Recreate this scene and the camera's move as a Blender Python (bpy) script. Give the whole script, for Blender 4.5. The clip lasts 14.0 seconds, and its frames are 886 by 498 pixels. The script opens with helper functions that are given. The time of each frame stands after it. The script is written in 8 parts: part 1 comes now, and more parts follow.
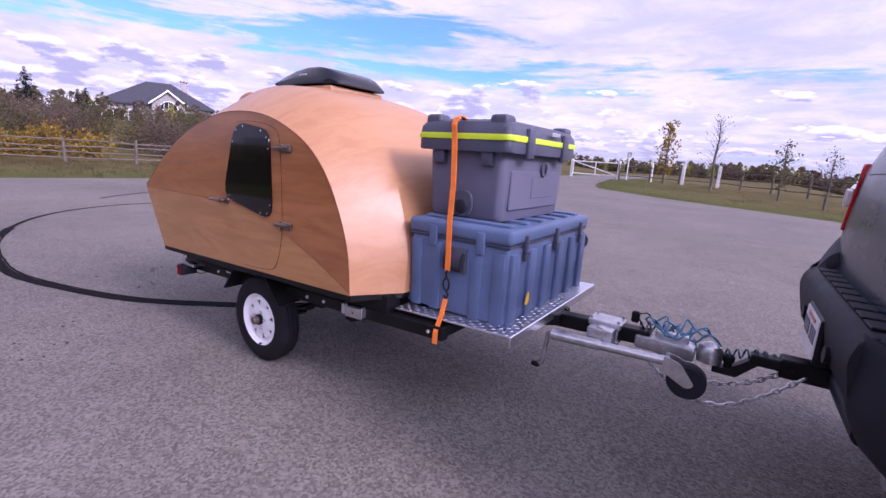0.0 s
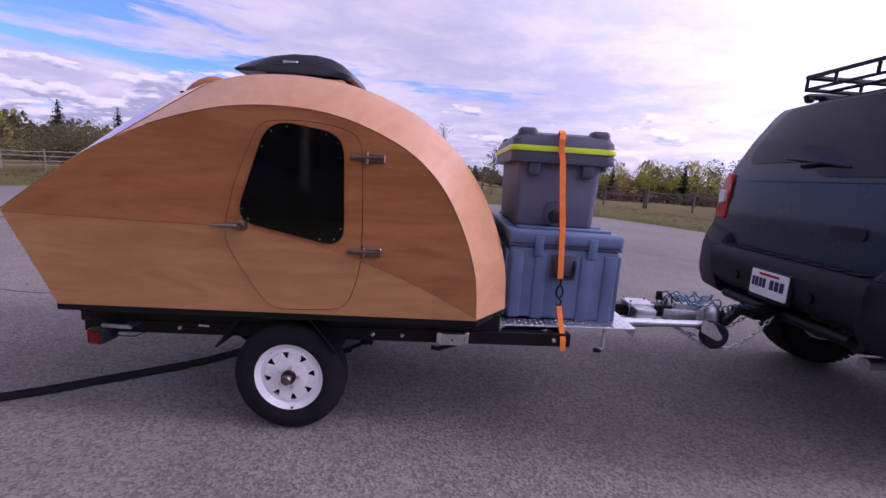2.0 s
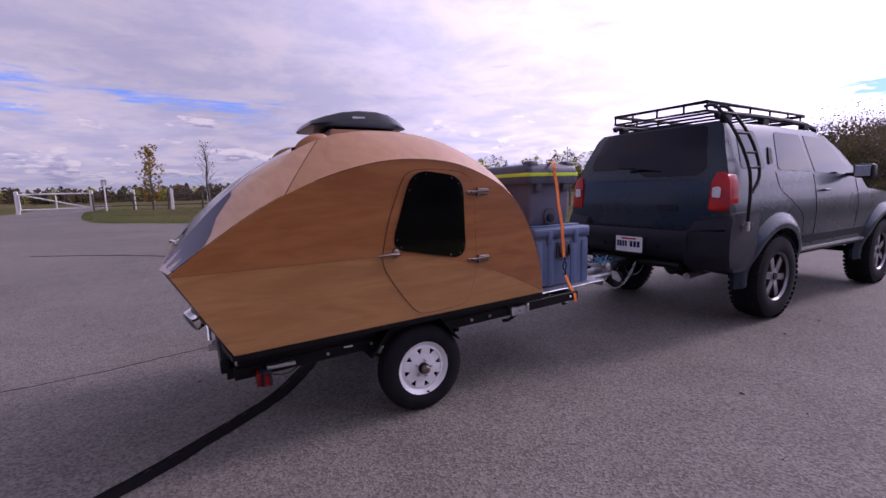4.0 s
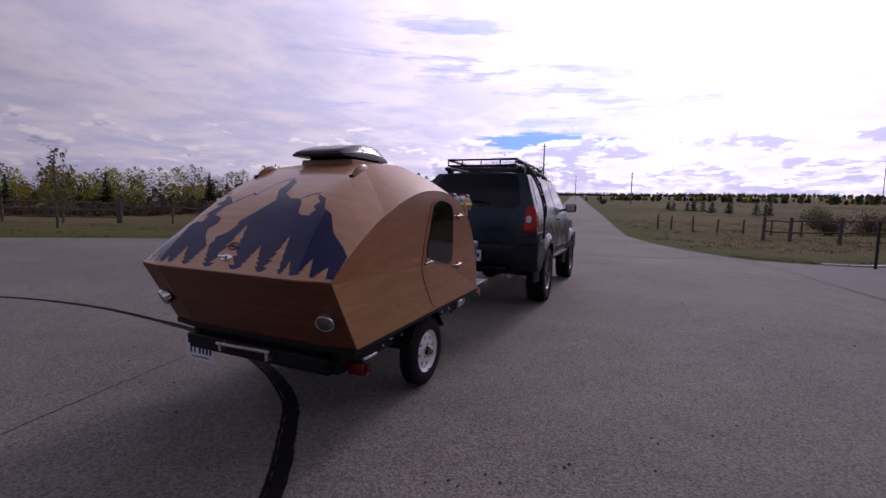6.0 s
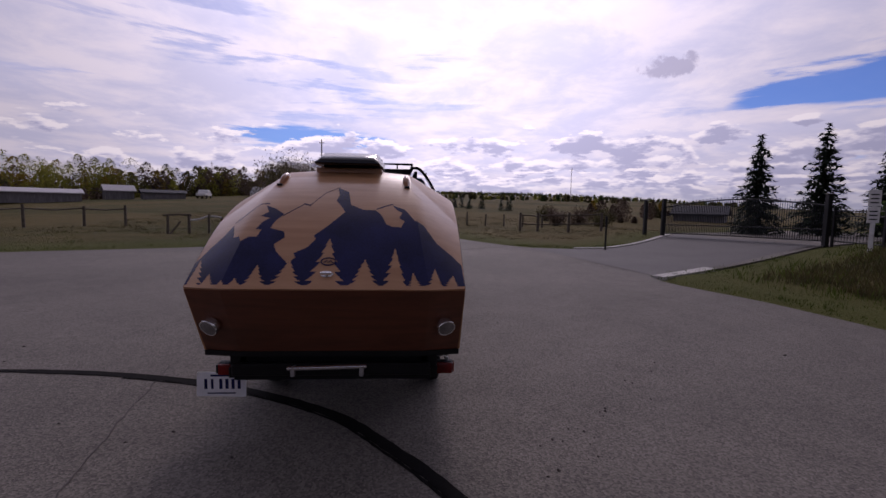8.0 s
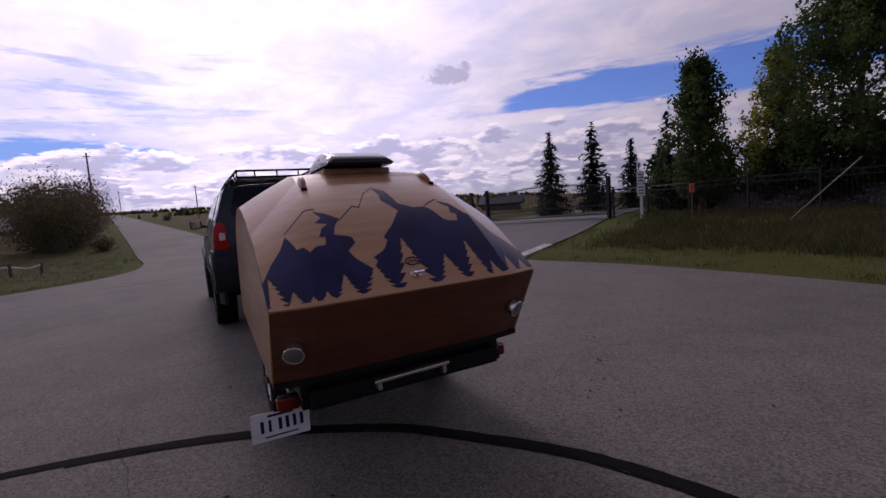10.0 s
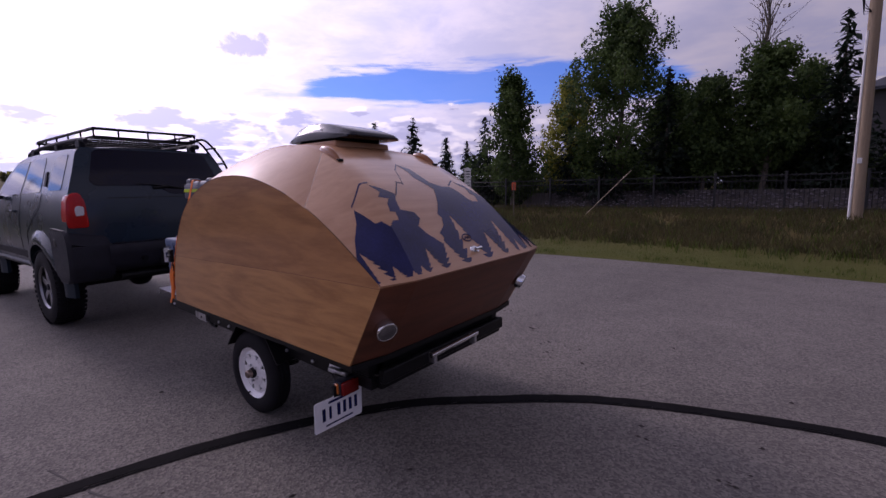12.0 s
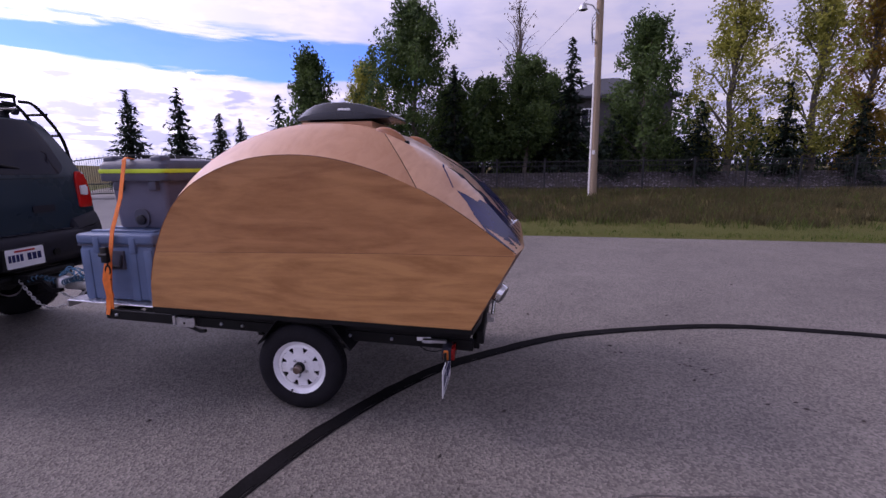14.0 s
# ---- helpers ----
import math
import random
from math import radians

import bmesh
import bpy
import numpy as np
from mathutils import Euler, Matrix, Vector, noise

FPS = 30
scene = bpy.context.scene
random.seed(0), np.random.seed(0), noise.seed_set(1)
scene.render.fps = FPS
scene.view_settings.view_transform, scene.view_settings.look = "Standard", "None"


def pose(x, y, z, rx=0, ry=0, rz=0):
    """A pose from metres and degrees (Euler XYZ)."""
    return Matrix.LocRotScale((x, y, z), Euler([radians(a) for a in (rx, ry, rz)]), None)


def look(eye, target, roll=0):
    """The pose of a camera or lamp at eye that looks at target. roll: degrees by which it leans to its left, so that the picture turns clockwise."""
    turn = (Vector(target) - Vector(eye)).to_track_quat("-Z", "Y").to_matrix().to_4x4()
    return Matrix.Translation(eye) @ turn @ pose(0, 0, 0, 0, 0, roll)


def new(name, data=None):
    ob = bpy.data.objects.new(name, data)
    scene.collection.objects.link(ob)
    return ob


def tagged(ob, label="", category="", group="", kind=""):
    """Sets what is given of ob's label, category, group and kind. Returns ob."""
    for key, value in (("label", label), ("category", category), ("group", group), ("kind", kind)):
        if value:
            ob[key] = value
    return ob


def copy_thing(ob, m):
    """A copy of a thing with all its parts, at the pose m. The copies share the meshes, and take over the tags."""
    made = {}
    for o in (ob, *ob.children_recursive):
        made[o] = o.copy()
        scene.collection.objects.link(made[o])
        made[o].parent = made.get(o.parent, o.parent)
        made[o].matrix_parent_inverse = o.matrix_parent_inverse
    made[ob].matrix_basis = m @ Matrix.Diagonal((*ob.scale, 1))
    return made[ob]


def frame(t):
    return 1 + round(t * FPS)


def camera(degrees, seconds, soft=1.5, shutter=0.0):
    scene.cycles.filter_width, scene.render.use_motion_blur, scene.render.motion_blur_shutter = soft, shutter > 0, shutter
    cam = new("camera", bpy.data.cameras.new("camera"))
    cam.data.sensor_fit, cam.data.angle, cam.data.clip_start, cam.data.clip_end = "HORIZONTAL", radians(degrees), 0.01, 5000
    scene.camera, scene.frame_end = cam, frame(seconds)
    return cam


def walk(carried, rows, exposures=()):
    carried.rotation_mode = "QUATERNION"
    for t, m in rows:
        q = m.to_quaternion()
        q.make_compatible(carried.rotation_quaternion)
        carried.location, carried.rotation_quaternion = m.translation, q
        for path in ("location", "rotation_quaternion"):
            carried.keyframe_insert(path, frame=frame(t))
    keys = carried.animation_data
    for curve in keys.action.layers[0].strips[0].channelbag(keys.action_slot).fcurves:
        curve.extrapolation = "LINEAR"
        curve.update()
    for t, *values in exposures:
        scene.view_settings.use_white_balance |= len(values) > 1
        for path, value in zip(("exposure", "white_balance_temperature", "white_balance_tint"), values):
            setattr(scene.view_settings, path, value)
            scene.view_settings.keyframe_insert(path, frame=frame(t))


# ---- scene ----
cam = camera(89.0, 14.0)
PATH = [
    (0, (2.385, -2.227, 1.315), (1.281, -0.608, 0.915), 3.7),
    (0.5, (1.969, -2.324, 1.272), (0.983, -0.640, 0.833), 4.5),
    (1, (1.516, -2.375, 1.290), (0.787, -0.546, 0.937), 4.9),
    (1.5, (1.089, -2.511, 1.244), (0.766, -0.550, 1.028), 3.3),
    (2, (0.712, -2.675, 1.258), (0.688, -0.701, 0.933), 3.9),
    (2.2, (0.582, -2.774, 1.312), (0.692, -0.820, 0.902), 2.4),
    (4.3, (-1.429, -3.020, 1.324), (-0.288, -1.391, 1.112), -0.2),
    (4.5, (-1.627, -2.979, 1.314), (-0.345, -1.458, 1.105), 1.0),
    (5, (-2.149, -2.803, 1.332), (-0.622, -1.532, 1.101), 1.4),
    (5.5, (-2.549, -2.492, 1.356), (-0.858, -1.441, 1.164), -0.1),
    (6, (-3.055, -2.202, 1.376), (-1.245, -1.370, 1.191), 1.3),
    (6.5, (-3.446, -1.810, 1.381), (-1.545, -1.220, 1.179), 0.1),
    (7, (-3.717, -1.358, 1.398), (-1.768, -0.963, 1.184), 0.7),
    (7.5, (-3.827, -0.866, 1.422), (-1.836, -0.803, 1.236), 1.2),
    (8, (-3.708, -0.447, 1.430), (-1.721, -0.592, 1.249), 1.1),
    (8.5, (-3.581, -0.030, 1.430), (-1.616, -0.365, 1.277), 2.2),
    (9, (-3.592, 0.352, 1.426), (-1.668, -0.165, 1.248), 1.1),
    (9.2, (-3.587, 0.477, 1.411), (-1.688, -0.123, 1.224), -0.8),
    (11.3, (-2.903, 1.743, 1.379), (-1.409, 0.427, 1.191), -1.4),
    (11.5, (-2.852, 1.860, 1.370), (-1.408, 0.492, 1.158), -0.9),
    (12, (-2.628, 2.091, 1.405), (-1.414, 0.525, 1.134), -1.0),
    (12.5, (-2.367, 2.287, 1.395), (-1.362, 0.581, 1.113), -0.8),
    (13, (-2.011, 2.501, 1.407), (-1.107, 0.745, 1.091), -0.7),
    (13.5, (-1.610, 2.739, 1.391), (-0.941, 0.885, 1.051), -1.6),
    (14, (-1.221, 3.019, 1.420), (-0.923, 1.074, 1.064), -0.5),
]
EXPOSURES = [(0, -0.17, 5880, 39), (1.0, -0.19, 5880, 39), (1.5, -0.43, 5920, 40), (2.2, -0.58, 6000, 40), (4.4, -1.12, 6150, 39), (5.5, -1.58, 6250, 35), (6.5, -1.97, 6380, 31), (9.2, -2.20, 6500, 29), (11.4, -1.80, 6250, 37), (12.5, -1.34, 6080, 37), (14.0, -0.82, 5980, 37)]
walk(cam, [(t, look(eye, target, roll)) for t, eye, target, roll in PATH], EXPOSURES)


# ---- world, sun ----
SUN_AZ, SUN_EL = radians(-4), radians(34)
world = bpy.data.worlds.new("sky")
scene.world = world
world.use_nodes = True


def build_sky():
    nt = world.node_tree
    n, l = nt.nodes, nt.links
    bg = n["Background"]
    sky = n.new("ShaderNodeTexSky")
    sky.sky_type, sky.sun_disc = "NISHITA", False
    sky.sun_elevation, sky.sun_rotation = SUN_EL, radians(90) - SUN_AZ
    sky.air_density, sky.dust_density = 1.0, 0.6
    co = n.new("ShaderNodeTexCoord")
    sep = n.new("ShaderNodeSeparateXYZ")
    l.new(co.outputs["Generated"], sep.inputs[0])

    def m(op, a, b=None, c=None):
        q = n.new("ShaderNodeMath")
        q.operation = op
        for i, v in enumerate((a, b, c)):
            if v is None:
                continue
            if isinstance(v, (int, float)):
                q.inputs[i].default_value = v
            else:
                l.new(v, q.inputs[i])
        return q.outputs[0]

    # cloud plane coordinates: direction over height, so that clouds flatten towards the horizon
    up = m("MAXIMUM", sep.outputs[2], 0.0)
    den = m("ADD", up, 0.10)
    px, py = m("DIVIDE", sep.outputs[0], den), m("DIVIDE", sep.outputs[1], den)
    comb = n.new("ShaderNodeCombineXYZ")
    l.new(px, comb.inputs[0]), l.new(py, comb.inputs[1])

    def cloud(scale, detail, rough, lo, hi, off, src=None):
        t = n.new("ShaderNodeTexNoise")
        t.inputs["Scale"].default_value, t.inputs["Detail"].default_value, t.inputs["Roughness"].default_value = scale, detail, rough
        t.inputs["Distortion"].default_value = 0.25
        a = n.new("ShaderNodeVectorMath")
        a.operation = "ADD"
        a.inputs[1].default_value = off
        l.new(src or comb.outputs[0], a.inputs[0])
        l.new(a.outputs[0], t.inputs["Vector"])
        r = n.new("ShaderNodeMapRange")
        r.interpolation_type = "SMOOTHSTEP"
        r.inputs["From Min"].default_value, r.inputs["From Max"].default_value = lo, hi
        l.new(t.outputs["Fac"], r.inputs["Value"])
        return r.outputs[0]

    # a mottled high sheet with gaps low in the south-east and north-west, and heaped clouds under it
    z = sep.outputs[2]

    def toward(x, y, lo, hi):
        v = n.new("ShaderNodeVectorMath")
        v.operation = "DOT_PRODUCT"
        l.new(co.outputs["Generated"], v.inputs[0])
        v.inputs[1].default_value = (x, y, 0)
        r = n.new("ShaderNodeMapRange")
        r.inputs["From Min"].default_value, r.inputs["From Max"].default_value = lo, hi
        l.new(v.outputs["Value"], r.inputs["Value"])
        return r.outputs[0]

    def ramp(v, lo, hi):
        r = n.new("ShaderNodeMapRange")
        r.interpolation_type = "SMOOTHSTEP"
        r.inputs["From Min"].default_value, r.inputs["From Max"].default_value = lo, hi
        l.new(v, r.inputs["Value"])
        return r.outputs[0]

    def rgb(v, ks):
        c = n.new("ShaderNodeCombineColor")
        for i, k in enumerate(ks):
            l.new(m("MULTIPLY", v, k), c.inputs[i])
        return c.outputs[0]

    def mixc(f, a, b):
        q = n.new("ShaderNodeMix")
        q.data_type = "RGBA"
        l.new(f, q.inputs[0]), l.new(a, q.inputs[6]), l.new(b, q.inputs[7])
        return q.outputs[2]

    streak = cloud(0.42, 7, 0.58, 0.30, 0.70, (3.1, 7.7, 0.0))
    mottle = cloud(2.1, 8, 0.62, 0.36, 0.66, (1.3, 5.2, 2.0))
    broad = cloud(0.5, 3, 0.5, 0.35, 0.65, (8.3, 0.2, 6.0))
    sunv = n.new("ShaderNodeVectorMath")
    sunv.operation = "DOT_PRODUCT"
    l.new(co.outputs["Generated"], sunv.inputs[0])
    sunv.inputs[1].default_value = (math.cos(SUN_EL) * math.cos(SUN_AZ), math.cos(SUN_EL) * math.sin(SUN_AZ), math.sin(SUN_EL))
    near = m("MAXIMUM", sunv.outputs["Value"], 0.0)
    glow = m("ADD", m("MULTIPLY", m("POWER", near, 2.0), 27.0), m("MULTIPLY", m("POWER", near, 8.0), 22.0))
    bright = m("ADD", glow, 10.2)
    band = m("POWER", 2.718, m("MULTIPLY", m("POWER", m("DIVIDE", m("ABSOLUTE", m("SUBTRACT", z, 0.205)), 0.034), 2.0), -1.0))
    low = m("POWER", 2.718, m("MULTIPLY", m("POWER", m("DIVIDE", m("ABSOLUTE", m("SUBTRACT", z, 0.142)), 0.016), 2.0), -1.0))
    high = m("POWER", 2.718, m("MULTIPLY", m("POWER", m("DIVIDE", m("ABSOLUTE", m("SUBTRACT", z, 0.22)), 0.085), 2.0), -1.0))
    gap = m("ADD", m("MAXIMUM", m("MAXIMUM", m("MULTIPLY", m("MULTIPLY", toward(0.5, -0.866, 0.89, 0.95), band), 1.5), m("MULTIPLY", m("MULTIPLY", toward(0.976, 0.216, 0.972, 0.988), low), 1.0)), m("MULTIPLY", m("MULTIPLY", toward(-0.85, 0.53, 0.2, 0.95), high), 0.66)), m("MULTIPLY", m("SUBTRACT", 0.5, streak), 0.62))
    flat = n.new("ShaderNodeVectorMath")
    flat.operation = "MULTIPLY"
    flat.inputs[1].default_value = (1, 1, 9)
    l.new(co.outputs["Generated"], flat.inputs[0])
    torn = cloud(3.2, 7, 0.62, 0.38, 0.62, (2.2, 4.1, 0.4), flat.outputs[0])
    gap = m("SUBTRACT", gap, m("MULTIPLY", torn, 0.50))
    hole = m("MULTIPLY", ramp(gap, 0.10, 0.50), 0.92)
    tone = m("ADD", 0.86, m("ADD", m("MULTIPLY", mottle, 0.16), m("MULTIPLY", broad, 0.10)))
    # the sheet overhead, mostly unseen, is darkened to lower the light on the ground
    over_z = m("SUBTRACT", 1.0, m("MULTIPLY", ramp(z, 0.58, 0.88), 0.52))
    tone = m("MULTIPLY", tone, over_z)
    sheet = mixc(mottle, rgb(m("MULTIPLY", bright, tone), (0.86, 0.90, 1.12)), rgb(m("MULTIPLY", bright, tone), (0.97, 0.95, 1.03)))
    tint = n.new("ShaderNodeVectorMath")
    tint.operation = "MULTIPLY"
    tint.inputs[1].default_value = (0.95, 1.75, 3.5)
    l.new(sky.outputs[0], tint.inputs[0])
    col = mixc(hole, sheet, tint.outputs[0])

    def heap(scale, stretch, off, lo, hi, z0, z1, dz, col):
        """Heaped clouds: dark where more cloud lies above, bright along their tops."""
        f = []
        for k in (0.0, dz):
            a = n.new("ShaderNodeVectorMath")
            a.operation = "MULTIPLY_ADD"
            a.inputs[1].default_value = (1, 1, stretch)
            a.inputs[2].default_value = (off, 0.3 * off, k * stretch)
            l.new(co.outputs["Generated"], a.inputs[0])
            t = n.new("ShaderNodeTexNoise")
            t.inputs["Scale"].default_value, t.inputs["Detail"].default_value, t.inputs["Roughness"].default_value = scale, 7, 0.56
            l.new(a.outputs[0], t.inputs["Vector"])
            f.append(t.outputs["Fac"])
        fade = m("ADD", m("MULTIPLY", ramp(z, z0, z1), 0.34), m("MULTIPLY", toward(0.35, 0.93, 0.55, 0.95), 0.10))
        dens = ramp(m("SUBTRACT", f[0], fade), lo, hi)
        over = ramp(m("SUBTRACT", f[1], fade), lo - 0.03, lo + 0.11)
        lit = m("SUBTRACT", 1.22, m("MULTIPLY", over, 0.54))
        shade = mixc(over, rgb(m("MULTIPLY", bright, lit), (1.0, 0.98, 1.0)), rgb(m("MULTIPLY", bright, lit), (0.86, 0.90, 1.20)))
        return mixc(dens, col, shade)

    col = heap(11.0, 3.3, 4.4, 0.470, 0.525, 0.13, 0.215, 0.012, col)
    col = heap(17.0, 4.6, 9.1, 0.47, 0.54, 0.06, 0.14, 0.006, col)
    # one small grey cloud alone under the sheet
    side = n.new("ShaderNodeVectorMath")
    side.operation = "DOT_PRODUCT"
    l.new(co.outputs["Generated"], side.inputs[0])
    side.inputs[1].default_value = (0.5, 0.866, 0)
    puff = m("ADD", m("POWER", m("DIVIDE", side.outputs["Value"], 0.062), 2.0), m("POWER", m("DIVIDE", m("SUBTRACT", z, 0.272), 0.024), 2.0))
    puff = m("SUBTRACT", m("MULTIPLY", cloud(34.0, 6, 0.6, 0.20, 0.80, (0.7, 2.9, 1.1), co.outputs["Generated"]), 1.7), puff)
    puff = m("MULTIPLY", ramp(puff, 0.05, 0.65), toward(0.866, -0.5, 0.80, 0.90))
    col = mixc(m("MULTIPLY", puff, 0.9), col, rgb(m("MULTIPLY", bright, 0.60), (0.88, 0.89, 1.14)))
    haze = m("MULTIPLY", m("SUBTRACT", 1.0, ramp(z, 0.0, 0.07)), 0.75)
    col = mixc(haze, col, rgb(m("MULTIPLY", bright, 0.66), (0.86, 0.93, 1.12)))
    l.new(col, bg.inputs[0])
    bg.inputs[1].default_value = 0.1


build_sky()
sun = new("sun", bpy.data.lights.new("sun", "SUN"))
sun.data.energy, sun.data.angle, sun.data.color = 3.2, radians(12), (1.0, 0.93, 0.86)
sun.matrix_world = look((40 * math.cos(SUN_EL) * math.cos(SUN_AZ), 40 * math.cos(SUN_EL) * math.sin(SUN_AZ), 40 * math.sin(SUN_EL)), (0, 0, 0))


# ---- materials ----
def material(name, base, rough=0.6, metal=0.0, vary=0.15, scale=8.0, fine=120.0, bump=0.15, coat=0.0, dark=None, object_space=True, stretch=(1, 1, 1), spec=0.5, per=0.0):
    """A Principled surface with a broad and a fine variation of colour, roughness and relief; scale is per metre."""
    mt = bpy.data.materials.new(name)
    mt.use_nodes = True
    nt = mt.node_tree
    n, l = nt.nodes, nt.links
    b = n["Principled BSDF"]
    b.inputs["Metallic"].default_value, b.inputs["Coat Weight"].default_value = metal, coat
    b.inputs["Coat Roughness"].default_value = 0.06
    b.inputs["Specular IOR Level"].default_value = spec
    co = n.new("ShaderNodeTexCoord")
    mp = n.new("ShaderNodeMapping")
    mp.inputs["Scale"].default_value = stretch
    l.new(co.outputs["Object"], mp.inputs[0])
    a = n.new("ShaderNodeTexNoise")
    a.inputs["Scale"].default_value, a.inputs["Detail"].default_value = scale, 5
    f = n.new("ShaderNodeTexNoise")
    f.inputs["Scale"].default_value, f.inputs["Detail"].default_value = fine, 3
    l.new(mp.outputs[0], a.inputs["Vector"]), l.new(mp.outputs[0], f.inputs["Vector"])
    mix = n.new("ShaderNodeMix")
    mix.data_type = "RGBA"
    d = dark or tuple(c * (1 - 2 * vary) for c in base)
    hi = tuple(min(1.0, c * (1 + vary)) for c in base)
    mix.inputs[6].default_value, mix.inputs[7].default_value = (*d, 1), (*hi, 1)
    ad = n.new("ShaderNodeMath")
    ad.operation = "MULTIPLY_ADD"
    l.new(f.outputs["Fac"], ad.inputs[0])
    ad.inputs[1].default_value = 0.5
    mr = n.new("ShaderNodeMapRange")
    mr.inputs["From Min"].default_value, mr.inputs["From Max"].default_value = 0.45, 1.05
    l.new(a.outputs["Fac"], ad.inputs[2])
    l.new(ad.outputs[0], mr.inputs["Value"])
    l.new(mr.outputs[0], mix.inputs[0])
    out = mix.outputs[2]
    if per:
        oi = n.new("ShaderNodeObjectInfo")
        hs = n.new("ShaderNodeHueSaturation")
        rr = n.new("ShaderNodeMapRange")
        rr.inputs["To Min"].default_value, rr.inputs["To Max"].default_value = 1 - per, 1 + per
        l.new(oi.outputs["Random"], rr.inputs["Value"]), l.new(rr.outputs[0], hs.inputs["Value"])
        l.new(out, hs.inputs["Color"])
        out = hs.outputs[0]
    l.new(out, b.inputs["Base Color"])
    r = n.new("ShaderNodeMapRange")
    r.inputs["To Min"].default_value, r.inputs["To Max"].default_value = max(0.02, rough * 0.8), min(1.0, rough * 1.2)
    l.new(a.outputs["Fac"], r.inputs["Value"]), l.new(r.outputs[0], b.inputs["Roughness"])
    if bump:
        bp = n.new("ShaderNodeBump")
        bp.inputs["Strength"].default_value, bp.inputs["Distance"].default_value = bump, 0.004
        l.new(f.outputs["Fac"], bp.inputs["Height"]), l.new(bp.outputs[0], b.inputs["Normal"])
    return mt


def veneer(name, base, dark, seed, rough=0.28, coat=0.5, along=(0.9, 6.0, 6.0), polish=0.10):
    """Varnished plywood: long wavy grain, fine pores, a soft varnish over it."""
    mt = bpy.data.materials.new(name)
    mt.use_nodes = True
    n, l = mt.node_tree.nodes, mt.node_tree.links
    b = n["Principled BSDF"]
    co = n.new("ShaderNodeTexCoord")
    mp = n.new("ShaderNodeMapping")
    mp.inputs["Scale"].default_value, mp.inputs["Location"].default_value = along, (seed, seed * 0.7, seed * 1.3)
    l.new(co.outputs["Object"], mp.inputs[0])
    broad = n.new("ShaderNodeTexNoise")
    broad.inputs["Scale"].default_value, broad.inputs["Detail"].default_value, broad.inputs["Distortion"].default_value = 1.2, 4, 2.2
    grain = n.new("ShaderNodeTexNoise")
    grain.inputs["Scale"].default_value, grain.inputs["Detail"].default_value, grain.inputs["Roughness"].default_value = 9, 6, 0.7
    pores = n.new("ShaderNodeTexNoise")
    pores.inputs["Scale"].default_value, pores.inputs["Detail"].default_value = 60, 2
    for t in (broad, grain, pores):
        l.new(mp.outputs[0], t.inputs["Vector"])
    s1 = n.new("ShaderNodeMath")
    s1.operation = "MULTIPLY_ADD"
    s1.inputs[1].default_value = 0.45
    l.new(grain.outputs["Fac"], s1.inputs[0]), l.new(broad.outputs["Fac"], s1.inputs[2])
    s2 = n.new("ShaderNodeMath")
    s2.operation = "MULTIPLY_ADD"
    s2.inputs[1].default_value = 0.12
    l.new(pores.outputs["Fac"], s2.inputs[0]), l.new(s1.outputs[0], s2.inputs[2])
    ramp = n.new("ShaderNodeValToRGB")
    e = ramp.color_ramp.elements
    e[0].position, e[0].color = 0.60, (*dark, 1)
    e[1].position, e[1].color = 0.92, (*base, 1)
    l.new(s2.outputs[0], ramp.inputs[0]), l.new(ramp.outputs[0], b.inputs["Base Color"])
    b.inputs["Roughness"].default_value = rough
    b.inputs["Coat Weight"].default_value, b.inputs["Coat Roughness"].default_value = coat, polish
    bp = n.new("ShaderNodeBump")
    bp.inputs["Strength"].default_value, bp.inputs["Distance"].default_value = 0.05, 0.002
    l.new(grain.outputs["Fac"], bp.inputs["Height"]), l.new(bp.outputs[0], b.inputs["Normal"])
    return mt


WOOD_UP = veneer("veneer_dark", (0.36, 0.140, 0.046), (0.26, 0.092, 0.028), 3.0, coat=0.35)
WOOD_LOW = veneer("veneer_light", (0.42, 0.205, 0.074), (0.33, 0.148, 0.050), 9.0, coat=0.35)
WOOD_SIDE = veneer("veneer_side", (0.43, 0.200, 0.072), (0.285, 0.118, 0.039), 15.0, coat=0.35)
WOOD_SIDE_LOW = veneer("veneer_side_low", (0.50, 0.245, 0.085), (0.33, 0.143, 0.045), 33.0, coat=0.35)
WOOD_ROOF = veneer("veneer_roof", (0.43, 0.218, 0.108), (0.375, 0.178, 0.082), 21.0, rough=0.46, coat=0.16, along=(5, 0.6, 5), polish=0.24)
# roof veneer again for the hatch, its base paled to imitate reflected sky
WOOD_HATCH_SHEEN = veneer("veneer_hatch_sheen", (0.56, 0.305, 0.165), (0.47, 0.240, 0.120), 21.0, rough=0.36, coat=0.70, along=(5, 0.6, 5), polish=0.13)
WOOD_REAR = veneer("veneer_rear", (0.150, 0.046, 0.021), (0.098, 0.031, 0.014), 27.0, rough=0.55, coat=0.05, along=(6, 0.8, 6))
STAIN = material("navy_stain", (0.016, 0.018, 0.085), 0.17, vary=0.3, scale=5, fine=90, bump=0.02, coat=0.0, spec=0.42)
BLACK = material("black_paint", (0.008, 0.008, 0.009), 0.45, vary=0.3, spec=0.2)
RUBBER = material("rubber", (0.012, 0.011, 0.014), 0.8, vary=0.3, scale=12, spec=0.2)
WHITE = material("white_enamel", (0.80, 0.79, 0.80), 0.35, vary=0.06, scale=14, coat=0.3)
STEEL = material("galvanised_steel", (0.62, 0.62, 0.64), 0.38, metal=1.0, vary=0.15, scale=30)
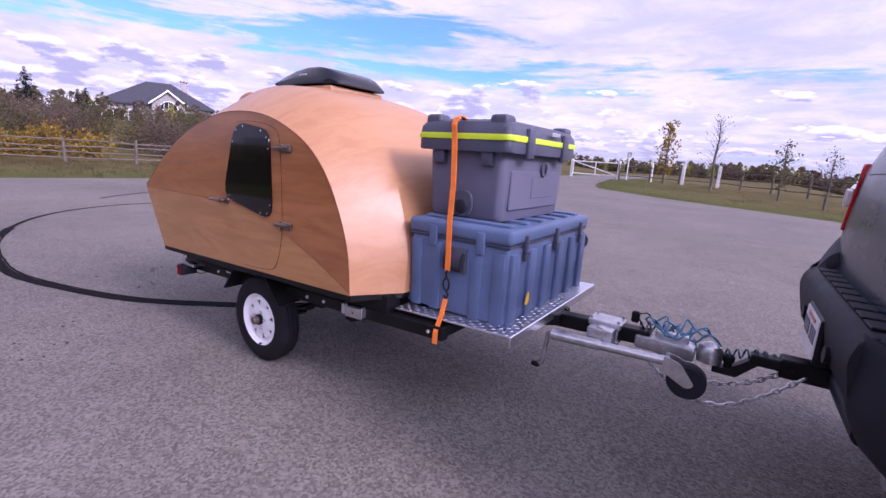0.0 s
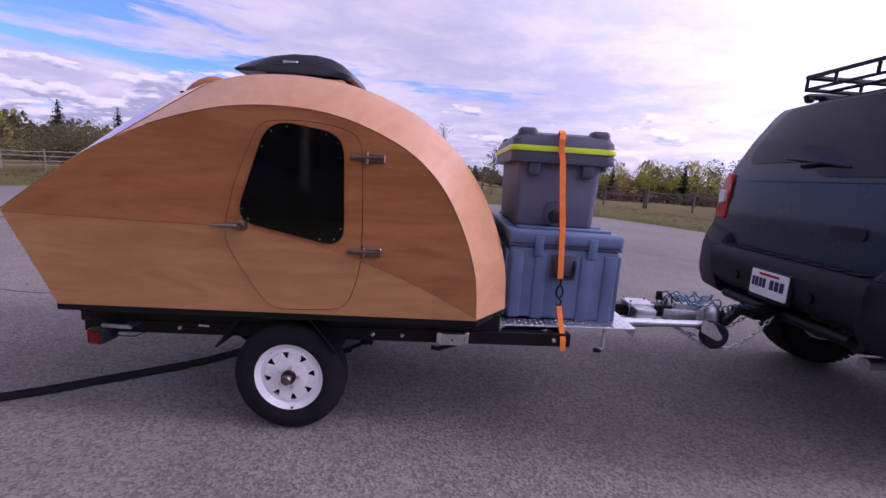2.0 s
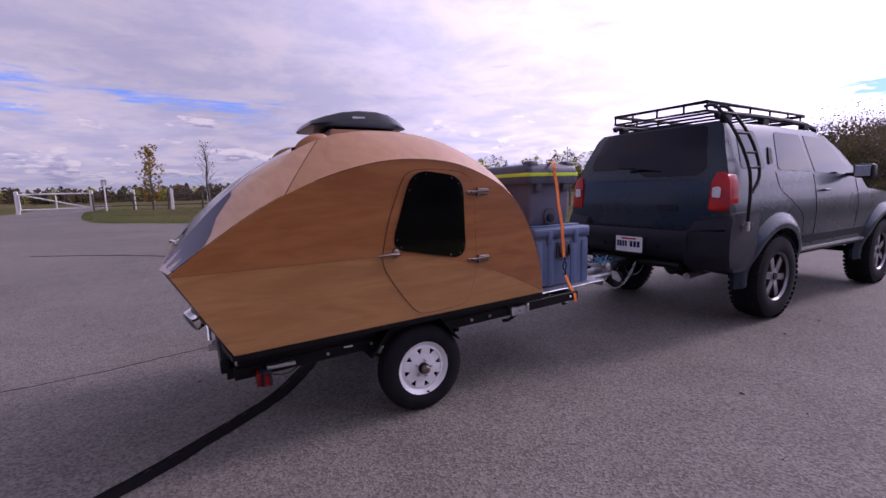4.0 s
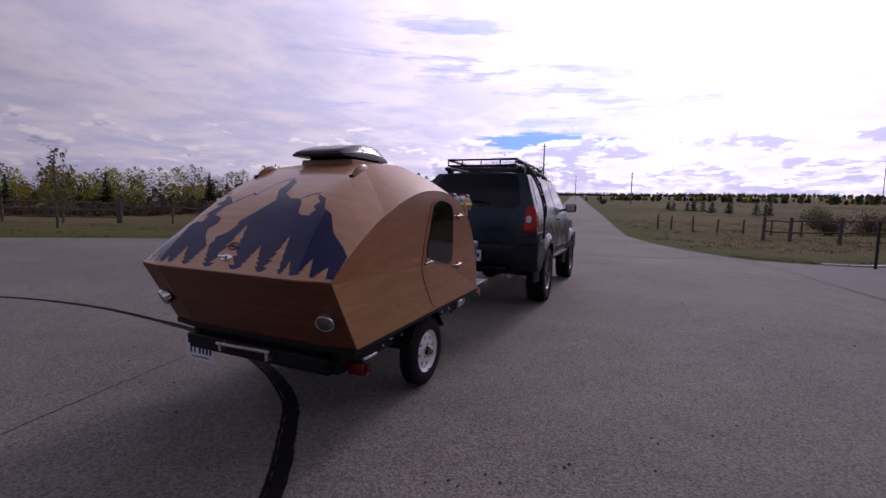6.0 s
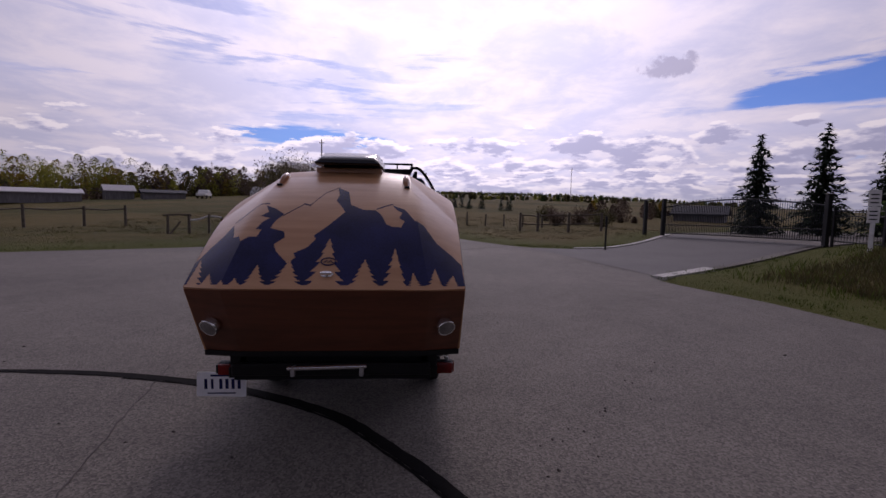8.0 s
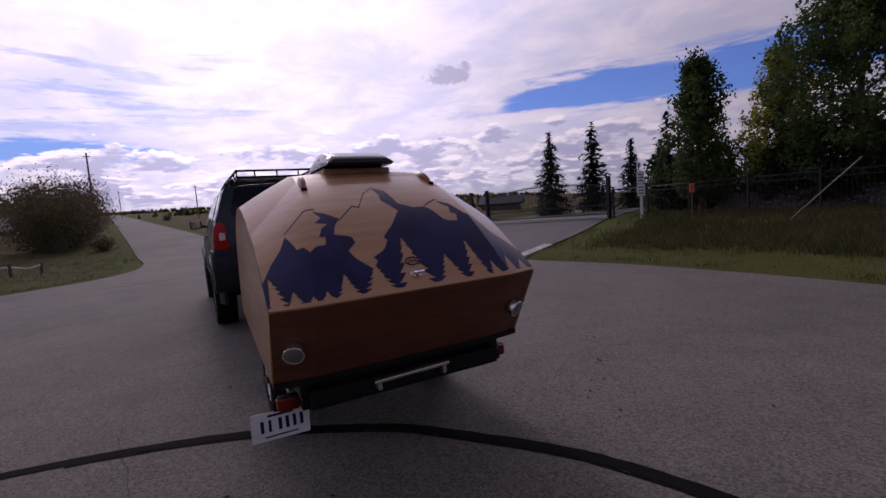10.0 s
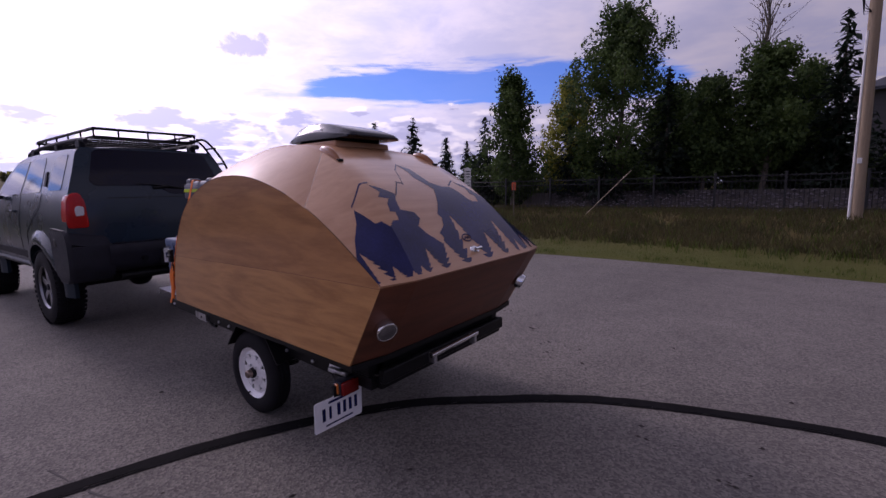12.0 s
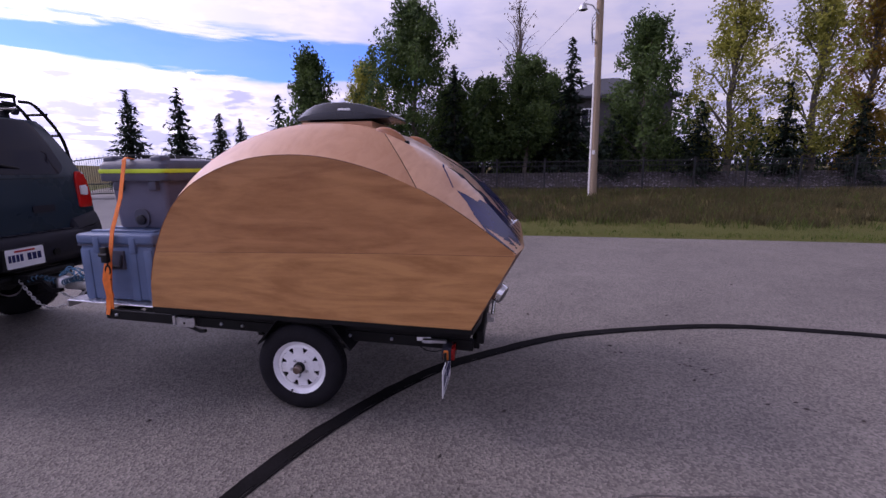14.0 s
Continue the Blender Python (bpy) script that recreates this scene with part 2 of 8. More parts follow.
CHROME = material("chrome", (0.82, 0.82, 0.83), 0.12, metal=1.0, vary=0.05, bump=0.02)
VENT_FACE = material("dull_vent_steel", (0.34, 0.33, 0.34), 0.42, metal=1.0, vary=0.15, scale=30)
# chrome with a darker, browner base colour
HARDWARE = material("brownish_chrome", (0.27, 0.21, 0.18), 0.34, metal=1.0, vary=0.2, scale=40, bump=0.05)
ALU = material("checker_aluminium", (0.72, 0.72, 0.75), 0.32, metal=1.0, vary=0.1, scale=40)
GLASS = material("dark_acrylic", (0.003, 0.003, 0.004), 0.06, vary=0.2, bump=0.0, spec=0.45)
RED = material("red_lens", (0.50, 0.010, 0.006), 0.22, vary=0.2, coat=0.1, spec=0.3)
# trailer lamps' red lens, with the shade they sit in put into the colour
RED_SHADED = material("shaded_red_lens", (0.17, 0.008, 0.006), 0.25, vary=0.25, spec=0.3)
AMBER = material("amber_lens", (0.6, 0.16, 0.02), 0.2, vary=0.2, coat=0.5)
BOX_BLUE = material("slate_blue_plastic", (0.098, 0.140, 0.245), 0.5, vary=0.12, scale=6, fine=260, bump=0.25, spec=0.3)
BOX_GREY = material("grey_plastic", (0.122, 0.122, 0.172), 0.5, vary=0.1, scale=6, fine=260, bump=0.25, spec=0.3)
BOX_DARK = material("dark_grey_plastic", (0.070, 0.073, 0.105), 0.45, vary=0.15, scale=8, fine=260, bump=0.2, spec=0.3)
LIME = material("lime_plastic", (0.55, 0.72, 0.02), 0.4, vary=0.06)
ORANGE = material("orange_webbing", (0.85, 0.20, 0.02), 0.75, vary=0.12, scale=30, fine=500, bump=0.4)
YELLOW = material("yellow_sticker", (0.85, 0.52, 0.02), 0.5, vary=0.05)
FAN_GREY = material("smoked_plastic", (0.012, 0.013, 0.020), 0.20, vary=0.15, scale=10, coat=0.0, spec=0.42)
CAR = material("grey_green_car_paint", (0.011, 0.024, 0.040), 0.28, metal=0.0, vary=0.10, scale=3, fine=300, bump=0.0, coat=0.15, spec=0.35)
TRIM = material("black_plastic_trim", (0.016, 0.016, 0.024), 0.6, vary=0.2, scale=10, fine=300, bump=0.2, spec=0.25)
ASPHALT = None


# ---- builders ----
def finish(name, bm, mat, smooth=30):
    me = bpy.data.meshes.new(name)
    bmesh.ops.recalc_face_normals(bm, faces=bm.faces)
    bm.to_mesh(me)
    bm.free()
    for m in (mat if isinstance(mat, (list, tuple)) else [mat]):
        me.materials.append(m)
    if smooth:
        me.shade_smooth()
        me.set_sharp_from_angle(angle=radians(smooth))
    return me


def part(name, bm, mat, parent=None, label="", smooth=30):
    """Links a bmesh as one mesh object under a thing or a part; its coordinates are the parent's."""
    ob = new(name, finish(name, bm, mat, smooth))
    ob.parent = parent
    if label:
        tagged(ob, label=label)
    return ob


def thing(name, label, category, at=(0, 0, 0), group="", kind="", turn=0.0):
    ob = new(name)
    ob.empty_display_size = 0.1
    ob.location = at
    ob.rotation_euler = (0, 0, radians(turn))
    return tagged(ob, label, category, group, kind)


def structure(name, bm, mat, label, category, smooth=30):
    return tagged(part(name, bm, mat, None, "", smooth), label, category, "", "structure")


def box(bm, a, b, bevel=0.0, seg=1):
    """A box between two corners, its edges rounded by bevel."""
    r = bmesh.ops.create_cube(bm, size=1.0)
    vs = r["verts"]
    for v in vs:
        v.co = Vector([(p + q) / 2 + c * (q - p) for p, q, c in zip(a, b, v.co)])
    if bevel:
        es = list({e for v in vs for e in v.link_edges})
        bmesh.ops.bevel(bm, geom=es, offset=bevel, segments=seg, affect="EDGES", profile=0.5)
    return bm


def rod(bm, p, q, r, r2=None, seg=12, caps=True):
    p, q = Vector(p), Vector(q)
    d = q - p
    m = Matrix.Translation((p + q) / 2) @ d.to_track_quat("Z", "Y").to_matrix().to_4x4()
    bmesh.ops.create_cone(bm, cap_ends=caps, segments=seg, radius1=r, radius2=r if r2 is None else r2, depth=d.length, matrix=m)
    return bm


def tube(bm, pts, r, seg=8, closed=False):
    """A round bar along points."""
    pts = [Vector(p) for p in pts]
    rings, side = [], None
    k = len(pts)
    for i, p in enumerate(pts):
        a, b = pts[(i - 1) % k] if closed or i else p, pts[(i + 1) % k] if closed or i < k - 1 else p
        d = (b - a).normalized()
        if side is None:
            side = d.orthogonal().normalized()
        side = (side - d * side.dot(d)).normalized()
        up = d.cross(side)
        rad = r[i] if isinstance(r, (list, tuple)) else r
        rings.append([bm.verts.new(p + (side * math.cos(2 * math.pi * j / seg) + up * math.sin(2 * math.pi * j / seg)) * rad) for j in range(seg)])
    for i in range(k if closed else k - 1):
        a, b = rings[i], rings[(i + 1) % k]
        for j in range(seg):
            bm.faces.new((a[j], a[(j + 1) % seg], b[(j + 1) % seg], b[j]))
    if not closed:
        bm.faces.new(rings[0][::-1])
        bm.faces.new(rings[-1])
    return bm


def loft(bm, rings, closed=True, caps=True):
    """Skins rings of equal count; closed: whether each ring closes on itself."""
    vs = [[bm.verts.new(p) for p in ring] for ring in rings]
    k = len(vs[0])
    for a, b in zip(vs, vs[1:]):
        for j in range(k if closed else k - 1):
            bm.faces.new((a[j], a[(j + 1) % k], b[(j + 1) % k], b[j]))
    if caps and closed:
        bm.faces.new(vs[0][::-1])
        bm.faces.new(vs[-1])
    return bm


def slab(bm, outline, axis, lo, hi, bevel=0.0, seg=2):
    """A flat plate: an outline of (a, b) pairs, thick from lo to hi along axis ('x', 'y' or 'z')."""
    def at(a, b, c):
        return {"x": (c, a, b), "y": (a, c, b), "z": (a, b, c)}[axis]
    lower = [bm.verts.new(at(a, b, lo)) for a, b in outline]
    upper = [bm.verts.new(at(a, b, hi)) for a, b in outline]
    k = len(outline)
    f0, f1 = bm.faces.new(lower[::-1]), bm.faces.new(upper)
    for j in range(k):
        bm.faces.new((lower[j], lower[(j + 1) % k], upper[(j + 1) % k], upper[j]))
    if bevel:
        es = list({e for f in (f0, f1) for e in f.edges})
        bmesh.ops.bevel(bm, geom=es, offset=bevel, segments=seg, affect="EDGES", profile=0.5)
    return bm


def smooth_line(pts, per=6, closed=False):
    """Catmull-Rom through points of any dimension."""
    P = [np.array(p, float) for p in pts]
    k = len(P)
    out = []
    for i in range(k if closed else k - 1):
        p0 = P[(i - 1) % k] if closed or i else 2 * P[0] - P[1]
        p1, p2 = P[i], P[(i + 1) % k]
        p3 = P[(i + 2) % k] if closed or i < k - 2 else 2 * P[-1] - P[-2]
        for j in range(per):
            t = j / per
            out.append(0.5 * (2 * p1 + (p2 - p0) * t + (2 * p0 - 5 * p1 + 4 * p2 - p3) * t * t + (3 * p1 - p0 - 3 * p2 + p3) * t ** 3))
    if not closed:
        out.append(P[-1])
    return out


def rounded(pts, r, seg=5):
    """A polygon of (a, b) pairs with its corners rounded by r (a number or one a corner)."""
    out, k = [], len(pts)
    for i in range(k):
        p, a, b = Vector(pts[i]), Vector(pts[i - 1]), Vector(pts[(i + 1) % k])
        rr = r[i] if isinstance(r, (list, tuple)) else r
        if rr <= 0:
            out.append(tuple(p))
            continue
        u, v = (a - p), (b - p)
        d = min(rr, u.length * 0.48, v.length * 0.48)
        s, e = p + u.normalized() * d, p + v.normalized() * d
        for j in range(seg + 1):
            t = j / seg
            out.append(tuple((1 - t) ** 2 * s + 2 * t * (1 - t) * p + t * t * e))
    return out


# ---- ground and pavement ----
EDGE = [(-11.5, -5.6), (-13.6, -3.9), (-14.5, -0.4), (-14.3, 3.5), (-14.0, 8.0), (-13.2, 11.5), (-12.0, 18), (-12.5, 40), (-15, 70),
        (-10.5, 70), (-8.2, 40), (-6.2, 27), (-3.4, 23.6), (0.6, 20.8), (4.6, 17.8), (7.6, 14), (9.4, 10.6), (11.4, 6.8), (13.6, 4.1), (17.5, 3.3), (26, 4.5), (40, 6.6), (60, 9.7), (100, 15.8), (180, 28.1), (300, 46.6), (420, 65),
        (420, 59), (300, 40.8), (180, 22.6), (100, 10.5), (60, 4.4), (40, 1.4), (26, -0.7), (18.5, -2.4), (14.2, -4.2), (12.6, -5.6), (12.7, -7.6), (14.4, -10.2), (18.6, -14.6), (29.5, -29.4), (22.8, -33.9), (10.2, -14.0),
        (7.3, -8.6), (5.75, -5.8), (3.1, -6.25), (1.4, -6.45), (-0.5, -6.5), (-4, -6.35), (-8, -6.1)]


def edge_line():
    return [tuple(p) for p in smooth_line(EDGE, 5, True)]


RIM = np.array(edge_line())


def inside_distance(x, y):
    """Signed distance to the pavement's edge: below 0 inside it."""
    P, Q = RIM, np.roll(RIM, -1, 0)
    x, y = np.asarray(x, float).ravel(), np.asarray(y, float).ravel()
    best, odd = np.full(x.shape, 1e9), np.zeros(x.shape, bool)
    for (ax, ay), (bx, by) in zip(P, Q):
        dx, dy = bx - ax, by - ay
        t = np.clip(((x - ax) * dx + (y - ay) * dy) / (dx * dx + dy * dy + 1e-12), 0, 1)
        best = np.minimum(best, np.hypot(x - ax - t * dx, y - ay - t * dy))
        hit = ((ay > y) != (by > y)) & (x < (bx - ax) * (y - ay) / (by - ay + 1e-12) + ax)
        odd ^= hit
    return np.where(odd, -best, best)


def land(x, y):
    """Height of the land, which the pavement follows far off."""
    x, y = np.asarray(x, float), np.asarray(y, float)
    h = 0.036 * np.maximum(0, x - 24) * np.clip(1.3 - np.abs(y) / (np.abs(x) + 30), 0, 1)
    h = np.minimum(h, 14)
    west = np.clip((-x - 25) / 42, 0, 1)
    h = h + 3.2 * west * west * (3 - 2 * west) * np.clip((y + 25) / 30, 0, 1)
    h = h + 0.35 * np.clip((y - 22) / 14, 0, 1) * np.clip((14 - x) / 8, 0, 1)
    h = h - 1.6 * np.clip((y - 36) / 25, 0, 1) * np.clip((x - 6) / 15, 0, 1) * np.clip((80 - x) / 40, 0, 1)
    south = np.clip((-y - 7.0) / 7.5, 0, 1)
    h = h + 0.42 * south * south * (3 - 2 * south) * np.clip((30 - x) / 12, 0, 1)
    h = h + 0.5 * np.clip((-y - 14.6) / 8, 0, 1) * np.clip((9 - x) / 6, 0, 1)
    return h


def build_ground():
    radii = [0.0] + list(np.geomspace(0.6, 3500, 250))
    k = 300
    ang = np.arange(k) * 2 * math.pi / k
    X = np.array([r * np.cos(ang) for r in radii[1:]]).ravel()
    Y = np.array([r * np.sin(ang) for r in radii[1:]]).ravel()
    d = inside_distance(X, Y)
    h = land(X, Y)
    rough = np.array([noise.noise((x * 0.35, y * 0.35, 0)) * 0.5 + noise.noise((x * 1.7, y * 1.7, 3)) * 0.2 for x, y in zip(X, Y)])
    lift = np.clip(d / 0.6, 0, 1) * 0.10 - 0.05
    far = np.clip(d / 6, 0, 1)
    Z = h + lift + rough * (0.03 + 0.16 * far) * (d > 0) - 0.30 * np.clip(-d / 1.5, 0, 1)
    verts = [(0, 0, -0.35)] + list(zip(X, Y, Z))
    faces = [(0, 1 + j, 1 + (j + 1) % k) for j in range(k)]
    for i in range(len(radii) - 2):
        a, b = 1 + i * k, 1 + (i + 1) * k
        faces += [(a + j, b + j, b + (j + 1) % k, a + (j + 1) % k) for j in range(k)]
    me = bpy.data.meshes.new("ground")
    me.from_pydata(verts, [], faces)
    me.shade_smooth()
    me.materials.append(GRASS)
    mown = me.attributes.new("mown", "FLOAT", "POINT")
    mown.data.foreach_set("value", np.concatenate([[0.0], np.clip(1.25 - d / 3.0, 0, 1)]).astype(np.float32))
    ob = new("ground", me)
    tagged(ob, "rough autumn grassland, mown greener along the pavement", "ground", "", "structure")
    return ob


def build_pavement():
    bm = bmesh.new()
    # finer strips far along the road so that it follows the rise
    top = []
    for x, y in edge_line():
        top.append(bm.verts.new((x, y, float(land(x, y)))))
    f = bm.faces.new(top)
    bmesh.ops.triangulate(bm, faces=[f], quad_method="BEAUTY", ngon_method="BEAUTY")
    cuts = [((c, 0, 0), (1, 0, 0)) for c in list(range(-26, 28, 3)) + [34, 42, 50, 60, 75, 90, 110, 130, 155, 180, 210, 240, 280, 320]]
    cuts += [((0, c, 0), (0, 1, 0)) for c in range(-20, 60, 3)]
    for co, no in cuts:
        bmesh.ops.bisect_plane(bm, geom=bm.verts[:] + bm.edges[:] + bm.faces[:], plane_co=co, plane_no=no)
    bmesh.ops.triangulate(bm, faces=bm.faces[:])
    for v in bm.verts:
        v.co.z = float(land(v.co.x, v.co.y))
    r = bmesh.ops.extrude_face_region(bm, geom=bm.faces[:])
    for v in [g for g in r["geom"] if isinstance(g, bmesh.types.BMVert)]:
        v.co.z -= 0.12
    structure("pavement", bm, ASPHALT, "worn grey asphalt turning place with fine stones showing", "pavement", smooth=0)


def asphalt_material():
    mt = bpy.data.materials.new("asphalt")
    mt.use_nodes = True
    n, l = mt.node_tree.nodes, mt.node_tree.links
    b = n["Principled BSDF"]
    co = n.new("ShaderNodeTexCoord")

    def tex(scale, detail, rough=0.5):
        t = n.new("ShaderNodeTexNoise")
        t.inputs["Scale"].default_value, t.inputs["Detail"].default_value, t.inputs["Roughness"].default_value = scale, detail, rough
        l.new(co.outputs["Object"], t.inputs["Vector"])
        return t
    broad, mid = tex(0.25, 5, 0.6), tex(2.2, 5, 0.65)
    vor = n.new("ShaderNodeTexVoronoi")
    vor.inputs["Scale"].default_value = 85
    l.new(co.outputs["Object"], vor.inputs["Vector"])
    grain = tex(55, 3, 0.7)
    s = n.new("ShaderNodeMath")
    s.operation = "MULTIPLY_ADD"
    s.inputs[1].default_value = 0.55
    l.new(mid.outputs["Fac"], s.inputs[0]), l.new(broad.outputs["Fac"], s.inputs[2])
    ramp = n.new("ShaderNodeValToRGB")
    e = ramp.color_ramp.elements
    e[0].position, e[0].color = 0.55, (0.098, 0.087, 0.078, 1)
    e[1].position, e[1].color = 0.98, (0.160, 0.143, 0.127, 1)
    l.new(s.outputs[0], ramp.inputs[0])
    sep = n.new("ShaderNodeSeparateColor")
    l.new(vor.outputs["Color"], sep.inputs[0])
    stone = n.new("ShaderNodeMapRange")
    stone.inputs["To Min"].default_value, stone.inputs["To Max"].default_value = 0.57, 1.48
    l.new(sep.outputs[0], stone.inputs["Value"])
    mul = n.new("ShaderNodeVectorMath")
    mul.operation = "SCALE"
    l.new(ramp.outputs[0], mul.inputs[0]), l.new(stone.outputs[0], mul.inputs["Scale"])
    l.new(mul.outputs[0], b.inputs["Base Color"])
    b.inputs["Roughness"].default_value = 0.85
    bp = n.new("ShaderNodeBump")
    bp.inputs["Strength"].default_value, bp.inputs["Distance"].default_value = 0.6, 0.006
    l.new(vor.outputs["Distance"], bp.inputs["Height"])
    bp2 = n.new("ShaderNodeBump")
    bp2.inputs["Strength"].default_value, bp2.inputs["Distance"].default_value = 0.4, 0.01
    l.new(grain.outputs["Fac"], bp2.inputs["Height"]), l.new(bp.outputs[0], bp2.inputs["Normal"])
    l.new(bp2.outputs[0], b.inputs["Normal"])
    return mt


def grass_material():
    mt = bpy.data.materials.new("grassland")
    mt.use_nodes = True
    n, l = mt.node_tree.nodes, mt.node_tree.links
    b = n["Principled BSDF"]
    co = n.new("ShaderNodeTexCoord")

    def tex(scale, detail, rough=0.6):
        t = n.new("ShaderNodeTexNoise")
        t.inputs["Scale"].default_value, t.inputs["Detail"].default_value, t.inputs["Roughness"].default_value = scale, detail, rough
        l.new(co.outputs["Object"], t.inputs["Vector"])
        return t
    a, m1, f = tex(0.035, 6), tex(0.5, 6, 0.7), tex(14, 4, 0.75)
    s = n.new("ShaderNodeMath")
    s.operation = "MULTIPLY_ADD"
    s.inputs[1].default_value = 0.5
    l.new(m1.outputs["Fac"], s.inputs[0]), l.new(a.outputs["Fac"], s.inputs[2])
    s2 = n.new("ShaderNodeMath")
    s2.operation = "MULTIPLY_ADD"
    s2.inputs[1].default_value = 0.35
    l.new(f.outputs["Fac"], s2.inputs[0]), l.new(s.outputs[0], s2.inputs[2])
    ramp = n.new("ShaderNodeValToRGB")
    e = ramp.color_ramp.elements
    e[0].position, e[0].color = 0.62, (0.045, 0.053, 0.016, 1)
    e[1].position, e[1].color = 1.0, (0.122, 0.096, 0.038, 1)
    k = ramp.color_ramp.elements.new(0.82)
    k.color = (0.068, 0.067, 0.023, 1)
    l.new(s2.outputs[0], ramp.inputs[0])
    at = n.new("ShaderNodeAttribute")
    at.attribute_name = "mown"
    green = n.new("ShaderNodeMix")
    green.data_type = "RGBA"
    green.inputs[6].default_value, green.inputs[7].default_value = (0.050, 0.062, 0.016, 1), (0.110, 0.120, 0.030, 1)
    l.new(f.outputs["Fac"], green.inputs[0])
    mw = n.new("ShaderNodeMix")
    mw.data_type = "RGBA"
    mwf = n.new("ShaderNodeMath")
    mwf.operation = "MULTIPLY"
    mwf.inputs[1].default_value = 0.85
    l.new(at.outputs["Fac"], mwf.inputs[0])
    l.new(mwf.outputs[0], mw.inputs[0]), l.new(ramp.outputs[0], mw.inputs[6]), l.new(green.outputs[2], mw.inputs[7])
    l.new(mw.outputs[2], b.inputs["Base Color"])
    b.inputs["Roughness"].default_value = 0.95
    b.inputs["Specular IOR Level"].default_value = 0.1
    bp = n.new("ShaderNodeBump")
    bp.inputs["Strength"].default_value, bp.inputs["Distance"].default_value = 1.0, 0.06
    l.new(f.outputs["Fac"], bp.inputs["Height"]), l.new(bp.outputs[0], b.inputs["Normal"])
    return mt


ASPHALT, GRASS = asphalt_material(), grass_material()
build_ground()
build_pavement()


# ---- the trailer's body: a side edge A and a roof edge B, ruled between ----
HALF = 0.755
EDGE_A = [(0.857, 0.632), (0.843, 0.794), (0.797, 0.960), (0.712, 1.140), (0.608, 1.272), (0.465, 1.374), (0.237, 1.462), (0.0, 1.492),
          (-0.26, 1.476), (-0.53, 1.405), (-0.760, 1.306), (-0.93, 1.208), (-1.09, 1.098), (-1.245, 0.985)]
EDGE_B = [(1.010, 0.53, 0.632), (0.990, 0.50, 0.86), (0.905, 0.47, 1.10), (0.80, 0.455, 1.275), (0.68, 0.445, 1.405), (0.50, 0.435, 1.538), (0.25, 0.43, 1.636), (0.0, 0.43, 1.676),
          (-0.25, 0.43, 1.672), (-0.46, 0.44, 1.626), (-0.71, 0.46, 1.505), (-0.93, 0.485, 1.36), (-1.11, 0.515, 1.19), (-1.290, 0.555, 0.985)]
PER = 8
LINE_A, LINE_B = smooth_line(EDGE_A, PER), smooth_line(EDGE_B, PER)


def on_line(line, u):
    s = min(max(u * PER, 0), len(line) - 1.000001)
    i = int(s)
    return line[i] + (line[i + 1] - line[i]) * (s - i)


def skin(u, v, proud=0.0):
    """The body's outer skin. u: 0 front foot to 13 rear edge; v: -2 and 2 the side edges, -1 and 1 the roof edges."""
    a, b = on_line(LINE_A, u), on_line(LINE_B, u)
    w = abs(v)
    if w >= 1:
        t = w - 1
        soft = 0.020 * math.sin(math.pi * t) * math.sin(math.pi * min(1.0, u / 9)) ** 2
        p = np.array([b[0] + (a[0] - b[0]) * t, b[1] + (HALF - b[1]) * t, b[2] + (a[1] - b[2]) * t + soft])
    else:
        crown = 0.022 * (1 - w * w) * math.sin(math.pi * min(1, max(0, u / 13)))
        p = np.array([b[0], b[1] * w, b[2] + crown])
    if proud:
        c = np.array([-0.15, p[1] * 0.55, 0.75])
        d = p - c
        p = p + d / np.linalg.norm(d) * proud
    return (p[0], p[1] * (1 if v >= 0 else -1), p[2])


def seam(v):
    return 9.9 - 0.75 * min(1.0, 2 - abs(v))


VS = [-2, -1.75, -1.5, -1.25, -1, -0.75, -0.5, -0.25, 0, 0.25, 0.5, 0.75, 1, 1.25, 1.5, 1.75, 2]


def body_skin(u0, u1, rows, proud=0.0):
    bm = bmesh.new()
    grid = []
    for i in range(rows + 1):
        row = []
        for v in VS:
            a, b = (f(v) if callable(f) else f for f in (u0, u1))
            row.append(skin(a + (b - a) * i / rows, v, proud))
        grid.append(row)
    return loft(bm, grid, closed=False)


def thick(ob, t):
    m = ob.modifiers.new("thickness", "SOLIDIFY")
    m.thickness, m.offset = t, -1
    e = ob.modifiers.new("edges", "EDGE_SPLIT")
    e.split_angle = radians(50)
    return ob


trailer = thing("teardrop_trailer", "small varnished plywood teardrop camping trailer on a black steel frame", "trailer")
thick(part("roof_panel", body_skin(0, seam, 64), WOOD_ROOF, trailer, "glossy pinkish-brown bent plywood roof and nose", 25), 0.012)
hatch = thick(part("hatch", body_skin(lambda v: seam(v) + 0.008, 13, 34, 0.004), WOOD_HATCH_SHEEN, trailer, "rear galley hatch with a navy mountain picture", 25), 0.018)

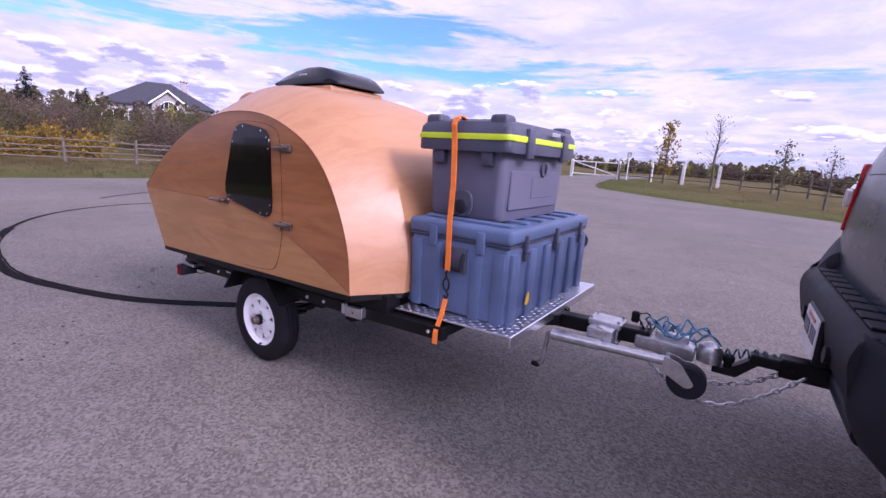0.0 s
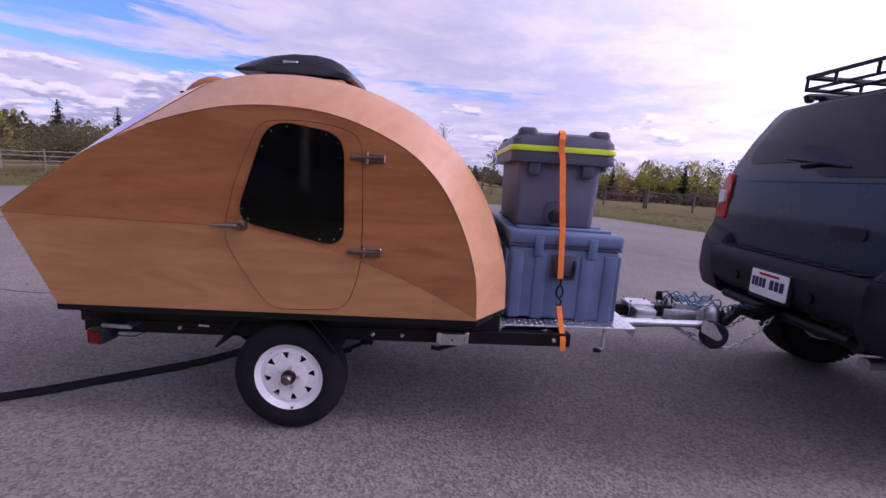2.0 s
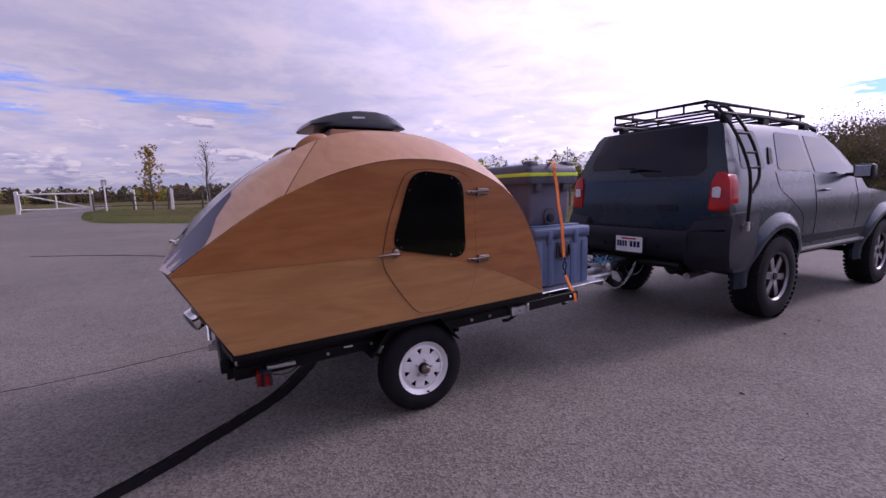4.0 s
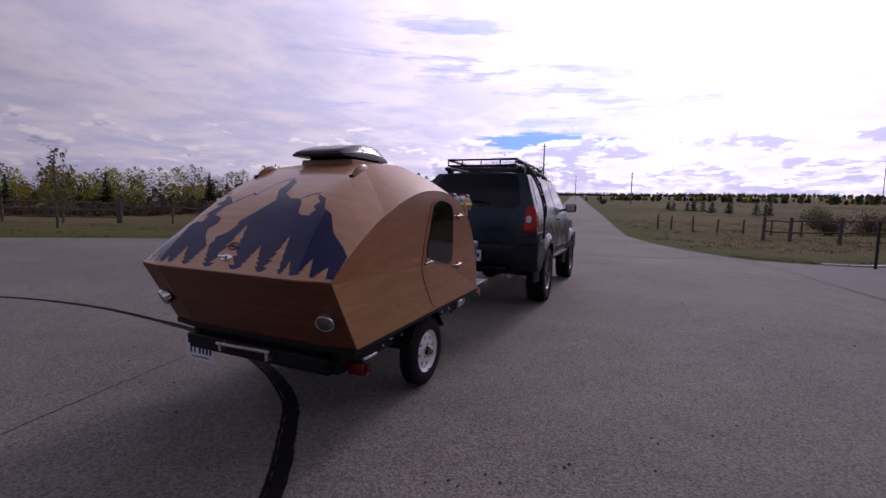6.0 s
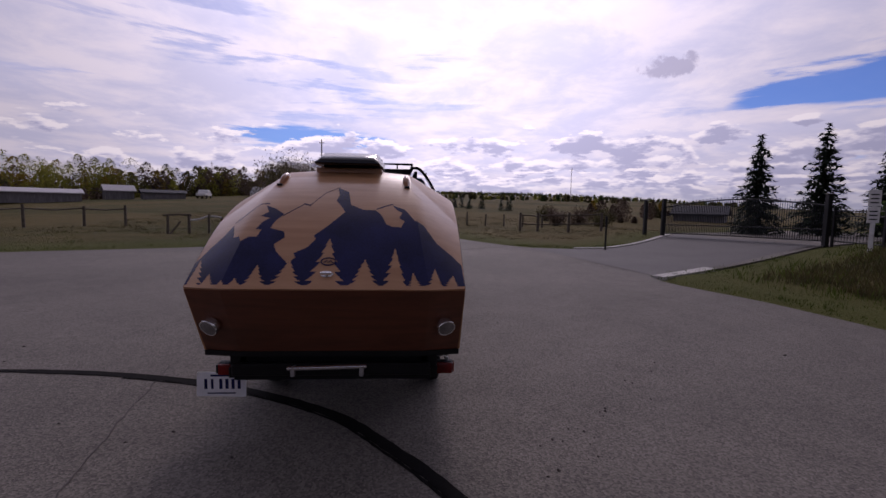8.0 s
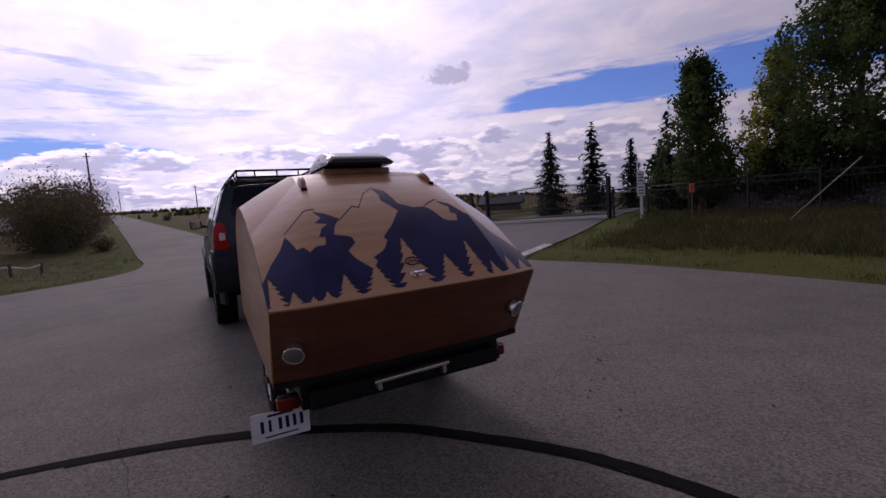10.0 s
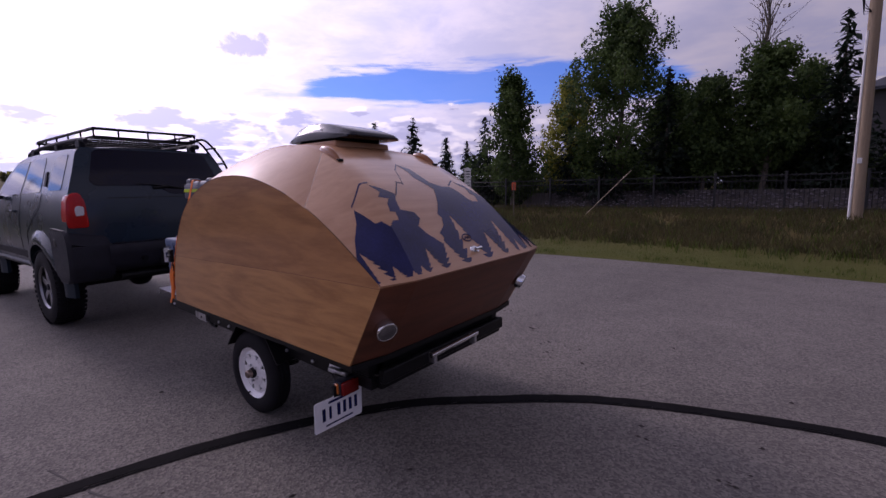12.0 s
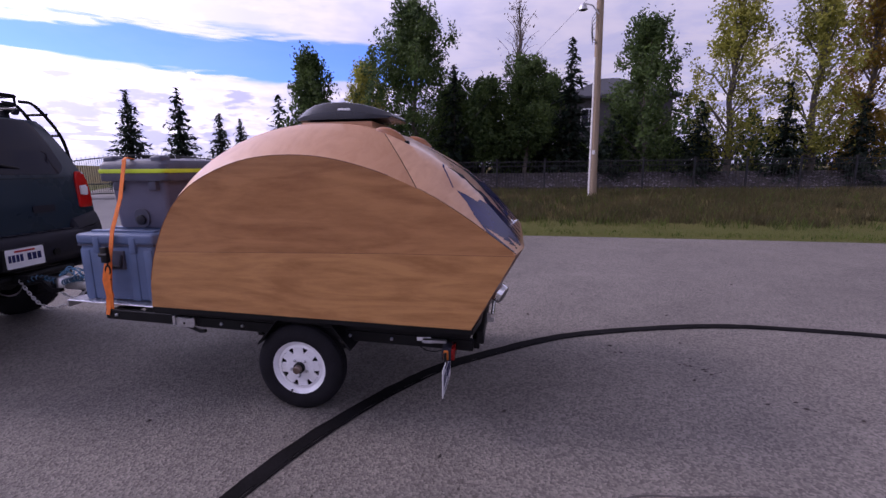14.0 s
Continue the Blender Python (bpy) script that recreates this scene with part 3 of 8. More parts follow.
# belt line on the side, from the rear corner to the front foot
BELT = [(-1.245, 0.972), (-0.65, 0.974), (-0.247, 0.972), (0.019, 0.945), (0.334, 0.864), (0.597, 0.764), (0.857, 0.640)]
FOOT = [(-1.02, 0.572), (0.857, 0.630)]
belt = [tuple(p) for p in smooth_line(BELT, 6)]
arch = [(p[0], p[1]) for p in LINE_A]
cut = next(k for k, p in enumerate(arch) if p[1] > 0.962)
FAR_BELT = [(-1.245, 0.972), (-0.6, 0.975), (0.0, 0.968), (0.5, 0.962), (arch[cut][0] + (arch[cut - 1][0] - arch[cut][0]) * 0.3, 0.958)]
for sgn in (-1, 1):
    y0, y1 = (-HALF - 0.001, -HALF + 0.018) if sgn < 0 else (HALF - 0.018, HALF + 0.001)
    line, rest, foot = belt, arch[1:-1], []
    if sgn > 0:
        # the far side's seam runs straight from tail to nose
        line, rest, foot = FAR_BELT, arch[cut:-1], arch[1:cut]
    bm = bmesh.new()
    slab(bm, line + rest, "y", y0, y1, 0)
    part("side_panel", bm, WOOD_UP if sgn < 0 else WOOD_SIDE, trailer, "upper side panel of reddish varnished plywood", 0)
    bm = bmesh.new()
    slab(bm, [FOOT[0], FOOT[1]] + foot + line[::-1], "y", y0, y1, 0)
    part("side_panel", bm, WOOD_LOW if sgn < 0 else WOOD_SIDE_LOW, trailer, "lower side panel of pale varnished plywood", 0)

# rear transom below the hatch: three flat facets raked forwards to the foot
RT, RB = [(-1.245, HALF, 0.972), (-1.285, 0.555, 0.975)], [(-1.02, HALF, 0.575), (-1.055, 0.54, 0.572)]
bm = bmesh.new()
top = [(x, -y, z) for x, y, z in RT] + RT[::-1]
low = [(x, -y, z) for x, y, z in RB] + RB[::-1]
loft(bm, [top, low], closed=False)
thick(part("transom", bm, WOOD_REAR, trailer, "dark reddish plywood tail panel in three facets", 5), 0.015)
bm = bmesh.new()
slab(bm, [(-1.03, -0.75), (0.86, -0.75), (1.0, -0.53), (1.0, 0.53), (0.86, 0.75), (-1.03, 0.75), (-1.06, 0.54), (-1.06, -0.54)], "z", -0.03, 0.0)
for v in bm.verts:
    v.co.z += 0.602 + (v.co.x + 0.08) * 0.031
part("floor_pan", bm, BLACK, trailer)

# ---- hatch picture: navy stain laid over the hatch ----
PEAKS_L = [(2.0, 13), (2.0, 12.6), (2.0, 12.07), (1.79, 11.62), (1.56, 11.28), (1.44, 10.96), (1.26, 11.58), (1.13, 11.62), (1.01, 11.85), (0.94, 11.71), (0.85, 11.71),
           (0.83, 11.48), (0.9, 11.47), (0.86, 11.23), (0.79, 11.09), (0.92, 11.01), (0.84, 10.87), (0.92, 10.6), (0.77, 10.75), (0.64, 10.96), (0.71, 11.18),
           (0.74, 11.44), (0.56, 11.56), (0.54, 11.74), (0.63, 11.93), (0.58, 12.13), (0.44, 12.4), (0.41, 13)]
PEAKS_R = [(0.41, 13), (0.45, 12.44), (0.36, 12.28), (0.39, 12.17), (0.26, 12.01), (0.19, 11.78), (0.22, 11.68), (0.06, 11.32), (-0.1, 10.86), (-0.03, 10.62), (0.04, 10.42),
           (0.02, 10.17), (0.06, 9.81), (-0.1, 10.01), (-0.16, 10.58), (-0.33, 10.77), (-0.48, 10.76), (-0.56, 10.95), (-0.61, 11.26), (-0.68, 11.34), (-0.79, 11.35),
           (-0.84, 11.12), (-0.78, 11.02), (-0.82, 10.81), (-0.76, 10.73), (-0.7, 10.53), (-0.86, 10.68), (-0.97, 11.1), (-1.14, 11.14), (-1.4, 11.59), (-1.74, 11.81),
           (-1.96, 12.05), (-1.99, 12.9), (-1.97, 13)]
FIRS = [(1.88, 11.97, 1.95, 1.54), (1.44, 12.6, 1.57, 1.2), (1.02, 12.8, 1.13, 0.95), (0.89, 12.75, 0.94, 0.81), (0.72, 12.44, 0.80, 0.58), (0.41, 12.32, 0.56, 0.23),
        (0.03, 11.73, 0.22, -0.17), (-0.37, 12.3, -0.20, -0.51), (-0.70, 11.98, -0.53, -0.78), (-0.86, 12.6, -0.79, -0.93), (-1.24, 12.45, -0.96, -1.38), (-1.7, 12.55, -1.4, -1.82)]


def in_poly(poly, x, y):
    odd = False
    for (ax, ay), (bx, by) in zip(poly, poly[1:] + poly[:1]):
        if (ay > y) != (by > y) and x < (bx - ax) * (y - ay) / (by - ay) + ax:
            odd = not odd
    return odd


def fir(v, u):
    """True where the plain wood of a fir tree stands before the mountains."""
    for c, tip, left, right in FIRS:
        edge = left if v > c else right
        w = abs((v - c) / (edge - c))
        rise = (u - tip) / (12.93 - tip)
        if rise <= 0:
            continue
        saw = rise * 5.5 + c
        if w < rise * (0.62 + 0.45 * (saw - math.floor(saw))):
            return True
    return u > 12.9


def build_picture():
    bm = bmesh.new()
    dv, du = 0.01, 0.016
    cache = {}

    def vert(i, j):
        if (i, j) not in cache:
            cache[i, j] = bm.verts.new(skin(9.5 + j * du, -2 + i * dv, 0.0050))
        return cache[i, j]
    ridges = [[(1.43, 10.85), (1.05, 10.55), (0.9, 10.53)], [(0.64, 11.0), (0.44, 10.57), (0.36, 10.62), (0.21, 10.07), (0.05, 9.81)], [(-0.5, 10.71), (-0.71, 10.48)]]
    for i in range(400):
        for j in range(218):
            v, u = -2 + (i + 0.5) * dv, 9.5 + (j + 0.5) * du
            dark = (in_poly(PEAKS_L, v, u) or in_poly(PEAKS_R, v, u)) and not fir(v, u)
            if not dark:
                for line in ridges:
                    for (a, b), (c, d) in zip(line, line[1:]):
                        if c - 0.01 <= v <= a + 0.01 and abs(u - (b + (d - b) * (v - a) / (c - a))) < 0.022:
                            dark = True
            if dark:
                bm.faces.new((vert(i, j), vert(i + 1, j), vert(i + 1, j + 1), vert(i, j + 1)))
    part("mountain_picture", bm, STAIN, hatch, "navy stained mountains behind plain wood firs", 0)


build_picture()


def lathe(bm, profile, centre, axis="y", seg=32, caps=True):
    """Turns a profile of (along, radius) about an axis through centre."""
    rings = []
    for a, r in profile:
        ring = []
        for k in range(seg):
            c, s = math.cos(2 * math.pi * k / seg) * r, math.sin(2 * math.pi * k / seg) * r
            d = {"y": (c, a, s), "x": (a, c, s), "z": (c, s, a)}[axis]
            ring.append(tuple(q + e for q, e in zip(centre, d)))
        rings.append(ring)
    return loft(bm, rings, True, caps)


def dome(bm, centre, radii, normal, seg=20, rings=7):
    """Half an ellipsoid standing on a surface."""
    q = Vector(normal).to_track_quat("Z", "Y").to_matrix()
    rows = []
    for i in range(rings):
        a = math.pi / 2 * i / rings
        rows.append([tuple(Vector(centre) + q @ Vector((radii[0] * math.cos(a) * math.cos(t), radii[1] * math.cos(a) * math.sin(t), radii[2] * math.sin(a))))
                     for t in (2 * math.pi * k / seg for k in range(seg))])
    return loft(bm, rows)


# hatch fittings
for sgn in (-1, 1):
    bm = bmesh.new()
    # a slim half-round wooden fin over each hatch hinge
    rings = []
    for k in range(13):
        q = math.sin(math.pi * (0.03 + 0.94 * k / 12)) ** 0.6
        p = Vector(skin(8.88 + 0.74 * k / 12, 0.93 * sgn, 0.002))
        nrm = (p - Vector((-0.15, p.y, 0.75))).normalized()
        rings.append([tuple(p + Vector((0, 0.025 * q * math.cos(a), 0)) + nrm * (0.040 * q * math.sin(a) - 0.003)) for a in (math.pi * j / 10 for j in range(11))])
    loft(bm, rings)
    fin = part("hinge_cover", bm, WOOD_UP, hatch, "half-round wooden hinge cover", 40)
    bm = bmesh.new()
    p = Vector(skin(9.63, 0.93 * sgn, 0.004))
    box(bm, (p.x - 0.012, p.y - 0.017, p.z - 0.006), (p.x + 0.012, p.y + 0.017, p.z + 0.012), 0.003)
    part("hinge", bm, BLACK, fin, "black steel hinge")
    bm = bmesh.new()
    n0 = Vector((-0.85, 0.28 * sgn, -0.45))
    c0 = Vector((-1.162, 0.653 * sgn, 0.755))
    q = Vector((0, 0, 1)).rotation_difference(n0)
    ringed = lambda prof: [[tuple(c0 + q @ Vector((r * math.cos(t), r * math.sin(t), h))) for t in (2 * math.pi * k / 28 for k in range(28))] for r, h in prof]
    loft(bm, ringed([(0.053, -0.012), (0.054, 0.024), (0.052, 0.029), (0.048, 0.031), (0.045, 0.029)]))
    cowl = part("vent_cowl", bm, CHROME, trailer, "round chrome-rimmed vent", 35)
    bm = bmesh.new()
    loft(bm, ringed([(0.046, 0.022), (0.0455, 0.029), (0.036, 0.032), (0.020, 0.035), (0.003, 0.036)]))
    part("vent_face", bm, VENT_FACE, cowl, "dull steel vent face", 35)
# latch: an oval chrome plate with a T handle; above it a small ring emblem
bm = bmesh.new()
rim, top = [], []
for k in range(20):
    a = 2 * math.pi * k / 20
    rim.append(skin(12.66 + 0.085 * math.sin(a), 0.01 + 0.070 * math.cos(a), 0.004))
    top.append(skin(12.66 + 0.075 * math.sin(a), 0.01 + 0.062 * math.cos(a), 0.012))
loft(bm, [rim, top])
latch = part("latch", bm, CHROME, hatch, "oval chrome T latch")
bm = bmesh.new()
a, c = Vector(skin(12.66, 0.01, 0.010)), Vector(skin(12.66, 0.01, 0.034))
rod(bm, tuple(a), tuple(c), 0.009, seg=10)
rod(bm, (c.x, c.y - 0.030, c.z), (c.x, c.y + 0.030, c.z), 0.008, seg=10)
part("handle", bm, CHROME, latch)
bm = bmesh.new()
tube(bm, [skin(12.37 + 0.085 * math.sin(t), 0.01 + 0.075 * math.cos(t), 0.007) for t in (2 * math.pi * k / 20 for k in range(20))], 0.0038, 6, True)
tube(bm, [skin(12.40, 0.055, 0.007), skin(12.34, 0.03, 0.007), skin(12.40, 0.01, 0.007), skin(12.34, -0.012, 0.007), skin(12.40, -0.036, 0.007)], 0.0032, 6)
part("emblem", bm, STAIN, hatch, "small navy ring-shaped emblem")

# door with its window
SIDE_Y = -HALF - 0.001
DOOR = [(-0.268, 0.931), (-0.235, 1.09), (-0.206, 1.195), (-0.150, 1.330), (-0.110, 1.418), (-0.02, 1.437), (0.12, 1.437), (0.255, 1.416), (0.305, 1.385), (0.325, 1.33), (0.339, 0.902),
        (0.325, 0.80), (0.294, 0.695), (0.262, 0.650), (0.21, 0.636), (0.0, 0.622), (-0.052, 0.632), (-0.10, 0.672), (-0.20, 0.815)]


def softened(poly, rounds=2):
    """Corner-cutting: each round replaces a corner by two points."""
    for _ in range(rounds):
        out = []
        for (ax, az), (bx, bz) in zip(poly, poly[1:] + poly[:1]):
            out += [(ax * 0.75 + bx * 0.25, az * 0.75 + bz * 0.25), (ax * 0.25 + bx * 0.75, az * 0.25 + bz * 0.75)]
        poly = out
    return poly


def grown(poly, d):
    cx, cz = sum(p[0] for p in poly) / len(poly), sum(p[1] for p in poly) / len(poly)
    out = []
    for x, z in poly:
        k = math.hypot(x - cx, z - cz)
        out.append((x + (x - cx) / k * d, z + (z - cz) / k * d))
    return out


def belt_z(x):
    return float(np.interp(x, [p[0] for p in belt], [p[1] for p in belt]))


door = None
bm = bmesh.new()
slab(bm, grown(softened(DOOR), 0.0028), "y", SIDE_Y - 0.0012, SIDE_Y + 0.004)
seam_ob = part("door_gap", bm, BLACK, trailer, "", 0)
DOOR_SOFT = softened(DOOR)
xs = np.linspace(-0.262, 0.334, 14)
line = [(x, belt_z(x)) for x in xs]
upper = [p for p in DOOR_SOFT if p[1] > belt_z(p[0]) + 0.004]
lower = [p for p in DOOR_SOFT if p[1] < belt_z(p[0]) - 0.004]
for kind, mat in ((0, WOOD_UP), (1, WOOD_LOW)):
    edge = list(lower if kind else upper)
    # order the edge from the belt's rear end to its front end
    if kind:
        edge.sort(key=lambda p: (math.atan2(p[1] - 0.93, p[0] - 0.03) - math.pi * 0.97) % (2 * math.pi))
    else:
        edge.sort(key=lambda p: (math.pi * 1.15 - math.atan2(p[1] - 0.93, p[0] - 0.03)) % (2 * math.pi))
    bm = bmesh.new()
    slab(bm, edge + line[::-1], "y", SIDE_Y - 0.0035, SIDE_Y + 0.004)
    if kind == 0:
        door = part("door", bm, mat, trailer, "side door with rounded corners, its lower part paler", 0)
    else:
        part("lower_panel", bm, mat, door, "", 0)
WIN = rounded([(-0.072, 1.440), (0.248, 1.395), (0.262, 0.915), (-0.212, 1.008)], [0.11, 0.09, 0.10, 0.09], 7)
bm = bmesh.new()
slab(bm, WIN, "y", SIDE_Y - 0.011, SIDE_Y - 0.002, 0.002)
pane = part("window", bm, GLASS, door, "black tinted acrylic window with rounded corners", 20)
scr = grown(WIN, -0.016)
for k in range(11):
    x, z = scr[round(k * len(scr) / 11) % len(scr)]
    bm = bmesh.new()
    rod(bm, (x, SIDE_Y - 0.0135, z), (x, SIDE_Y - 0.009, z), 0.0045, seg=8)
    part("screw", bm, CHROME, pane)
bm = bmesh.new()
rod(bm, (-0.185, SIDE_Y, 0.985), (-0.185, SIDE_Y - 0.05, 0.985), 0.014)
lathe(bm, [(0, 0.026), (-0.008, 0.024), (-0.012, 0.012)], (-0.185, SIDE_Y - 0.003, 0.985), "y", 16)
tube(bm, [(-0.185, SIDE_Y - 0.045, 0.985), (-0.22, SIDE_Y - 0.05, 0.987), (-0.265, SIDE_Y - 0.05, 0.985), (-0.30, SIDE_Y - 0.046, 0.982)], [0.012, 0.011, 0.009, 0.007], 8)
part("handle", bm, HARDWARE, door, "chrome lever handle")
for zc in (1.305, 0.905):
    bm = bmesh.new()
    box(bm, (0.275, SIDE_Y - 0.012, zc - 0.013), (0.345, SIDE_Y - 0.003, zc + 0.009), 0.004, 1)
    box(bm, (0.348, SIDE_Y - 0.016, zc - 0.018), (0.425, SIDE_Y - 0.001, zc + 0.020), 0.005, 1)
    rod(bm, (0.347, SIDE_Y - 0.014, zc - 0.024), (0.347, SIDE_Y - 0.014, zc + 0.026), 0.008)
    rod(bm, (0.30, SIDE_Y - 0.02, zc), (0.42, SIDE_Y - 0.022, zc + 0.006), 0.006)
    part("hinge", bm, HARDWARE, door, "brownish chrome strap hinge")

# dark edge strips along hatch, side edge and foot
bm = bmesh.new()
tube(bm, [skin(seam(v) + 0.004, v, 0.0006) for v in np.linspace(-2, 2, 81)], 0.0018, 6)
part("hatch_seam", bm, BLACK, trailer)
for sgn in (-1, 1):
    bm = bmesh.new()
    tube(bm, [(p[0], sgn * (HALF + 0.0005), p[1]) for p in LINE_A[8:76:2]], 0.0022, 5)
    part("edge_bead", bm, WOOD_REAR, trailer)
    bm = bmesh.new()
    tube(bm, [skin(u, 1.995 * sgn, 0.003) for u in np.linspace(9.95, 13, 20)], 0.0018, 5)
    part("hatch_seam", bm, BLACK, trailer)
    bm = bmesh.new()
    tube(bm, [(x, sgn * (HALF + 0.0005), z) for x, z in (belt if sgn < 0 else FAR_BELT)], 0.0014, 5)
    part("belt_seam", bm, WOOD_REAR, trailer)


# ---- chassis ----
def rail_z(x):
    return 0.505 + 0.040 * x


def sloped(bm):
    """Tips what was built level so that it follows the frame's slope."""
    for v in bm.verts:
        v.co.z += 0.040 * v.co.x
    return bm


for sgn in (-1, 1):
    y = 0.60 * sgn
    bm = bmesh.new()
    box(bm, (-1.02, y - 0.022, 0.437), (1.32, y + 0.022, 0.502), 0.004)
    box(bm, (-1.0, y - 0.05 - 0.03 * sgn, 0.502), (0.98, y + 0.05 - 0.03 * sgn, 0.585), 0.003)
    part("frame_rail", sloped(bm), BLACK, trailer)
    for x in (-0.55, -0.30, 0.38, 0.52, 1.24):
        bm = bmesh.new()
        lathe(bm, [(0, 0.010), (0.008 * sgn, 0.010), (0.012 * sgn, 0.006)], (x, y + 0.022 * sgn, rail_z(x) - 0.035), "y", 6)
        part("bolt", bm, STEEL, trailer)
    # silver clamp on the rail
    bm = bmesh.new()
    box(bm, (0.70, y - 0.010 + 0.03 * sgn, 0.432), (0.82, y + 0.006 + 0.03 * sgn, 0.492), 0.004)
    box(bm, (0.685, y - 0.02 + 0.03 * sgn, 0.445), (0.704, y + 0.014 + 0.03 * sgn, 0.50), 0.003)
    box(bm, (0.816, y - 0.02 + 0.03 * sgn, 0.445), (0.836, y + 0.014 + 0.03 * sgn, 0.50), 0.003)
    part("clamp", sloped(bm), STEEL, trailer, "galvanised clamp bolted to the frame rail")
    bm = bmesh.new()
    rod(bm, (0.76, y + 0.035 * sgn, 0.49), (0.76, y + 0.042 * sgn, 0.49), 0.006, seg=8)
    part("bolt", bm, BLACK, trailer)
    bm = bmesh.new()
    tube(bm, [(0.80, y * 0.97, 0.46), (0.70, y * 0.97, 0.42), (0.66, y * 0.97, 0.425)], 0.012, 6)
    part("stand_hook", bm, BLACK, trailer)
for x in (-1.03, -0.35, 0.30, 0.95, 1.28):
    bm = bmesh.new()
    box(bm, (x - 0.022, -0.58, 0.437), (x + 0.022, 0.58, 0.497), 0.004)
    part("cross_member", sloped(bm), BLACK, trailer)
# black filler added behind the rear beam to make the gap there dark
bm = bmesh.new()
box(bm, (-1.000, -0.56, 0.455), (-0.985, 0.56, 0.548), 0.002)
part("rear_gap_filler", bm, BLACK, trailer)
# rear bumper beam and its bright grab bar
bm = bmesh.new()
box(bm, (-1.078, -0.575, 0.428), (-1.034, 0.585, 0.500), 0.006)
part("rear_beam", bm, BLACK, trailer)
bm = bmesh.new()
rod(bm, (-1.112, -0.20, 0.496), (-1.112, 0.255, 0.486), 0.013)
part("grab_bar", bm, CHROME, trailer, "bright steel bar")
for y in (-0.17, 0.225):
    bm = bmesh.new()
    box(bm, (-1.122, y - 0.012, 0.438), (-1.074, y + 0.012, 0.493), 0.004)
    part("bar_bracket", bm, STEEL, trailer)

# axle, springs, fenders
bm = bmesh.new()
rod(bm, (0, -0.57, 0.262), (0, 0.57, 0.262), 0.024)
part("axle", bm, BLACK, trailer)
for sgn in (-1, 1):
    bm = bmesh.new()
    for k in range(3):
        half = 0.33 - 0.07 * k
        pts = [(x, 0.50 * sgn, 0.30 - 0.011 * k + 0.10 * (x / 0.33) ** 2) for x in np.linspace(-half, half, 11)]
        ring = [[(p[0], p[1] - 0.022, p[2] - 0.004), (p[0], p[1] + 0.022, p[2] - 0.004), (p[0], p[1] + 0.022, p[2] + 0.004), (p[0], p[1] - 0.022, p[2] + 0.004)] for p in pts]
        loft(bm, ring)
    box(bm, (-0.36, 0.48 * sgn - 0.02, 0.38), (-0.30, 0.48 * sgn + 0.02, 0.50))
    box(bm, (0.30, 0.48 * sgn - 0.02, 0.38), (0.36, 0.48 * sgn + 0.02, 0.52))
    part("leaf_spring", bm, BLACK, trailer)
    a, b = (0.50 * sgn, 0.715 * sgn)
    prof = [(-0.335, 0.405), (-0.225, 0.548), (0.105, 0.572), (0.235, 0.415)]
    inner = [(-0.325, 0.400), (-0.220, 0.540), (0.102, 0.564), (0.228, 0.410)]
    bm = bmesh.new()
    slab(bm, prof + inner[::-1], "y", min(a, b), max(a, b))
    slab(bm, prof, "y", min(a, a + 0.006 * sgn), max(a, a + 0.006 * sgn))
    part("fender", bm, BLACK, trailer, "angular black steel mudguard", 10)
    for x in (-0.16, 0.05):
        bm = bmesh.new()
        box(bm, (x - 0.02, 0.55 * sgn - 0.03, 0.49), (x + 0.02, 0.55 * sgn + 0.05, 0.56))
        part("fender_stay", bm, BLACK, trailer)


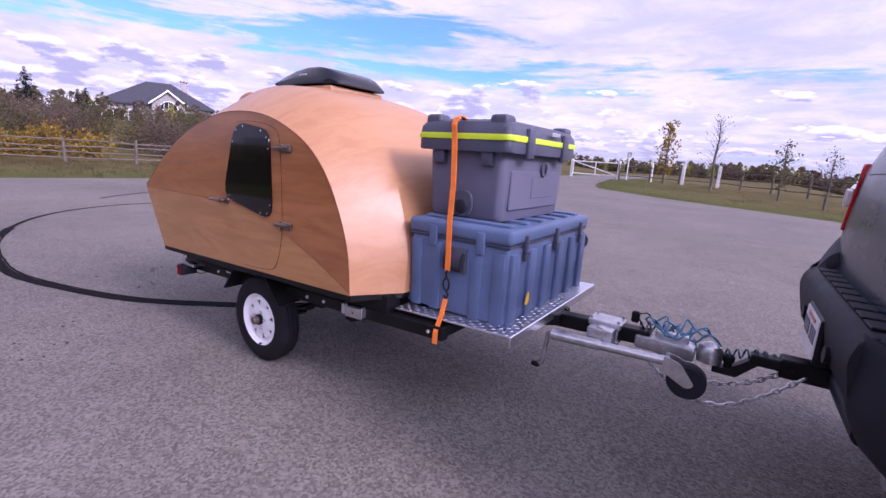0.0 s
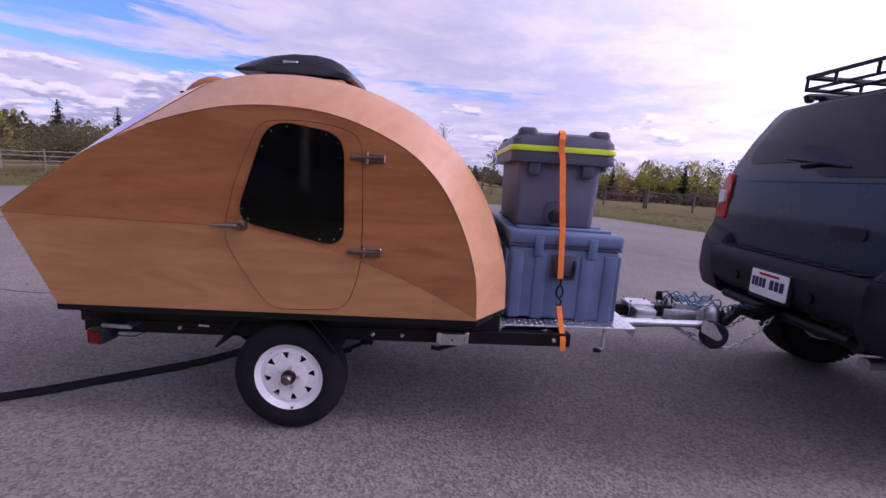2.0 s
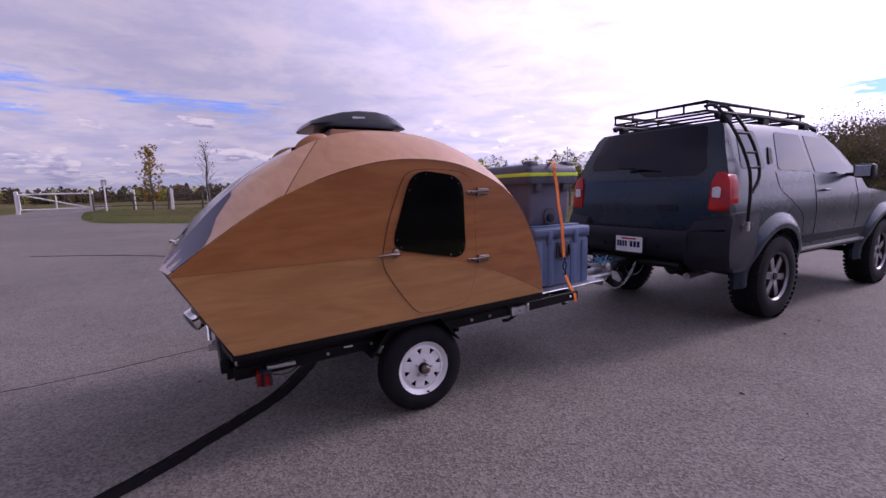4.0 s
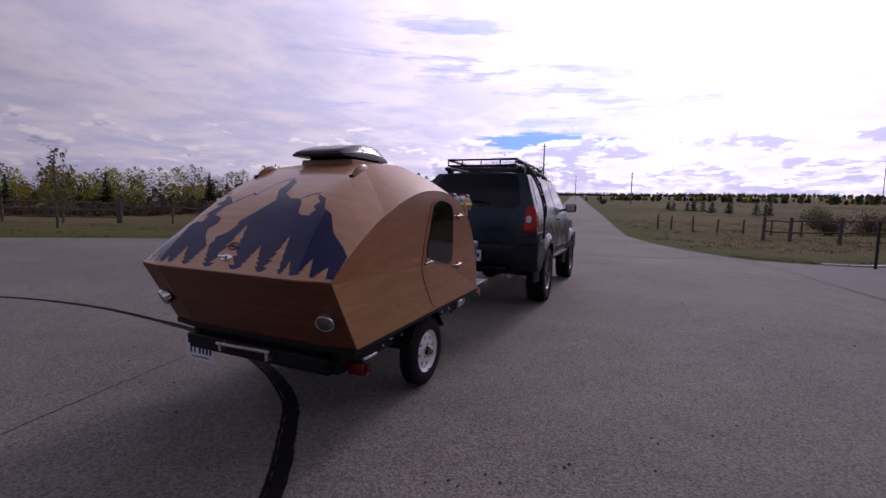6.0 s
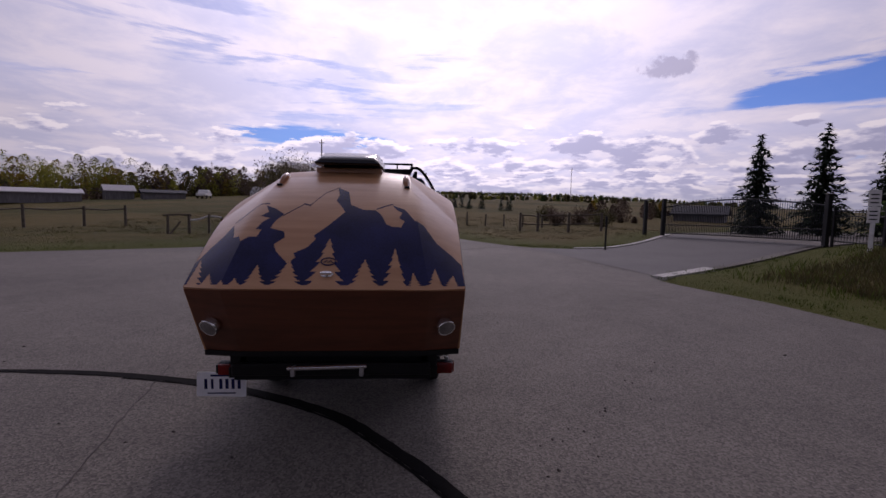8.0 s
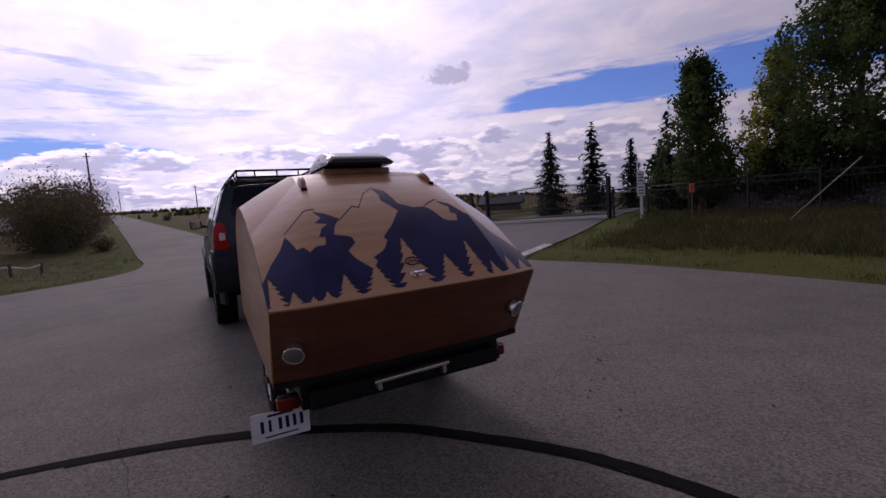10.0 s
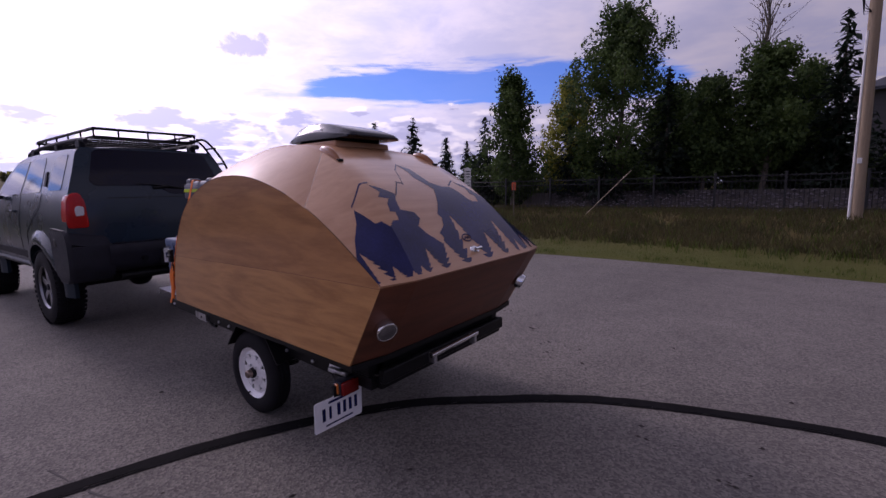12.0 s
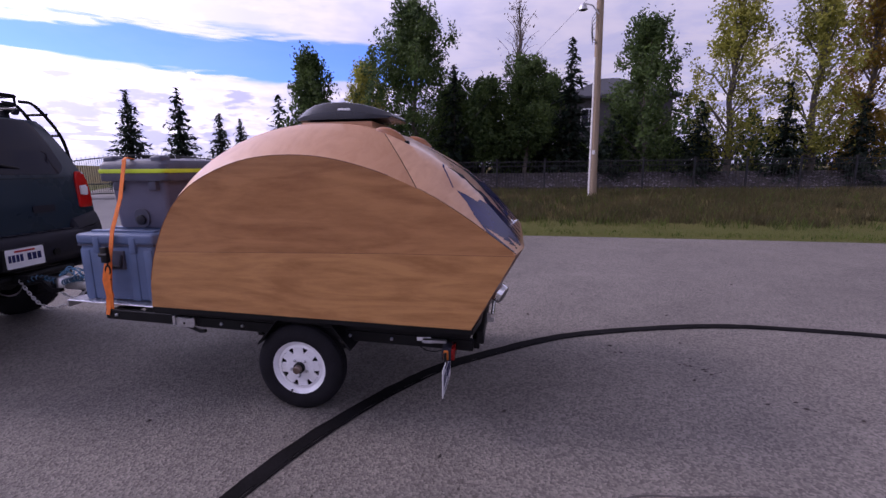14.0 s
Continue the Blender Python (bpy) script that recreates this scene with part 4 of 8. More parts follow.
# ---- trailer wheels, built at the origin with the outer face towards -y ----
def build_wheel():
    w = part("wheel", lathe(bmesh.new(), [(-0.045, 0.060), (-0.030, 0.075), (0.05, 0.075), (0.05, 0.03)], (0, 0, 0), "y", 20), BLACK, trailer, "small trailer wheel with white spoked rim")
    bm = bmesh.new()
    prof = [(-0.050, 0.158), (-0.060, 0.166), (-0.066, 0.185), (-0.066, 0.215), (-0.058, 0.242), (-0.046, 0.258), (-0.040, 0.262), (-0.030, 0.264), (-0.028, 0.258), (-0.022, 0.258), (-0.020, 0.265),
            (-0.003, 0.265), (-0.002, 0.259), (0.002, 0.259), (0.003, 0.265), (0.020, 0.265), (0.022, 0.258), (0.028, 0.258), (0.030, 0.264), (0.046, 0.258), (0.058, 0.242), (0.066, 0.215), (0.066, 0.185), (0.050, 0.158)]
    lathe(bm, prof, (0, 0, 0), "y", 56, False)
    part("tyre", bm, RUBBER, w, "worn black tyre")
    bm = bmesh.new()
    # rim: lip, dish and a disc with eight three-cornered openings
    lathe(bm, [(-0.034, 0.120), (-0.041, 0.121), (-0.036, 0.138), (-0.048, 0.150), (-0.056, 0.163), (-0.060, 0.166), (-0.060, 0.170), (-0.048, 0.166), (0.045, 0.150), (0.045, 0.135), (-0.010, 0.132)], (0, 0, 0), "y", 56, False)
    lathe(bm, [(-0.046, 0.030), (-0.046, 0.066), (-0.042, 0.088), (-0.034, 0.088), (-0.034, 0.030)], (0, 0, 0), "y", 40)
    for k in range(8):
        a = 2 * math.pi * k / 8
        pts = []
        for da, r in ((-0.37, 0.086), (0.37, 0.086), (0.24, 0.122), (-0.24, 0.122)):
            pts.append((math.cos(a + da) * r, math.sin(a + da) * r))
        slab(bm, pts, "y", -0.040, -0.030, 0.002, 1)
    part("rim", bm, WHITE, w, "white enamelled steel rim with eight spokes", 35)
    bm = bmesh.new()
    lathe(bm, [(0.0, 0.134), (0.002, 0.134), (0.004, 0.02)], (0, 0, 0), "y", 30)
    part("drum", bm, BLACK, w)
    bm = bmesh.new()
    lathe(bm, [(-0.03, 0.034), (-0.062, 0.033), (-0.066, 0.028)], (0, 0, 0), "y", 24)
    hub = part("hub", bm, BLACK, w, "black hub collar")
    bm = bmesh.new()
    lathe(bm, [(-0.06, 0.025), (-0.090, 0.024), (-0.096, 0.019), (-0.098, 0.009)], (0, 0, 0), "y", 20)
    part("hub_cap", bm, HARDWARE, hub, "dull steel hub cap")
    for k in range(5):
        a = 2 * math.pi * k / 5 + 0.3
        bm = bmesh.new()
        c = (math.cos(a) * 0.051, 0, math.sin(a) * 0.051)
        lathe(bm, [(-0.045, 0.009), (-0.058, 0.009), (-0.062, 0.005)], c, "y", 6)
        part("lug_nut", bm, STEEL, w)
    bm = bmesh.new()
    rod(bm, (0.05, -0.052, -0.145), (0.052, -0.07, -0.138), 0.005, seg=8)
    part("valve", bm, RUBBER, w)
    return w


wheel = build_wheel()
wheel.matrix_basis = pose(0, -0.632, 0.265, 0, 12, 0)
copy_thing(wheel, pose(0, 0.632, 0.265, 0, 40, 180))

# tail lamps, number plate
for sgn in (-1, 1):
    yc = 0.672 * sgn
    bm = bmesh.new()
    box(bm, (-0.91, yc - 0.055, 0.375), (-0.855, yc + 0.055, 0.452), 0.008, 2)
    lamp = part("tail_lamp", bm, TRIM, trailer, "square red trailer lamp")
    bm = bmesh.new()
    box(bm, (-0.928, yc - 0.052, 0.379), (-0.905, yc + 0.052, 0.448), 0.008, 2)
    part("lens", bm, RED_SHADED, lamp)
    bm = bmesh.new()
    box(bm, (-0.895, yc + 0.050 * sgn - 0.006, 0.385), (-0.868, yc + 0.050 * sgn + 0.012 * sgn, 0.44), 0.004)
    part("side_lens", bm, AMBER if sgn > 0 else RED_SHADED, lamp)
    bm = bmesh.new()
    box(bm, (-0.875, yc - 0.03, 0.452), (-0.735, yc - 0.005, 0.470), 0.003)
    box(bm, (-0.80, min(0.6 * sgn, yc), 0.452), (-0.745, max(0.6 * sgn, yc), 0.460))
    part("lamp_bracket", bm, STEEL, trailer)
    bm = bmesh.new()
    tube(bm, [(-0.86, yc, 0.42), (-0.81, 0.66 * sgn, 0.40), (-0.76, 0.64 * sgn, 0.395), (-0.70, 0.62 * sgn, 0.42), (-0.66, 0.6 * sgn, 0.45)], 0.003, 6)
    part("lamp_cable", bm, BLACK, trailer)
plate = part("number_plate", slab(bmesh.new(), rounded([(0.572, 0.222), (0.872, 0.230), (0.868, 0.384), (0.568, 0.378)], 0.012, 3), "x", -0.884, -0.881), WHITE, trailer, "white plate hung under the lamp, its writing reduced to bars")
for k, (a, b) in enumerate([(0.604, 0.622), (0.641, 0.659), (0.678, 0.696), (0.715, 0.733), (0.769, 0.783), (0.806, 0.824)]):
    bm = bmesh.new()
    box(bm, (-0.8865, a, 0.276), (-0.8838, b, 0.340))
    part("bar", bm, STAIN, plate)
bm = bmesh.new()
box(bm, (-0.8865, 0.635, 0.245), (-0.8838, 0.805, 0.252))
part("bar", bm, STAIN, plate)
bm = bmesh.new()
box(bm, (-0.8865, 0.655, 0.356), (-0.8838, 0.785, 0.368))
part("bar", bm, STAIN, plate)
bm = bmesh.new()
box(bm, (-0.886, 0.70, 0.375), (-0.872, 0.75, 0.43))
part("plate_bracket", bm, BLACK, trailer)
bm = bmesh.new()
box(bm, (-0.78, 0.618, 0.448), (-0.70, 0.628, 0.470))
part("sticker", bm, WHITE, trailer)
bm = bmesh.new()
box(bm, (-0.46, -0.6245, 0.462), (-0.41, -0.6225, 0.470))
part("sticker", bm, WHITE, trailer)

# roof fan
bm = bmesh.new()
box(bm, (-0.36, -0.235, 1.640), (0.11, 0.235, 1.708), 0.012, 2)
fan = part("fan_flange", bm, WOOD_ROOF, trailer, "raised plywood collar under the roof fan")
bm = bmesh.new()
box(bm, (-0.32, -0.19, 1.68), (0.07, 0.19, 1.728), 0.01, 2)
part("fan_body", bm, BLACK, trailer)
LID = [(-0.475, 1.732, 1.742, 0.215), (-0.462, 1.724, 1.760, 0.228), (-0.38, 1.722, 1.790, 0.234), (-0.28, 1.722, 1.818, 0.236), (-0.17, 1.722, 1.834, 0.236), (-0.05, 1.722, 1.834, 0.236), (0.03, 1.720, 1.820, 0.234), (0.09, 1.718, 1.792, 0.230), (0.135, 1.718, 1.756, 0.220), (0.146, 1.722, 1.737, 0.21)]
bm = bmesh.new()
rings = []
for x, lo, hi, w in LID:
    half = [(1.0, 0.0), (1.0, 0.36), (0.975, 0.44), (0.84, 0.90), (0.79, 0.97), (0.40, 1.0)]
    rings.append([(x, -w * a, lo + (hi - lo) * f) for a, f in half] + [(x, w * a, lo + (hi - lo) * f) for a, f in half[::-1]])
loft(bm, rings)
lid = part("fan_lid", bm, FAN_GREY, trailer, "smoked plastic domed fan cover", 40)
for sgn in (-1, 1):
    bm = bmesh.new()
    box(bm, (-0.215, sgn * 0.222 - 0.004, 1.772), (-0.135, sgn * 0.222 + 0.004, 1.788), 0.002)
    part("badge", bm, STEEL, lid, "small blank metal badge")

# ---- deck, tongue, jack, coupler ----
bm = bmesh.new()
box(bm, (1.0, -0.585, 0.520), (1.635, 0.585, 0.528), 0.002)
box(bm, (1.629, -0.585, 0.478), (1.637, 0.585, 0.526), 0.002)
deck = part("deck_plate", sloped(bm), ALU, trailer, "bright checker-plate aluminium deck")
verts, faces = [], []
for i in range(24):
    for j in range(43):
        x, y = 1.012 + i * 0.026, -0.575 + j * 0.027
        if 1.04 < x < 1.52 and -0.47 < y < 0.49:
            continue
        a = radians(45 if (i + j) % 2 else -45)
        c, s = math.cos(a), math.sin(a)
        z = 0.528 + 0.040 * x
        o = len(verts)
        for px, py, pz in ((-0.012, 0, 0), (0, -0.0035, 0), (0.012, 0, 0), (0, 0.0035, 0), (0, 0, 0.003)):
            verts.append((x + px * c - py * s, y + px * s + py * c, z + pz))
        faces += [(o, o + 1, o + 4), (o + 1, o + 2, o + 4), (o + 2, o + 3, o + 4), (o + 3, o, o + 4)]
me = bpy.data.meshes.new("tread")
me.from_pydata(verts, [], faces)
me.materials.append(ALU)
tread = new("tread", me)
tread.parent = deck
tagged(tread, kind="stuff")
bm = bmesh.new()
box(bm, (0.3, -0.038, 0.425), (2.08, 0.038, 0.495), 0.006)
part("tongue", sloped(bm), BLACK, trailer, "black square steel drawbar")
for sgn in (-1, 1):
    bm = bmesh.new()
    loft(bm, [[(x, y - 0.02, 0.445 + 0.04 * x), (x, y + 0.02, 0.445 + 0.04 * x), (x, y + 0.02, 0.5 + 0.04 * x), (x, y - 0.02, 0.5 + 0.04 * x)] for x, y in ((1.0, 0.57 * sgn), (1.66, 0.06 * sgn))])
    part("brace", bm, BLACK, trailer)
bm = bmesh.new()
box(bm, (2.02, -0.048, 0.492), (2.27, 0.048, 0.560), 0.012, 2)
lathe(bm, [(0.0, 0.05), (0.05, 0.052), (0.075, 0.04), (0.088, 0.015)], (2.325, 0, 0.505), "z", 20)
box(bm, (2.10, -0.02, 0.555), (2.24, 0.02, 0.592), 0.008, 2)
coupler = part("coupler", bm, STEEL, trailer, "zinc-plated ball coupler")
bm = bmesh.new()
tube(bm, [(2.06, 0, 0.56), (2.02, 0.0, 0.62), (2.0, 0.0, 0.64), (2.05, 0.01, 0.655), (2.10, 0.02, 0.61), (2.14, 0.02, 0.58)], 0.004, 6)
box(bm, (1.985, -0.012, 0.60), (2.02, 0.012, 0.655), 0.006)
part("breakaway_cable", bm, BLACK, coupler)
bm = bmesh.new()
box(bm, (1.80, -0.062, 0.488), (1.955, 0.062, 0.500), 0.003)
box(bm, (1.80, -0.062, 0.555), (1.955, 0.062, 0.585), 0.004)
for x in (1.815, 1.94):
    for y in (-0.052, 0.052):
        rod(bm, (x, y, 0.47), (x, y, 0.60), 0.006, seg=8)
box(bm, (1.82, -0.14, 0.49), (1.94, -0.055, 0.57), 0.01, 2)
lathe(bm, [(-0.03, 0.045), (0.0, 0.048), (0.02, 0.044)], (1.88, -0.10, 0.53), "y", 20)
jack = part("jack", bm, STEEL, trailer, "galvanised swing-up tongue jack lying along the drawbar")
bm = bmesh.new()
rod(bm, (1.665, -0.165, 0.492), (1.90, -0.165, 0.503), 0.026, seg=16)
rod(bm, (1.88, -0.165, 0.502), (2.19, -0.165, 0.515), 0.021, seg=16)
part("jack_tube", bm, ALU, jack, "bright jack tube")
bm = bmesh.new()
tube(bm, [(1.665, -0.165, 0.495), (1.645, -0.165, 0.49), (1.64, -0.17, 0.42), (1.635, -0.18, 0.335), (1.61, -0.185, 0.325)], 0.011, 8)
part("crank", bm, STEEL, jack)
bm = bmesh.new()
lathe(bm, [(-0.02, 0.012), (-0.01, 0.014), (0.01, 0.014), (0.02, 0.010)], (1.605, -0.187, 0.322), "x", 10)
part("crank_knob", bm, BLACK, jack)
bm = bmesh.new()
slab(bm, rounded([(2.17, 0.55), (2.24, 0.53), (2.30, 0.45), (2.27, 0.43), (2.17, 0.48)], 0.015, 3), "y", -0.200, -0.196)
slab(bm, rounded([(2.17, 0.55), (2.24, 0.53), (2.30, 0.45), (2.27, 0.43), (2.17, 0.48)], 0.015, 3), "y", -0.135, -0.131)
part("wheel_fork", bm, STEEL, jack)
bm = bmesh.new()
lathe(bm, [(-0.026, 0.02), (-0.028, 0.066), (-0.018, 0.076), (0.018, 0.076), (0.028, 0.066), (0.026, 0.02)], (2.265, -0.165, 0.455), "y", 28)
part("jack_wheel", bm, TRIM, jack, "solid black jockey wheel")


def chain(bm, pts, step=0.032, r=0.0035):
    """Links along a line, each turned a quarter to the last."""
    pts = [Vector(p) for p in pts]
    d, i = 0.0, 0
    for a, b in zip(pts, pts[1:]):
        L = (b - a).length
        k = max(1, round(L / step))
        u = (b - a).normalized()
        s1 = u.orthogonal().normalized()
        for j in range(k):
            c = a + (b - a) * (j + 0.5) / k
            s = s1 if i % 2 else u.cross(s1)
            i += 1
            tube(bm, [c + u * (0.023 * math.cos(t)) + s * (0.010 * math.sin(t)) for t in (math.pi / 4 * q for q in range(8))], r, 5, True)
    return bm


for sgn in (-1, 1):
    bm = bmesh.new()
    pts = [(2.05 + 0.6 * t, 0.07 * sgn + 0.05 * sgn * math.sin(math.pi * t), 0.50 + 0.06 * t - 0.17 * math.sin(math.pi * t)) for t in np.linspace(0, 1, 10)]
    chain(bm, pts)
    part("safety_chain", bm, STEEL, trailer)
bm = bmesh.new()
pts = []
for t in np.linspace(0, 1, 220):
    a = t * 2 * math.pi * 17
    c = Vector((2.02 + 0.56 * t, 0.035 + 0.02 * math.sin(7 * t), 0.575 + 0.02 * math.sin(9 * t) - 0.02 * t))
    pts.append(c + Vector((0, 0.020 * math.cos(a), 0.020 * math.sin(a))))
tube(bm, pts, 0.0042, 5)
COIL_PALE = material("pale_blue_cable", (0.10, 0.26, 0.42), 0.4, vary=0.2)
COIL = material("teal_cable", (0.02, 0.09, 0.16), 0.4, vary=0.2)
part("coiled_cable", bm, COIL, trailer, "teal coiled breakaway cable")
# slack of the cable bunched over the coupler
rq = random.Random(77)
for n_ in range(5):
    bm = bmesh.new()
    cx, cy, cz = 2.10 + 0.05 * n_, rq.uniform(-0.05, 0.03), 0.600 + rq.uniform(0, 0.03)
    loop = [(cx + 0.055 * math.cos(a) * rq.uniform(0.7, 1.2), cy + 0.045 * math.sin(a) * rq.uniform(0.7, 1.2), cz + 0.028 * math.sin(a * 2 + n_) + 0.012) for a in np.linspace(0, 2 * math.pi, 9)[:-1]]
    tube(bm, smooth_line(loop, 4, True), 0.0045, 6, True)
    part("cable_loop", bm, COIL_PALE, trailer, "pale blue slack cable")


# ---- cargo on the deck ----
def build_cargo_box():
    """Slate blue case: x 1.0 to 1.56, y -0.5 to 0.53, on the deck."""
    t = thing("cargo_box", "slate blue ribbed plastic cargo case standing on the checker plate deck", "storage box", (1.28, 0.015, 0.582))
    W, D, H, LH = 0.275, 0.515, 0.365, 0.075
    bm = bmesh.new()
    box(bm, (-W + 0.006, -D + 0.006, 0.0), (W - 0.006, D - 0.006, H), 0.022, 3)
    body = part("body", bm, BOX_BLUE, t)
    bm = bmesh.new()
    box(bm, (-W - 0.006, -D - 0.006, H + 0.004), (W + 0.006, D + 0.006, H + LH), 0.020, 3)
    lid = part("lid", bm, BOX_BLUE, t)
    bm = bmesh.new()
    box(bm, (-W + 0.0, -D + 0.0, H - 0.004), (W - 0.0, D - 0.0, H + 0.006))
    part("gasket", bm, BOX_DARK, t)
    # upright ribs, on the ends and the long faces
    for y, n, dy in ((-D, 5, -1), (D, 5, 1)):
        for k in range(n):
            x = -W + 0.05 + k * (2 * W - 0.1) / (n - 1)
            if k == 2:
                continue
            bm = bmesh.new()
            box(bm, (x - 0.030, y + (0.010 if dy < 0 else -0.010) - 0.010, 0.0), (x + 0.030, y + (0.010 if dy < 0 else -0.010) + 0.010, H - 0.03), 0.008, 2)
            part("rib", bm, BOX_BLUE, body)
    for x, dx in ((-W, -1), (W, 1)):
        for k in range(6):
            y = -D + 0.06 + k * (2 * D - 0.12) / 5
            bm = bmesh.new()
            box(bm, (x - 0.012, y - 0.038, 0.0), (x + 0.012, y + 0.038, H - 0.03), 0.008, 2)
            part("rib", bm, BOX_BLUE, body)
    # lid bars and latches
    for k in range(6):
        y = -D + 0.09 + k * (2 * D - 0.18) / 5
        bm = bmesh.new()
        box(bm, (-W + 0.04, y - 0.025, H + LH - 0.004), (W - 0.04, y + 0.025, H + LH + 0.014), 0.007, 2)
        part("lid_rib", bm, BOX_BLUE, lid)
    for y in (-0.37, 0.0, 0.37):
        bm = bmesh.new()
        box(bm, (W + 0.002, y - 0.014, H - 0.075), (W + 0.020, y + 0.014, H + 0.045), 0.005, 2)
        rod(bm, (W + 0.018, y - 0.016, H - 0.03), (W + 0.018, y + 0.016, H - 0.03), 0.008, seg=10)
        part("latch", bm, BOX_DARK, t, "dark over-centre latch")
    for x in (-0.13, 0.13):
        for y, dy in ((-D, -1), (D, 1)):
            bm = bmesh.new()
            box(bm, (x - 0.022, y - 0.012, H - 0.05), (x + 0.022, y + 0.012, H + 0.050), 0.006, 2)
            part("lid_lug", bm, BOX_BLUE, t)
    for y, dy in ((-D, -1), (D, 1)):
        bm = bmesh.new()
        box(bm, (-0.062, y - 0.012, H - 0.155), (0.062, y + 0.012, H - 0.035), 0.006, 2)
        part("handle_well", bm, BOX_DARK, t)
        bm = bmesh.new()
        yy = y + 0.022 * dy
        tube(bm, [(-0.05, y + 0.008 * dy, H - 0.06), (-0.05, yy, H - 0.10), (-0.045, yy, H - 0.135), (0.045, yy, H - 0.135), (0.05, yy, H - 0.10), (0.05, y + 0.008 * dy, H - 0.06)], 0.009, 8)
        part("handle", bm, TRIM, t, "black swing handle")
    bm = bmesh.new()
    slab(bm, [(-0.335, 0.075), (-0.318, 0.125), (-0.31, 0.12), (-0.305, 0.135), (-0.292, 0.12), (-0.29, 0.085), (-0.31, 0.07)], "x", W + 0.0125, W + 0.014)
    part("sticker", bm, YELLOW, t, "small yellow sticker without words")
    return t


def build_cooler():
    t = thing("cooler", "grey hard cooler with a lime green band standing on the case", "cooler", (1.235, -0.035, 1.036))
    W, D, H = 0.205, 0.375, 0.325
    bm = bmesh.new()
    # tapered tub
    rings = []
    for z, k in ((0.0, 0.93), (0.015, 0.955), (0.16, 0.978), (H, 1.0)):
        rings.append([(x, y, z) for x, y in rounded([(-W * k, -D * k), (W * k, -D * k), (W * k, D * k), (-W * k, D * k)], 0.035, 4)])
    loft(bm, rings)
    tub = part("tub", bm, BOX_GREY, t)
    bm = bmesh.new()
    slab(bm, rounded([(-W - 0.045, -D - 0.04), (W + 0.045, -D - 0.04), (W + 0.045, D + 0.04), (-W - 0.045, D + 0.04)], 0.04, 4), "z", H - 0.012, H + 0.042, 0.010, 2)
    part("rim", bm, BOX_DARK, t)
    bm = bmesh.new()
    slab(bm, rounded([(-W - 0.050, -D - 0.045), (W + 0.050, -D - 0.045), (W + 0.050, D + 0.045), (-W - 0.050, D + 0.045)], 0.042, 4), "z", H + 0.040, H + 0.066, 0.005, 2)
    part("band", bm, LIME, t, "lime green band round the lid")
    bm = bmesh.new()
    rings = []
    for z, o in ((H + 0.064, 0.044), (H + 0.095, 0.040), (H + 0.120, 0.022), (H + 0.132, -0.01)):
        rings.append([(x, y, z) for x, y in rounded([(-W - o, -D - o), (W + o, -D - o), (W + o, D + o), (-W - o, D + o)], 0.045, 4)])
    loft(bm, rings)
    lid = part("lid", bm, BOX_DARK, t, "dark grey moulded lid")
    for x in (-W + 0.03, W - 0.03):
        for y in (-D + 0.02, D - 0.02):
            bm = bmesh.new()
            box(bm, (x - 0.045, y - 0.045, H + 0.07), (x + 0.045, y + 0.045, H + 0.152), 0.018, 3)
            part("corner_pad", bm, BOX_DARK, lid)
    for x in (-0.13, 0.13):
        for y, s in ((-D, -1), (D, 1)):
            bm = bmesh.new()
            box(bm, (x - 0.030, y - 0.03, H - 0.075), (x + 0.030, y + 0.03, H - 0.008), 0.010, 2)
            part("lug", bm, BOX_DARK, t)
    for y in (-0.22, 0.22):
        bm = bmesh.new()
        box(bm, (W + 0.03, y - 0.035, H - 0.035), (W + 0.062, y + 0.035, H + 0.105), 0.010, 2)
        part("latch", bm, BOX_DARK, t, "broad press latch")
    bm = bmesh.new()
    box(bm, (W - 0.006, -0.29, 0.05), (W + 0.004, 0.29, H - 0.09), 0.004)
    part("front_panel", bm, BOX_GREY, tub)
    bm = bmesh.new()
    box(bm, (W - 0.002, -0.06, 0.10), (W + 0.007, 0.20, H - 0.12), 0.003)
    part("front_field", bm, BOX_GREY, tub)
    bm = bmesh.new()
    tube(bm, [(W + 0.010, 0.07 + 0.034 * math.cos(a), 0.245 + 0.034 * math.sin(a)) for a in np.linspace(0, 2 * math.pi, 14)[:-1]], 0.006, 6, True)
    tube(bm, [(W + 0.010, 0.04, 0.235), (W + 0.010, 0.07, 0.262), (W + 0.010, 0.10, 0.235)], 0.005, 6)
    part("emblem", bm, BOX_DARK, tub, "moulded ring emblem without words")
    bm = bmesh.new()
    box(bm, (W + 0.060, 0.00, H + 0.085), (W + 0.066, 0.10, H + 0.105), 0.002)
    part("badge", bm, STEEL, lid, "blank metal badge")
    for y, s in ((-D, -1), (D, 1)):
        bm = bmesh.new()
        slab(bm, rounded([(-0.055, 0.005), (0.055, 0.005), (0.055, 0.13), (-0.055, 0.13)], 0.05, 5), "y", min(y * 0.965, y * 0.965 + 0.012 * s), max(y * 0.965, y * 0.965 + 0.012 * s), 0.003, 1)
        part("drain_boss", bm, BOX_DARK, tub)
        bm = bmesh.new()
        lathe(bm, [(0.0, 0.034), (0.018 * s, 0.032), (0.022 * s, 0.022)], (0.0, y * 0.965 + 0.008 * s, 0.055), "y", 18)
        part("drain_plug", bm, TRIM, tub, "black drain plug")
    return t


